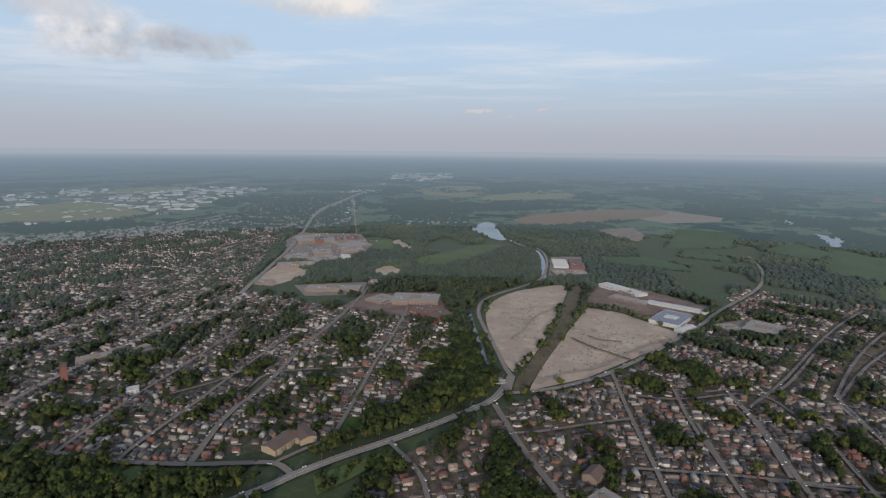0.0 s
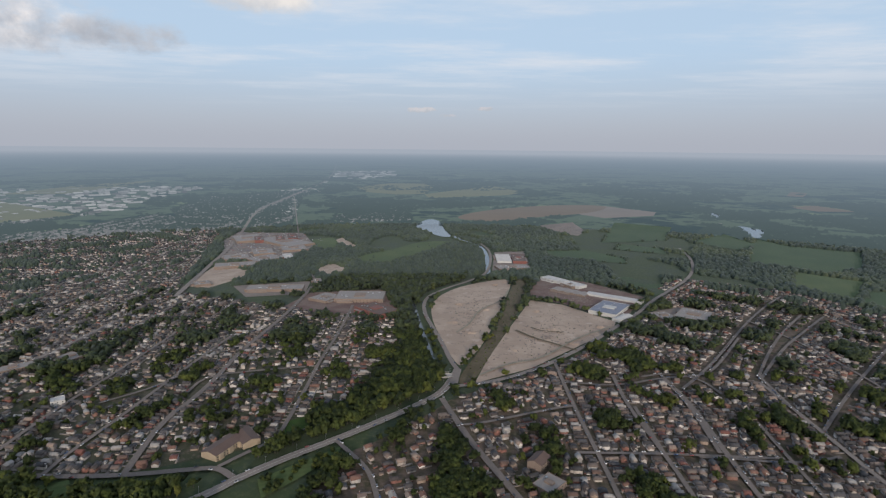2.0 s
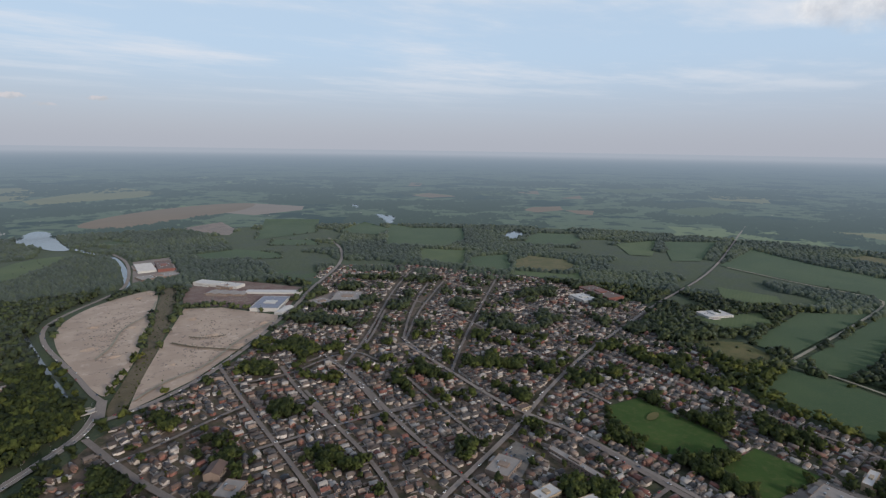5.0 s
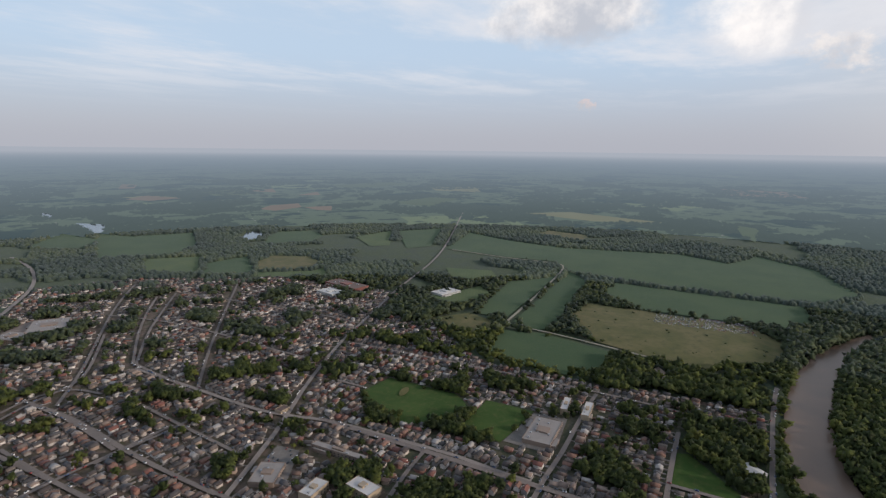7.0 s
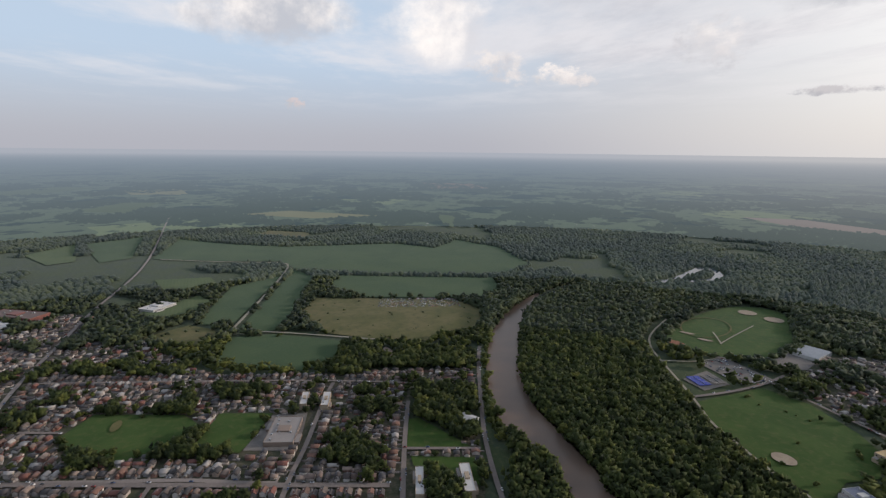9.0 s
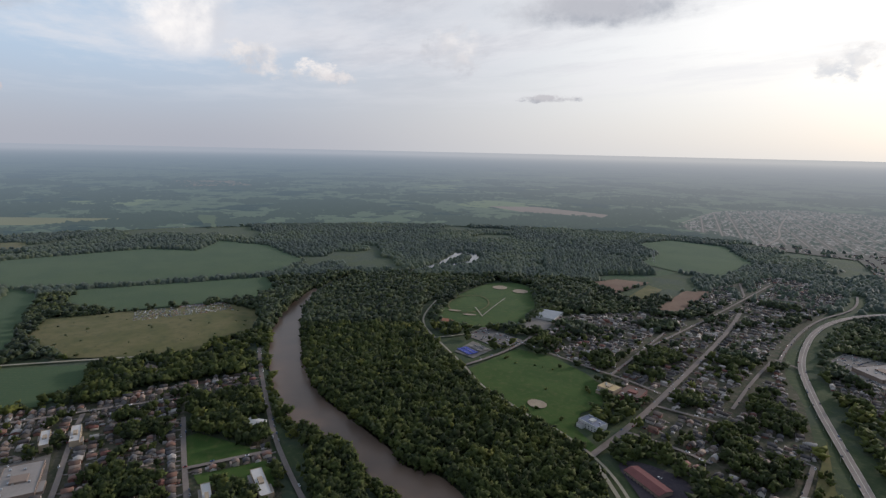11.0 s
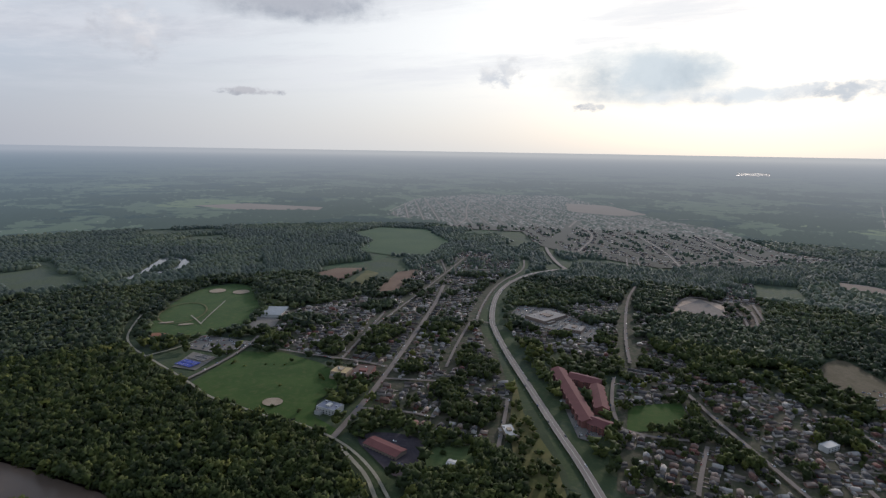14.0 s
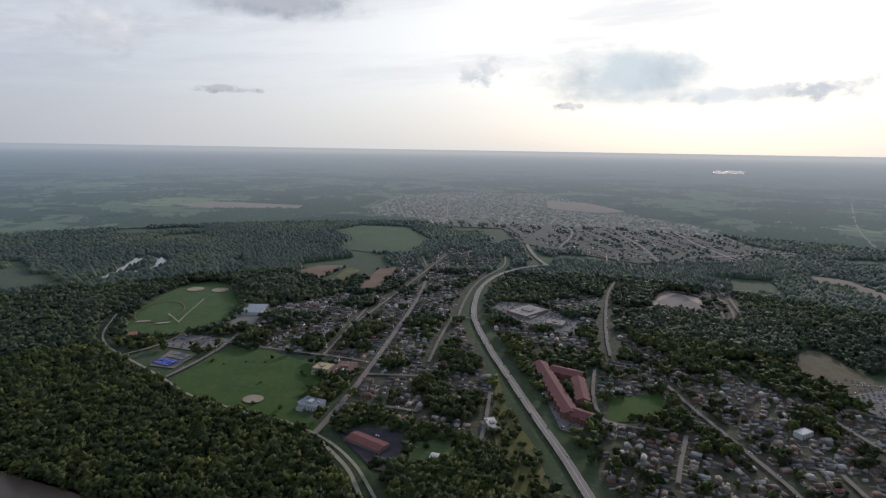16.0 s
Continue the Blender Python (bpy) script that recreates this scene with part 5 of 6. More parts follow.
# the larger buildings take their ground first
SITES = {}
for name, (tall, Q) in BUILDINGS.items():
    Q = np.array(Q)
    mid, e1, e2 = Q.mean(0), (Q[1] - Q[0] + Q[2] - Q[3]) / 2, (Q[3] - Q[0] + Q[2] - Q[1]) / 2
    if np.hypot(*e2) > np.hypot(*e1):
        e1, e2 = e2, e1
    a = math.atan2(e1[1], e1[0])
    SITES[name] = (mid[0], mid[1], a, np.hypot(*e1), max(abs(math.cos(a) * e2[1] - math.sin(a) * e2[0]), 5.0), tall)
    claim(mid[0], mid[1], a, SITES[name][3] + 5, SITES[name][4] + 5)

def lush(x, y):
    """Where old trees stand close in the back yards of a block."""
    return noise.noise((x * 0.013, y * 0.013, 3.0)) + 0.4 * noise.noise((x * 0.035, y * 0.035, 6.0))


houses = []  # x, y, facing, wide, deep, eave, rise
BLOCK = ROAD | OPEN | WET | BUILT | WOOD
for name, P in LINES.items():
    if name in RURAL or name in ("parkway", "parkway_ramp", "parkway_spur", "greenway_road", "canal_road"):
        continue
    width = ROADS[name][0]
    for side in (1, -1):
        step = 0.0
        for x, y, a in along(P, 1.0):
            step -= 1.0
            if step > 0:
                continue
            wide, deep = rng.uniform(5.4, 7.4), rng.uniform(7.2, 10.5)
            back = width / 2 + 4.2 + deep / 2 + rng.uniform(-0.6, 1.6)
            hx, hy = x - math.sin(a) * back * side, y + math.cos(a) * back * side
            if math.hypot(hx, hy) < REACH and free(hx, hy, a, wide + 0.6, deep, BLOCK):
                storeys = rng.random() < 0.55
                houses.append((hx, hy, a + (0 if side > 0 else math.pi), wide, deep, 4.9 if storeys else 2.9, rng.uniform(1.4, 2.5)))
                claim(hx, hy, a, wide + 0.6, deep + 1)
                step = wide + rng.uniform(1.4, 3.4)
road_points = np.array([p for n, P in LINES.items() if n not in RURAL for p in along(P, 12.0)])
for name, P in ZONES.items():
    if name.startswith("woods") or name in ("industry", "town"):
        continue
    P = np.array(P)
    gap = 13.0 if name in ("houses_far", "houses_w") else 24.0 if name in ("suburb", "hamlet") else 10.4
    for gx in np.arange(P[:, 0].min(), P[:, 0].max(), gap):
        for gy in np.arange(P[:, 1].min(), P[:, 1].max(), gap + 4):
            x, y = gx + rng.uniform(-3, 3), gy + rng.uniform(-3, 3)
            if math.hypot(x, y) > REACH or not flags((x, y)) & TOWN or flags((x, y)) & BLOCK:
                continue
            if lush(x, y) > 0.20 or rng.random() < 0.08:
                continue
            near = road_points[np.argmin((road_points[:, 0] - x) ** 2 + (road_points[:, 1] - y) ** 2)]
            a = near[2] + rng.choice([0, math.pi / 2, math.pi])
            wide, deep = rng.uniform(5.2, 7.4), rng.uniform(7.0, 10.5)
            if free(x, y, a, wide, deep, BLOCK) and rng.random() < 0.8:
                houses.append((x, y, a, wide, deep, rng.choice([2.8, 3.0, 4.8]), rng.uniform(1.3, 2.3)))
                claim(x, y, a, wide + 1, deep + 1)
houses.sort(key=lambda h: math.hypot(h[0], h[1]))
seen = [h for h in houses if (math.degrees(math.atan2(h[0], h[1])) + 50) % 360 < 252]
NEAR_HOUSES = 260
near, rest = seen[:NEAR_HOUSES], seen[NEAR_HOUSES:]

ROOF_WORDS = ["dark grey", "brown", "grey-brown", "slate grey", "reddish brown", "light brown", "charcoal", "brown-grey", "pale grey", "dark brown", "brick red", "dark"]
WALL_WORDS = ["cream siding", "red brick", "white siding", "tan siding", "dark red brick", "grey-white siding", "brown brick", "off-white siding", "grey siding"]
pane = mesh("window", *box(-0.5, 0.5, -0.04, 0.04, 0, 1.2), [GLASS])
door_mesh = mesh("door", *box(-0.48, 0.48, -0.05, 0.05, 0, 2.05), [WALL_BRICK])
sill_mesh = mesh("window_sill", *box(-0.6, 0.6, -0.16, -0.04, -0.12, 0), [CURB])
cap_mesh = mesh("chimney_cap", *join(box(-0.5, 0.5, -0.5, 0.5, 0, 0.14), tube(0.16, 0.13, 0.14, 0.5)), [CURB])
chimney_mesh = mesh("chimney", *box(-0.4, 0.4, -0.4, 0.4, 0, 2.6), [WALL_BRICK])
kinds = []
for k in range(24):
    wide, deep, eave, rise = 5.5 + 0.36 * (k % 6), 7.5 + 0.6 * (k % 5), (4.9, 2.9, 4.8)[k % 3], 1.5 + 0.22 * (k % 5)
    kr, kw = (k * 5) % 12, (k * 7) % 9
    walls, roof = house_shape(wide, deep, eave, rise)
    h = thing("house", f"{WALL_WORDS[kw]} house with a {ROOF_WORDS[kr]} gabled shingle roof", "house", "houses along the streets")
    part("wall", mesh("wall", *walls, [WALLS], tint=(kw + 0.5) / 9), h)
    part("roof", mesh("roof", *roof, [ROOFS], tint=(kr + 0.5) / 12), h)
    stack = part("chimney", chimney_mesh, h, at=(wide * 0.22, deep * 0.2, eave + rise * 0.4))
    part("chimney_cap", cap_mesh, stack, at=(0, 0, 2.6))
    part("door", door_mesh, h, at=(wide * 0.2, -deep / 2 - 0.03, 0))
    for z in ((0.9, 3.3) if eave > 4 else (0.9,)):
        for u in (-0.26, 0.24):
            if z > 2 or u < 0:
                light = part("window", pane, h, at=(u * wide, -deep / 2 - 0.02, z))
                part("window_sill", sill_mesh, light)
    pv, pf = join(box(-wide * 0.42, wide * 0.42, -deep / 2 - 2.2, -deep / 2 - 0.1, 2.35, 2.52),
                  box(-wide * 0.40, -wide * 0.36, -deep / 2 - 2.1, -deep / 2 - 1.9, 0, 2.35), box(wide * 0.36, wide * 0.40, -deep / 2 - 2.1, -deep / 2 - 1.9, 0, 2.35))
    part("porch", mesh("porch", pv, pf, [ROOFS], tint=((kr + 3) % 12 + 0.5) / 12), h)
    kinds.append(h)
for i, (x, y, a, wide, deep, eave, rise) in enumerate(near):
    m = pose(x, y, 0, 0, 0, math.degrees(a))
    if i < 24:
        kinds[i].matrix_basis = m
    else:
        copy_thing(kinds[(i * 11 + int(x)) % 24], m)


def crowd(name, shapes, rows, mats, label, category):
    """Many alike things, too far off to count, as one mesh. rows: x, y, z, turn, size x, y, z, shape, tint a, tint b."""
    Vs, Fs, Ss, Ts, Ls, base = [], [], [], [], [], 0
    rows = np.asarray(rows, float)
    for k, (V, F, slot, *lie) in enumerate(shapes):
        R = rows[rows[:, 7].astype(int) == k]
        if not len(R):
            continue
        c, s = np.cos(R[:, 3])[:, None], np.sin(R[:, 3])[:, None]
        S = V[None] * R[:, None, 4:7]
        W = np.stack([R[:, :1] + c * S[..., 0] - s * S[..., 1], R[:, 1:2] + s * S[..., 0] + c * S[..., 1], R[:, 2:3] + S[..., 2]], -1)
        slots = np.zeros(len(V), int)
        slots[F[slot == 1].ravel()] = 1
        Ts.append(np.where(slots[None] == 1, R[:, 9:10], R[:, 8:9]).ravel())
        if lie:
            L = np.broadcast_to(lie[0][None], S.shape)
            Ls.append(np.stack([c * L[..., 0] - s * L[..., 1], s * L[..., 0] + c * L[..., 1], L[..., 2]], -1).reshape(-1, 3))
        Vs.append(W.reshape(-1, 3))
        Fs.append((F[None] + (base + np.arange(len(R)) * len(V))[:, None, None]).reshape(-1, 3))
        Ss.append(np.tile(slot, len(R)))
        base += len(R) * len(V)
    V, F = np.concatenate(Vs), np.concatenate(Fs)
    me = mesh(name, lay(V), F, mats, np.concatenate(Ss), np.concatenate(Ts), plan=V, lie=np.concatenate(Ls) if Ls else None)
    return tagged(new(name, me), label, category, kind="stuff")


walls, roof = house_shape(1, 1, 1, 0.5, 0.06)
HV, HF = triangles(*join(walls, roof))
nw = len(triangles(*walls)[1])
HOUSE = (HV * np.array([1, 1, 1]), HF, (np.arange(len(HF)) >= nw).astype(int))
# a second shape, with a lower gabled wing to the front
wing_walls, wing_roof = house_shape(0.55, 0.55, 0.8, 0.34, 0.05)
wing_walls, wing_roof = [([(x - 0.2, y - 0.55, z) for x, y, z in q[0]], q[1]) for q in (wing_walls, wing_roof)]
HV, HF = triangles(*join(walls, wing_walls, roof, wing_roof))
nw = len(triangles(*join(walls, wing_walls))[1])
WINGED = (HV, HF, (np.arange(len(HF)) >= nw).astype(int))
# a third, long and low with the ridge along the street
turned = [([(-y, x, z) for x, y, z in q[0]], q[1]) for q in (walls, roof)]
HV, HF = triangles(*join(*turned))
LOW = (HV * np.array([1.25, 0.9, 0.8]), HF, (np.arange(len(HF)) >= len(triangles(*walls)[1])).astype(int))
SHAPES = [HOUSE, WINGED, LOW]
GREY_WALLS, GREY_ROOFS = (0, 2, 5, 7, 8, 3), (0, 3, 6, 7, 8, 11)


def paints(x, y):
    """Haze put into the paint choice: greys and whites grow commoner with distance, nearer houses take any colour."""
    if rng.random() < np.clip((math.hypot(x, y) - 500) / 600, 0.15, 0.9) * (1.0 if y > 0 and x < 0 or y < 0 else 0.6):
        return (rng.choice(GREY_WALLS) + 0.5) / 9, (rng.choice(GREY_ROOFS) + 0.5) / 12
    return rng.random(), rng.random()


beyond = [h for h in rest if math.hypot(h[0], h[1]) > FLAT - 40]
rest = [h for h in rest if math.hypot(h[0], h[1]) <= FLAT - 40]
rows = [(x, y, 0, a, wide, deep, (eave + rise) / 1.5, rng.choice([0, 0, 1, 2]), *paints(x, y)) for x, y, a, wide, deep, eave, rise in rest]
cut = len(rows) // 3
crowd("houses", SHAPES, rows[:cut], [WALLS, ROOFS], "rows of small gabled houses with brown and grey roofs", "houses")
crowd("houses", SHAPES, rows[cut:], [WALLS, ROOFS], "distant rows of small gabled houses", "houses")
rows = [(x, y, 0, a, wide * 1.15, deep * 1.15, (eave + rise) / 1.5, 0, rng.uniform(0.05, 0.55), rng.uniform(0.0, 0.32)) for x, y, a, wide, deep, eave, rise in beyond]
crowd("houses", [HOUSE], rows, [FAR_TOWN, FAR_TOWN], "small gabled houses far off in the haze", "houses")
# drives and paths from the street to the houses
PAD = (*triangles(*box(-0.5, 0.5, -0.5, 0.5, 0, 1)), np.zeros(12, int))
pads = []
for x, y, a, wide, deep, eave, rise in near + rest:
    if math.hypot(x, y) < 1700 and rng.random() < 0.75:
        u, v = rng.choice([-1, 1]) * (wide / 2 + 1.4), -deep / 2 - 0.5
        pads.append((x + math.cos(a) * u - math.sin(a) * v, y + math.sin(a) * u + math.cos(a) * v, 0, a, 2.5, rng.uniform(9, 14), 1.0, 0, 0.5, 0.5))
crowd("driveways", [PAD], pads, [CONCRETE_ROAD], "pale asphalt driveways beside the houses", "driveways")
# garages and sheds in the back yards
sheds = []
for x, y, a, wide, deep, eave, rise in near + rest:
    for _ in range(rng.integers(0, 3)):
        u, v = rng.choice([-1, 1]) * rng.uniform(1, 4.5), deep / 2 + rng.uniform(3.5, 9)
        sx, sy = x + math.cos(a) * u - math.sin(a) * v, y + math.sin(a) * u + math.cos(a) * v
        if not flags((sx, sy)) & (ROAD | WET | BUILT | OPEN):
            sheds.append((sx, sy, 0, a, rng.uniform(2.4, 4.2), rng.uniform(3, 6.0), 1.9, 0, rng.random(), rng.choice([0.7, 0.45, 0.1, 0.72, 0.2, 0.5, 0.7])))
            claim(sx, sy, a, 3, 3)
crowd("sheds", [HOUSE], sheds, [WALLS, ROOFS], "small back yard garages and sheds", "sheds")

# ---- larger buildings ----
STYLE = {}
for words, mats in (("white_store_b white_factory loading_shed white_school white_hall sports_hall barn white_house white_store farm_store mill_a", ("white", WALL_WHITE, ROOF_WHITE)),
                    ("blue_roof_works clubhouse", ("blue-grey roofed", WALL_WHITE, ROOF_BLUE)),
                    ("mall_e mall_f mall_g shop_row shop_row_b plant_a plant_c plant_d mall_a mall_b mall_c mall_d depot depot_annex yard_shed yard_office flat_school plaza_store long_row clinic clinic_annex market_row long_store mill_c", ("grey flat-roofed", WALL_TAN, ROOF_GREY)),
                    ("brick_row_a brick_row_b brick_row_c plant_b mill_b brick_tower red_school pink_school", ("red brick", WALL_BRICK, ROOF_BROWN)),
                    ("terrace_flats corner_flats yellow_shop", ("beige brown-roofed", WALL_BEIGE, ROOF_BROWN)),
                    ("lane_flats lane_flats_b flat_block flat_block_b row_flats row_flats_b street_block", ("pale flat-roofed", WALL_BEIGE, ROOF_WHITE)),
                    ("brick_church", ("brown brick", WALL_TAN, ROOF_BROWN)), ("church_annex", ("grey flat-roofed", WALL_TAN, ROOF_GREY)), ("gold_roof_school", ("golden-roofed", WALL_BEIGE, ROOF_GOLD)), ("church_hall", ("red-roofed", WALL_TAN, ROOF_RED)),
                    ("wing_west wing_south wing_east wing_north", ("red brick", WALL_BRICK, ROOF_RED)), ("arched_warehouse", ("white arched", WALL_WHITE, ROOF_WHITE))):
    for name in words.split():
        STYLE[name] = mats
KIND = {"flats": "apartment_building", "wing": "apartment_building", "block": "apartment_building", "school": "school_building", "church": "church_building",
        "tower": "brick_tower", "barn": "barn", "farm_store": "farm_shed", "house": "house", "shop": "shop", "store": "shop", "clinic": "clinic_building", "mall": "shop", "hall": "sports_hall"}
GABLED = "wing_west wing_south wing_east wing_north terrace_flats corner_flats church_hall brick_church barn white_house loading_shed arched_warehouse".split()
window_mesh = mesh("window", *box(-0.8, 0.8, -0.06, 0.06, 0, 1.5), [GLASS])
unit_mesh = mesh("roof_unit", *join(box(-1.5, 1.5, -1.1, 1.1, 0, 1.3), box(-0.9, 0.9, -0.7, 0.7, 1.3, 1.6)), [STEEL])
for name, (x, y, a, long, deep, tall) in SITES.items():
    words, wm, rm = STYLE[name]
    kind = next((v for k, v in KIND.items() if k in name), "factory_building")
    b = thing(kind, f"{words} {kind.replace('_', ' ')} of {max(1, round(tall / 3.2))} storeys", "building", "", pose(x, y, 0, 0, 0, math.degrees(a)))
    if name in ("sports_hall", "mill_a", "yard_shed"):  # several ridges side by side
        bays = 4
        for k in range(bays):
            walls, roof = house_shape(long / bays, deep, tall * 0.65, tall * 0.35, 0.15)
            at = ((k + 0.5 - bays / 2) * long / bays, 0, 0)
            part("wall", mesh("wall", *walls, [wm]), b, at=at)
            part("roof", mesh("roof", *roof, [rm]), b, at=at)
        part("entrance_wing", mesh("entrance_wing", *box(-long * 0.45, long * 0.1, -deep / 2 - 7, -deep / 2 - 0.01, 0, tall * 0.45), [WALL_TAN]), b, "low brown entrance wing")
    elif name in GABLED:
        walls, roof = house_shape(deep, long, tall * (0.75 if name != "arched_warehouse" else 0.6), tall * 0.28 if tall > 6 else 1.2, 0.6)
        turned = [[(-v[1], v[0], v[2]) for v in q[0]] for q in (walls, roof)]
        part("wall", mesh("wall", turned[0], walls[1], [wm]), b)
        part("roof", mesh("roof", turned[1], roof[1], [rm]), b)
    else:
        part("wall", mesh("wall", *box(-long / 2, long / 2, -deep / 2, deep / 2, 0, tall), [wm]), b)
        part("roof", mesh("roof", *box(-long / 2 + 0.3, long / 2 - 0.3, -deep / 2 + 0.3, deep / 2 - 0.3, tall, tall + 0.12), [rm]), b)
        rim = join(box(-long / 2, long / 2, -deep / 2, -deep / 2 + 0.28, tall, tall + 0.7), box(-long / 2, long / 2, deep / 2 - 0.28, deep / 2, tall, tall + 0.7),
                   box(-long / 2, -long / 2 + 0.28, -deep / 2 + 0.28, deep / 2 - 0.28, tall, tall + 0.7), box(long / 2 - 0.28, long / 2, -deep / 2 + 0.28, deep / 2 - 0.28, tall, tall + 0.7))
        part("parapet", mesh("parapet", *rim, [wm]), b)
        if long > 24 and tall < 12:  # lower wings, and a taller core
            for k, (u, side) in enumerate(((-0.28, -1), (0.22, 1))):
                w0, w1, out = (u - 0.16) * long, (u + 0.16) * long, min(6.0, deep * 0.3)
                ys = sorted((side * (deep / 2 + 0.01), side * (deep / 2 + out)))
                part("wing", mesh("wing", *box(w0, w1, *ys, 0, tall * 0.62), [wm]), b)
                part("wing_roof", mesh("wing_roof", *box(w0 + 0.3, w1 - 0.3, ys[0] + 0.3, ys[1] - 0.3, tall * 0.62, tall * 0.62 + 0.15), [ROOF_GREY]), b)
            part("core", mesh("core", *box(-0.12 * long, 0.10 * long, -0.22 * deep, 0.2 * deep, tall + 0.13, tall + 2.2), [wm]), b)
        for k in range(int(min(3 if "wing" in name else 10, long * deep / 260))):
            part("roof_unit", unit_mesh, b, "grey metal roof unit", at=(rng.uniform(-0.4, 0.4) * long, rng.uniform(-0.35, 0.35) * deep, tall + 0.12))
    if "wing" in name or name in ("terrace_flats", "corner_flats"):
        bays = max(2, int(long / 14))
        for k in range(bays):
            for side in (-1, 1):
                u = (k + 0.5) / bays * long - long / 2
                part("bay", mesh("bay", *box(u - 3.2, u + 3.2, side * (deep / 2 + 0.9) - 0.9, side * (deep / 2 + 0.9) + 0.9, 0, tall * (0.74 if name in GABLED else 0.93)), [wm]), b)
    if math.hypot(x, y) < 1300:
        for z in np.arange(0.9, tall * (0.72 if name in GABLED else 1.0) - 1.9, 3.1):
            count = int(min(14, long / 4.5))
            for k in range(count):
                for side in (-1, 1):
                    part("window", window_mesh, b, at=((k + 0.5) / count * long - long / 2, side * (deep / 2 + (1.82 if "wing" in name and k % 2 else 0.02)), z))

# tennis courts
for k, (mat, label, x, y) in enumerate(((BLUE_COURT, "blue acrylic tennis court with white lines", *SPOT["court_a"]), (PAVING, "grey asphalt tennis court", *SPOT["court_b"]))):
    c = thing("tennis_court", label, "tennis court", "tennis courts", pose(x, y, 0, 0, 0, 8))
    part("playing_surface", mesh("playing_surface", *box(-17, 17, -10.5, 10.5, 2.2, 2.45), [mat]), c)
    for u in (-8.3, 8.3):
        q = join(*(box(u + s - 0.12, u + s + 0.12, -9, 9, 2.45, 2.5) for s in (-5, 5)), *(box(u - 5, u + 5, s - 0.12, s + 0.12, 2.45, 2.5) for s in (-9, -4.5, 4.5, 9)))
        part("court_line", mesh("court_line", *q, [PAINT_LINE]), c)
        part("net", mesh("net", *box(u - 5.5, u + 5.5, -0.03, 0.03, 2.45, 3.4), [STEEL]), c)
    fence = join(*(box(-17 + 3.4 * i - 0.05, -17 + 3.4 * i + 0.05, s - 0.05, s + 0.05, 2.2, 5.2) for i in range(11) for s in (-10.5, 10.5)))
    part("fence", mesh("fence", *fence, [STEEL]), c)

# bridge over the canal
x, y = SPOT["bridge"]
b = thing("road_bridge", "low concrete road bridge over the canal", "bridge", "", pose(x, y, 0, 0, 0, 4))
part("deck", mesh("deck", *box(-26, 26, -6, 6, 1.4, 2.6), [CURB]), b)
for s in (-5.8, 5.8):
    part("parapet", mesh("parapet", *box(-26, 26, s - 0.2, s + 0.2, 2.6, 3.7), [CURB]), b)

# dirt heaps on the cleared site
for x, y in HEAPS:
    r, h = rng.uniform(7, 14), rng.uniform(1.5, 3.5)
    V = [(0, 0, h)] + [(q * r * (1 + 0.25 * rng.normal()) * math.cos(t), q * r * (1 + 0.25 * rng.normal()) * math.sin(t), z * h)
                       for q, z in ((0.35, 0.8), (0.7, 0.35), (1.0, -0.1)) for t in np.linspace(0, 2 * math.pi, 15)[:-1]]
    F = [(0, 1 + i, 1 + (i + 1) % 14) for i in range(14)] + [(1 + k * 14 + i, 15 + k * 14 + i, 15 + k * 14 + (i + 1) % 14, 1 + k * 14 + (i + 1) % 14) for k in (0, 1) for i in range(14)]
    ob = tagged(new("dirt_heap", mesh("dirt_heap", V, F, [SAND])), "low heap of loose tan earth on bare sand", "dirt heap", "dirt heaps")
    ob.location = (x, y, 0.75)

# broken concrete left on the cleared site
SV, SF = triangles(*tube(1.0, 0.6, 0, 1, 5))
lumps = []
for name in ("brownfield_west", "brownfield_east", "factory_yard", "scrap_yard", "quarry_yard"):
    P = np.array(AREAS[name], float)
    for k in range(220):
        w8 = rng.dirichlet(np.ones(len(P)) * 0.7) @ P
        lumps.append((w8[0], w8[1], 0.7, rng.uniform(0, 6), rng.uniform(0.6, 2.6), rng.uniform(0.6, 2.2), rng.uniform(0.4, 1.6), 0, rng.random(), 0.5))
crowd("rubble", [(SV, SF, np.zeros(len(SF), int))], lumps, [YARD], "scattered lumps of broken concrete and earth", "rubble")

# ---- trees ----
OCTA = np.array([(1, 0, 0), (-1, 0, 0), (0, 1, 0), (0, -1, 0), (0, 0, 1), (0, 0, -1)], float)
OCTF = np.array([(0, 2, 4), (2, 1, 4), (1, 3, 4), (3, 0, 4), (2, 0, 5), (1, 2, 5), (3, 1, 5), (0, 3, 5)])


TETRA = np.array([(1, 0, -0.5), (-0.5, 0.87, -0.5), (-0.5, -0.87, -0.5), (0, 0, 1.0)])
TETF = np.array([(0, 2, 1), (0, 1, 3), (1, 2, 3), (2, 0, 3)])


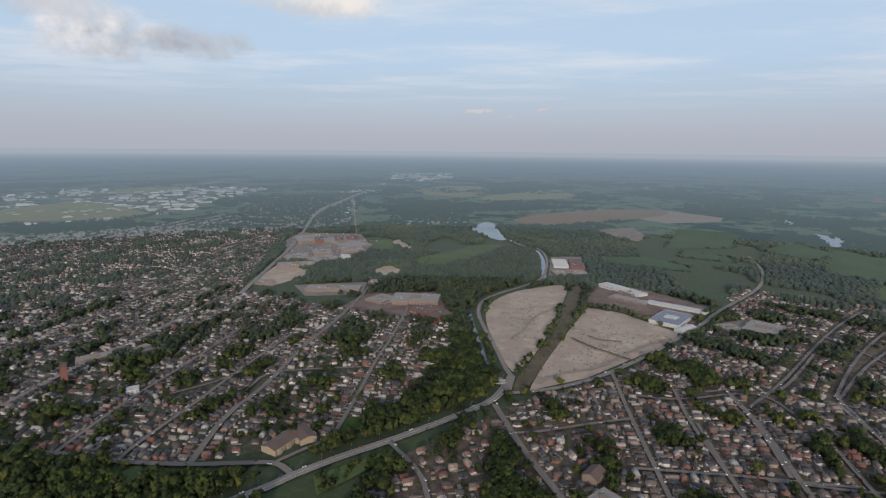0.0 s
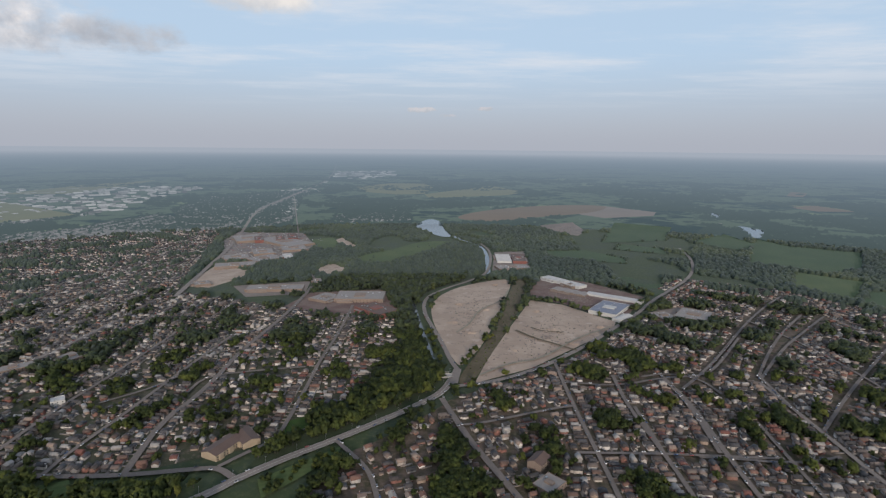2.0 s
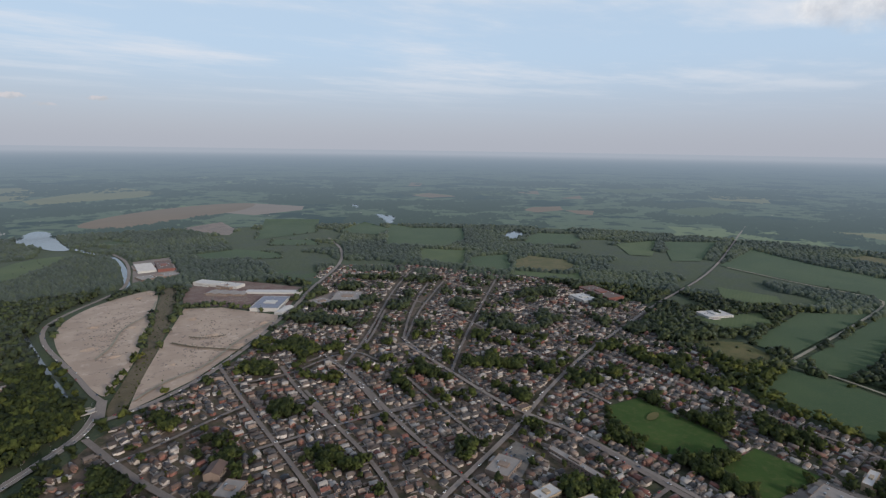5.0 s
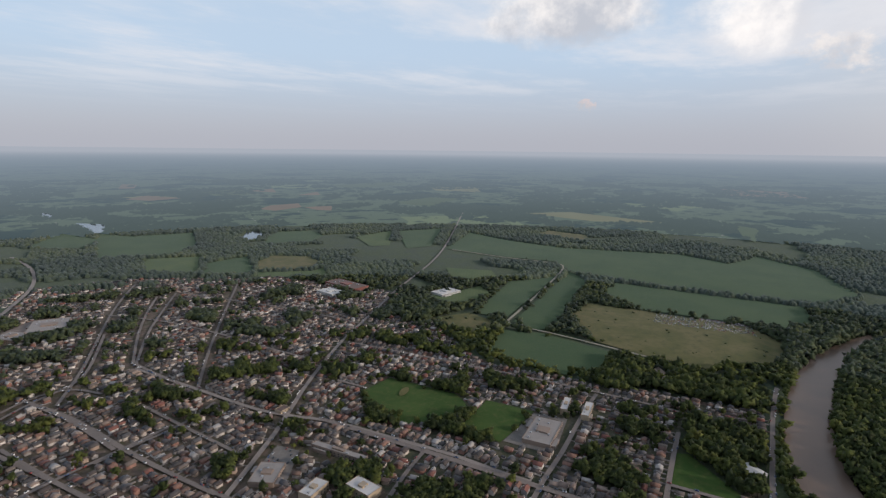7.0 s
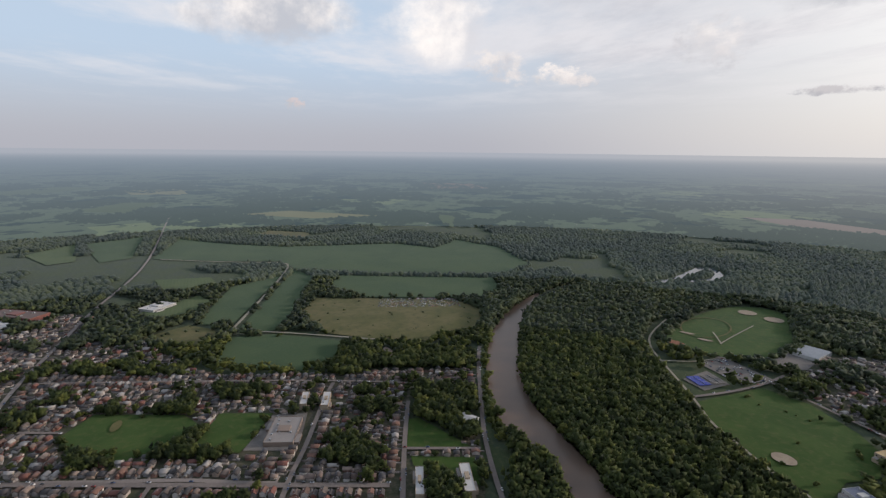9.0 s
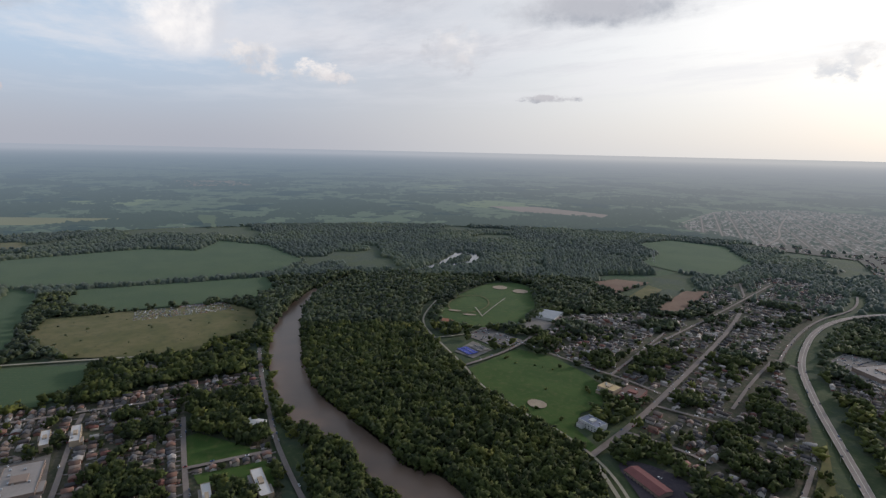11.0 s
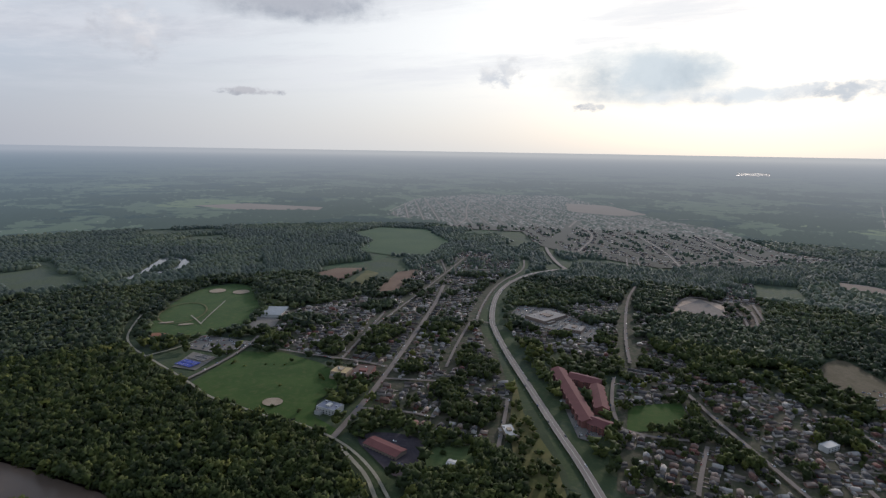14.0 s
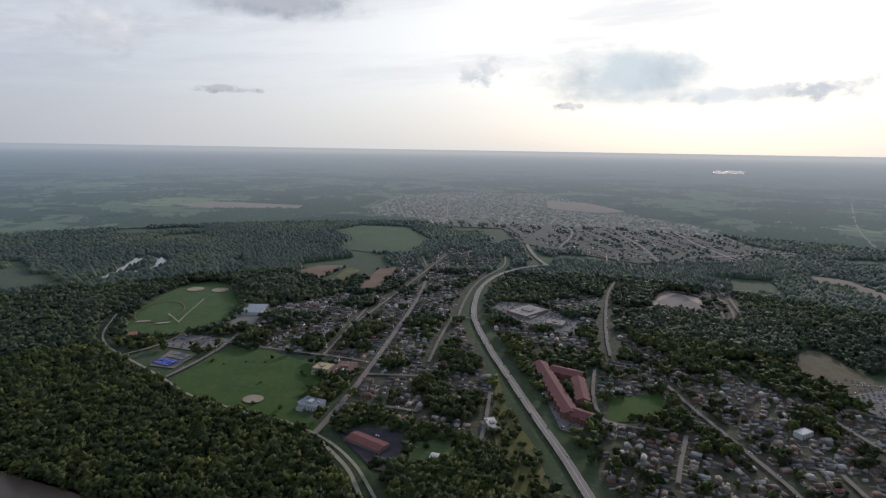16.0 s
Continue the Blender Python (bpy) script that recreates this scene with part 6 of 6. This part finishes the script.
def crown(count, size, seed, slim=1.0, base=0.22, solid=(OCTA, OCTF)):
    """Leaf clumps gathered in uneven lobes; one metre high and about one wide."""
    g = np.random.default_rng(seed)
    lobes = [(g.normal(0, 0.17), g.normal(0, 0.17), g.uniform(base + 0.2, 0.80), g.uniform(0.20, 0.34)) for _ in range(7)]
    V, F = [], []
    for i in range(count):
        lx, ly, lz, lr = lobes[i % 7]
        d = g.normal(size=3)
        d /= np.linalg.norm(d)
        c = np.array([lx * slim, ly * slim, lz]) + d * np.array([slim, slim, 0.85]) * lr * g.uniform(0.7, 1.08)
        spin = Euler(g.uniform(0, 6.28, 3).tolist()).to_matrix()
        q = solid[0] * size * g.uniform(0.65, 1.35) * g.uniform(0.6, 1.3, (len(solid[0]), 3))
        V.append(q @ np.array(spin).T * np.array([1, 1, 0.8]) + c)
        F.append(solid[1] + len(solid[0]) * i)
    return np.concatenate(V), np.concatenate(F)


def outward(V):
    """The way that a crown's surface faces at each point."""
    d = (V - np.array([0, 0, 0.42])) * np.array([1.0, 1.0, 1.2])
    return d / np.maximum(np.linalg.norm(d, axis=1), 1e-6)[:, None]


def trunk_shape(slim=1.0):
    p = [tube(0.030, 0.016, 0, 0.5)]
    for t in (0.4, 2.5, 4.6):
        v, f = tube(0.012, 0.005, 0.28, 0.62, 4, 0.16 * slim * math.cos(t), 0.16 * slim * math.sin(t))
        p.append((v, f))
    return join(*p)


def crowd_tree(count, size, seed, slim=1.0):
    V, F = crown(count, size, seed, slim, solid=(TETRA, TETF))
    if count < 30:
        return V, F, np.zeros(len(F), int), outward(V)
    tv, tf = triangles(*tube(0.03, 0.015, 0, 0.45, 3))
    return np.concatenate([V, tv]), np.concatenate([F, tf + len(V)]), np.concatenate([np.zeros(len(F), int), np.ones(len(tf), int)]), outward(np.concatenate([V, tv]))


def canopy(seed):
    """A far crown: an uneven, lumpy canopy of leaves, one metre high and wide, that faces mostly up."""
    g = np.random.default_rng(seed)
    V = []
    for count, r, z in ((6, 0.50, 0.10), (5, 0.36, 0.62)):
        for t in np.linspace(0, 2 * math.pi, count + 1)[:-1]:
            q = r * g.uniform(0.72, 1.28)
            V.append((q * math.cos(t + g.uniform(-0.3, 0.3)), q * math.sin(t + g.uniform(-0.3, 0.3)), z * g.uniform(0.75, 1.2)))
    V = np.array(V + [(g.normal(0, 0.06), g.normal(0, 0.06), 1.0)])
    F = [(i, (i + 1) % 6, 6 + i % 5) for i in range(6)] + [(6 + i, i + 1, 6 + (i + 1) % 5) for i in range(5)] + [(6 + i, 6 + (i + 1) % 5, 11) for i in range(5)]
    lie = outward(V) * 0.45 + np.array([0, 0, 0.75])
    return V, np.array(F), np.zeros(len(F), int), lie / np.linalg.norm(lie, axis=1)[:, None]


def sprinkle(P, gap, jitter=0.5):
    """Points about gap apart over a plan outline's box."""
    P = np.array(P)
    X, Y = np.meshgrid(np.arange(P[:, 0].min(), P[:, 0].max(), gap), np.arange(P[:, 1].min(), P[:, 1].max(), gap), indexing="ij")
    Q = np.stack([X.ravel(), Y.ravel()], -1)
    return Q + rng.uniform(-jitter, jitter, Q.shape) * gap


def in_view(Q):
    h = (np.degrees(np.arctan2(Q[:, 0], Q[:, 1])) + 48) % 360
    return (h < 248) & (np.hypot(Q[:, 0], Q[:, 1]) < FLAT - 10) & (np.hypot(Q[:, 0], Q[:, 1]) > 300)


trees = []  # x, y, height, spread, tint
for name, P in ZONES.items():
    if name in ("industry", "town"):
        continue
    wood = name.startswith("woods")
    Q = sprinkle(P, 8.6 if wood else 9.0)
    Q = Q[in_view(Q)]
    f = flags(Q)
    Q = Q[((f & (WOOD if wood else TOWN)) > 0) & ((f & (ROAD | OPEN | WET | BUILT | (0 if wood else WOOD))) == 0)]
    if not wood:
        groves = np.array([lush(x, y) for x, y in Q])
        base = 0.75 if name in ("houses_n", "houses_ne") else 0.62 if name in ("houses_w", "houses_d", "houses_e") else 0.34
        far = np.hypot(Q[:, 0], Q[:, 1]) > 1000
        Q = Q[rng.random(len(Q)) < np.clip(base + 0.25 * far * (name == "houses_w") + groves * 3.0, 0.10, 1.0) * (0.3 if name == "houses_far" else 1.0)]
    if not wood:  # crowns keep clear of streets and roofs
        tight = np.zeros(len(Q), bool)
        for dx, dy in ((4.5, 0), (-4.5, 0), (0, 4.5), (0, -4.5)):
            tight |= (flags(Q + (dx, dy)) & (ROAD | BUILT)) > 0
        Q = Q[~tight | (rng.random(len(Q)) < (0.55 if name in LEAFY else 0.25))]
    for x, y in Q:
        h = rng.uniform(12, 21) if wood else rng.uniform(6.0, 11.5) + 5.0 * (lush(x, y) > 0.1)
        bright = noise.noise((x * 0.02, y * 0.02, 8.0))
        trees.append((x, y, h, rng.uniform(0.85, 1.15) * (0.78 if wood else 0.85), np.clip((0.36 if wood else 0.30) + 0.30 * bright + rng.normal(0, 0.22), 0, 1)))
# scattered trees: mound, scrub strip, hedges along fields and lanes, river banks
for name, gap, odds, lo, hi in (("scrub_strip", 6, 0.4, 1.2, 3.0), ("mound", 16, 0.10, 4, 9), ("meadow_a", 15, 0.11, 1.5, 5), ("verge_b", 9, 0.65, 4, 11), ("verge", 9, 0.5, 4, 10), ("brownfield_east", 13, 0.08, 1.0, 2.8), ("brownfield_west", 14, 0.05, 1.0, 2.5), ("park_south", 20, 0.13, 3, 8), ("shed_green", 14, 0.3, 6, 12), ("meadow_d", 14, 0.2, 4, 9)):
    P = np.array(AREAS[name], float)
    keep = used.copy()
    used[:] = 0
    fill(P, WOOD)
    Q = sprinkle(P, gap)
    Q = Q[((flags(Q) & WOOD) > 0) & (rng.random(len(Q)) < odds)]
    used[:] = keep
    Q = Q[(flags(Q) & (ROAD | WET)) == 0]
    trees += [(x, y, rng.uniform(lo, hi), rng.uniform(0.8, 1.1), rng.uniform(0.1, 0.8)) for x, y in Q]
HEDGES = [(n, 0.75, 6, 13) for n in ("farm_f", "farm_g", "farm_j", "farm_i", "farm_c", "farm_d", "farm_e", "sports_field_a", "sports_field_b", "meadow_a", "meadow_c", "playing_field", "clay_field_a", "clay_field_b")]
for name, odds, lo, hi in HEDGES:
    P = AREAS[name]
    for x, y, a in along(P + P[:1], 7.0):
        if rng.random() < odds * (0.45 + 0.9 * noise.noise((x * 0.01, y * 0.01, 1.0))):
            q = (x + rng.normal(0, 3), y + rng.normal(0, 3))
            if not any(flags((q[0] + dx, q[1] + dy)) & (ROAD | WET | BUILT) for dx in (-8, 0, 8) for dy in (-8, 0, 8)):
                trees.append((*q, rng.uniform(lo, hi), rng.uniform(0.8, 1.1), rng.uniform(0.1, 0.6)))
for P in (west, east, WATER["canal"], WATER["canal2"], WATER["upstream"]):
    for off in (5, 10, 16) if P in (west, east) else (11, 17):
        for sgn in (1, -1):
            for x, y, a in along(smooth(P, 2), 7.0):
                q = (x - math.sin(a) * off * sgn + rng.normal(0, 2), y + math.cos(a) * off * sgn + rng.normal(0, 2))
                if not flags(q) & (ROAD | WET | BUILT | OPEN):
                    trees.append((*q, rng.uniform(4, 11), rng.uniform(0.8, 1.1), rng.uniform(0.2, 0.95)))
trees = np.array(trees)
trees = trees[in_view(trees[:, :2])]
trees = trees[np.argsort(np.hypot(trees[:, 0], trees[:, 1]))]
NEAR_TREES = 300
GREENS = ["dark green", "deep green", "mid green", "fresh green", "yellowish green"]
tree_kinds = []
for k in range(10):
    tint = (0.1, 0.25, 0.3, 0.4, 0.5, 0.2, 0.6, 0.35, 0.8, 0.15)[k]
    slim = (1.0, 0.9, 1.1, 0.75, 1.0)[k % 5]
    t = thing("tree", f"{GREENS[int(tint * 4.99)]} leafy broadleaf tree with an uneven crown", "tree", "broadleaf trees")
    part("trunk", mesh("trunk", *trunk_shape(slim), [BARK]), t)
    CV, CF = crown(95, 0.105, 40 + k, slim)
    part("crown", mesh("crown", CV, CF, [LEAVES], tint=np.repeat(np.clip(tint + np.random.default_rng(k).normal(0, 0.08, 95), 0, 1), 6), lie=outward(CV)), t)
    tree_kinds.append(t)
for i, (x, y, h, spread, tint) in enumerate(trees[:NEAR_TREES]):
    m = pose(x, y, 0, 0, 0, rng.uniform(0, 360)) @ Matrix.Diagonal((h * spread, h * spread, h, 1))
    if i < 10:
        tree_kinds[i].matrix_basis = m
    else:
        q = copy_thing(tree_kinds[rng.integers(10)], Matrix())
        q.matrix_basis = m
dist = np.hypot(trees[:, 0], trees[:, 1])
# leaf colour steps paler and bluer with distance, standing in for haze
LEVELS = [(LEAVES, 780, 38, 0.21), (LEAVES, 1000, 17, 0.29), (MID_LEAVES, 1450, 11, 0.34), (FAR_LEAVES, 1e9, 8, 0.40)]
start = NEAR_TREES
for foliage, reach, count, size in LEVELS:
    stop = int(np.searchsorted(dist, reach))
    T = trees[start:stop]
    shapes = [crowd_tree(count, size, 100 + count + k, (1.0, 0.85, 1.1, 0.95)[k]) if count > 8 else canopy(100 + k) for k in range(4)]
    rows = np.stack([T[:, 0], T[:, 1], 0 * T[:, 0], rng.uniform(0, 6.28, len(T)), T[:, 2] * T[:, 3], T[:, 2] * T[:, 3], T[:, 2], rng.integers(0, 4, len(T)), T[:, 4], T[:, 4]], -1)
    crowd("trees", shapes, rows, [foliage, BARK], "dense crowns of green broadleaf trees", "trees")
    start = stop
# woods of the open country
Q = sprinkle([(-FLAT, -FLAT), (FLAT, FLAT)], 13.0)
Q = Q[in_view(Q) & ((np.hypot(Q[:, 0], Q[:, 1]) > 650) | (Q[:, 1] < -330) & (Q[:, 0] < 420))]
Q = Q[flags(Q) == 0]
thick = np.array([noise.noise((x * 0.0022, y * 0.0022, 5.0)) + 0.5 * noise.noise((x * 0.008, y * 0.008, 2.0)) for x, y in Q])
Q = Q[thick > -0.20 - 0.10 * (Q[:, 1] < 0)]
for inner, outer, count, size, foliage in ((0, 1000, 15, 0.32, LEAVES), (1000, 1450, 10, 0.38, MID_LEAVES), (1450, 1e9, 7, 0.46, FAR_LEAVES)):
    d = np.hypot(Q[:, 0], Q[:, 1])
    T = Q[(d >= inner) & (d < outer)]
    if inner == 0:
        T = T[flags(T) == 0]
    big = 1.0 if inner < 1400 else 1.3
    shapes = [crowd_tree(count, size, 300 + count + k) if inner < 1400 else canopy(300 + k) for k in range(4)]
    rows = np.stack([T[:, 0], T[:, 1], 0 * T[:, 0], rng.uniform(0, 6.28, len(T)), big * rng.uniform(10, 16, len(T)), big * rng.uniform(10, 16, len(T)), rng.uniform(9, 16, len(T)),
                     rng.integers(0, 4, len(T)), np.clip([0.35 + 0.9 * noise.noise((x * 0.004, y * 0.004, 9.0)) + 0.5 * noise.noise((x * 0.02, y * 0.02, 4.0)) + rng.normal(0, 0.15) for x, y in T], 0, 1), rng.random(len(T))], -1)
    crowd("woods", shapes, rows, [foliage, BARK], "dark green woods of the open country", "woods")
# trees among the far houses
rows = []
for name, odds in (("houses_w", 0.62), ("houses_far", 0.20), ("suburb", 0.75), ("hamlet", 0.9)):
    Q = sprinkle(ZONES[name], 13.0)
    f, d = flags(Q), np.hypot(Q[:, 0], Q[:, 1])
    Q = Q[((f & TOWN) > 0) & ((f & (ROAD | OPEN | WET | BUILT)) == 0) & (d > FLAT - 10) & (d < REACH) & (rng.random(len(Q)) < odds)]
    rows += [(x, y, 0, rng.uniform(0, 6), *[rng.uniform(9, 15)] * 2, rng.uniform(7, 12), rng.integers(0, 4), rng.random(), 0.5) for x, y in Q]
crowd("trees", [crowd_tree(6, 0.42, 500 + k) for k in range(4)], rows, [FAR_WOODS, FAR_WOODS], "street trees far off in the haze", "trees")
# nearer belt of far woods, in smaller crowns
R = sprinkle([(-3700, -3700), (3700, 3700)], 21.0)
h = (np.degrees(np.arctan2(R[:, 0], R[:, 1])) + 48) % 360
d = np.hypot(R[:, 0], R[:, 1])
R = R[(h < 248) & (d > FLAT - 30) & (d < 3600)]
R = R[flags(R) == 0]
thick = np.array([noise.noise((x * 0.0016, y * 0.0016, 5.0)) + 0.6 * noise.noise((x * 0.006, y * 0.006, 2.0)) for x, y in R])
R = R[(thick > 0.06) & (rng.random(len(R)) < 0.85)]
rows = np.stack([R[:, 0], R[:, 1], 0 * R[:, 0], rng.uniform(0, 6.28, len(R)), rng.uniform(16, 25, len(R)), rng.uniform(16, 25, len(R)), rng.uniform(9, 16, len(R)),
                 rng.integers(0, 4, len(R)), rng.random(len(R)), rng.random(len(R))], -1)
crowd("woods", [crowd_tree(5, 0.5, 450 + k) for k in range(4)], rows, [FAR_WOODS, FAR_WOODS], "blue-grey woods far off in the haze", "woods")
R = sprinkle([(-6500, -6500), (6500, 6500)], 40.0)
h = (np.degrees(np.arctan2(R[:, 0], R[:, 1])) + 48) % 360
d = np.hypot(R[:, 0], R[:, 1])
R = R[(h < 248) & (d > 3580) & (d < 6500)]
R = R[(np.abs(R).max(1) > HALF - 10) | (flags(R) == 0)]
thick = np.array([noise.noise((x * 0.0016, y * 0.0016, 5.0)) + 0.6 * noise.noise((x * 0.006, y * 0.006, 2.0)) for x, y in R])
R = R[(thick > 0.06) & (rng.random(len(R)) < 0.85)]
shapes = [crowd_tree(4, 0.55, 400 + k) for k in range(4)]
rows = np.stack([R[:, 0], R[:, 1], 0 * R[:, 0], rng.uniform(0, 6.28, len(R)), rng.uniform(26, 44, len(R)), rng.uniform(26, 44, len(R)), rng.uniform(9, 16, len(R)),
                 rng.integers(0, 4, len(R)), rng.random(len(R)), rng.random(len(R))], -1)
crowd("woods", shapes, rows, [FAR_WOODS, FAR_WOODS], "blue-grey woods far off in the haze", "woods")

# ---- far works and town beyond the flat ground ----
BV, BF = triangles(*box(-0.5, 0.5, -0.5, 0.5, 0, 1))
for name, count, lo, hi, tall in (("industry", 420, 14, 70, 8), ("town", 110, 20, 80, 12), ("suburb", 160, 12, 30, 6)):
    P = np.array(ZONES[name], float)
    rows, lo2, hi2, gap = [], P.min(0), P.max(0), 60.0
    while len(rows) < count:
        x, y = rng.uniform(lo2, hi2)
        odd = 0
        for (x0, y0), (x1, y1) in zip(P, np.roll(P, -1, 0)):
            odd ^= (y0 > y) != (y1 > y) and x < (x1 - x0) * (y - y0) / (y1 - y0 or 1) + x0
        if odd and math.hypot(x, y) > FLAT + 20:
            rows.append((x, y, 0, 0.9 + rng.choice([0, math.pi / 2]), rng.uniform(lo, hi), rng.uniform(lo, hi) * 0.6, tall * rng.uniform(0.6, 1.3), 0, rng.random() * (0.4 if name.startswith("houses") else 1.0), 0.5))
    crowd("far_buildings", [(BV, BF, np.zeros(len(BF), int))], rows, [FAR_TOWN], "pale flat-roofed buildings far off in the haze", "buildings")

# ---- street lamps ----
pole = mesh("pole", *join(tube(0.10, 0.07, 0, 9.0), box(-0.05, 2.2, -0.05, 0.05, 8.9, 9.05)), [STEEL])
head = mesh("lamp_head", *box(1.7, 2.5, -0.18, 0.18, 8.78, 8.95), [CURB])
first = None
for name in ("greenway_road", "parkway"):
    for x, y, a in along(LINES[name], 38.0):
        m = pose(x - math.sin(a) * 9, y + math.cos(a) * 9, 0, 0, 0, math.degrees(a) - 90)
        if first is None:
            first = thing("street_lamp", "tall grey steel street lamp beside the road", "street lamp", "street lamps", m)
            part("pole", pole, first)
            part("lamp_head", head, first)
        else:
            copy_thing(first, m)

# power line tower on the far meadow
def strut(a, b, r=0.22):
    a, b = Vector(a), Vector(b)
    side = (b - a).cross(Vector((0.3, 0.2, 1))).normalized() * r
    out = (b - a).cross(side).normalized() * r
    return [tuple(q + o) for q in (a, b) for o in (side, out, -side, -out)], [(i, (i + 1) % 4, 4 + (i + 1) % 4, 4 + i) for i in range(4)]


tower = thing("power_line_tower", "tall grey steel lattice power line tower", "tower", "", pose(*SPOT["pylon"], 0, 0, 0, 20))
for sx, sy in ((1, 1), (1, -1), (-1, 1), (-1, -1)):
    part("leg", mesh("leg", *strut((4.5 * sx, 4.5 * sy, 0), (0.7 * sx, 0.7 * sy, 44)), [STEEL]), tower)
for z in (6, 12, 18, 24, 30, 36):
    w0, w1 = 4.5 - 3.8 * z / 44, 4.5 - 3.8 * (z + 6) / 44
    for s in (1, -1):
        part("brace", mesh("brace", *join(strut((-w0, s * w0, z), (w1, s * w1, z + 6), 0.12), strut((s * w0, -w0, z), (s * w1, w1, z + 6), 0.12)), [STEEL]), tower)
for z, half in ((30, 9), (36, 7.5), (42, 6)):
    part("cross_arm", mesh("cross_arm", *join(strut((-half, 0, z), (half, 0, z)), strut((-half, 0, z), (0, 0, z + 2.5), 0.12), strut((half, 0, z), (0, 0, z + 2.5), 0.12)), [STEEL]), tower)

# ---- cars ----
def car_shape():
    body = join(box(-2.2, 2.2, -0.88, 0.88, 0.35, 0.95))
    cab = ([(-1.4, -0.8, 0.95), (1.0, -0.8, 0.95), (1.0, 0.8, 0.95), (-1.4, 0.8, 0.95), (-0.9, -0.66, 1.48), (0.4, -0.66, 1.48), (0.4, 0.66, 1.48), (-0.9, 0.66, 1.48)],
           [(4, 5, 6, 7), (0, 1, 5, 4), (1, 2, 6, 5), (2, 3, 7, 6), (3, 0, 4, 7)])
    return body, cab


body, cab = car_shape()
spots = []
for name, P in LINES.items():
    if name in RURAL:
        continue
    for x, y, a in along(P, 9.0):
        if rng.random() < 0.28 and math.hypot(x, y) < 1300:
            s = rng.choice([-1, 1]) * (ROADS[name][0] / 2 - 1.2)
            spots.append((x - math.sin(a) * s, y + math.cos(a) * s, 2.75, a))
for name, a, gap, odds in (("car_park", 0.28, 6.5, 0.35), ("church_lot", 0.1, 7, 0.02), ("clinic_lot", 0.9, 7, 0.5), ("store_lot", 0.6, 7, 0.5), ("apartment_lot", 2.2, 6, 0.6), ("corner_lot", 0.4, 7, 0.35), ("school_yard", 0.1, 7, 0.15), ("mall_yard", 0.5, 8, 0.2), ("salvage_yard", 1.1, 5.5, 0.75)):
    P = np.array(AREAS[name], float)
    mid = P.mean(0)
    for x, y in sprinkle(P, gap, 0.45 if name == "salvage_yard" else 0.08):
        if flags((x, y)) & OPEN and not flags((x, y)) & BUILT and rng.random() < odds and np.all(np.hypot(*(P - (x, y)).T) > 3):
            spots.append((x, y, 1.2, a + (rng.uniform(0, 3) if name == "salvage_yard" else 0)))
spots.sort(key=lambda p: math.hypot(p[0], p[1]))
spots = [p for p in spots if in_view(np.array([p[:2]]))[0]]
wheel = mesh("wheel", *(lambda v, f: ([(p[0], p[2], p[1]) for p in v], f))(*tube(0.33, 0.33, -0.1, 0.1, 8)), [DARK_PAVING])
paints, kinds_car = ["white", "black", "dark grey", "silver", "red", "dark blue", "white"], []
for k in range(7):
    c = thing("car", f"parked {paints[k]} car beside the road", "car", "parked cars")
    part("body", mesh("body", *body, [CARS], tint=(k + 0.5) / 7), c)
    part("cabin", mesh("cabin", *cab, [GLASS]), c, "dark glazed cabin")
    for u in (-1.35, 1.35):
        for v in (-0.82, 0.82):
            part("wheel", wheel, c, at=(u, v, 0.33))
    kinds_car.append(c)
for i, (x, y, z, a) in enumerate(spots[:120]):
    m = pose(x, y, z, 0, 0, math.degrees(a))
    if i < 7:
        kinds_car[i].matrix_basis = m
    else:
        copy_thing(kinds_car[rng.integers(7)], m)
CV, CF = triangles(*join(body, cab))
CAR = (CV, CF, (np.arange(len(CF)) >= 12).astype(int))
crowd("cars", [CAR], [(x, y, z, a, 1, 1, 1, 0, rng.random(), 0) for x, y, z, a in spots[120:]], [CARS, GLASS], "small parked cars along streets and in lots", "cars")
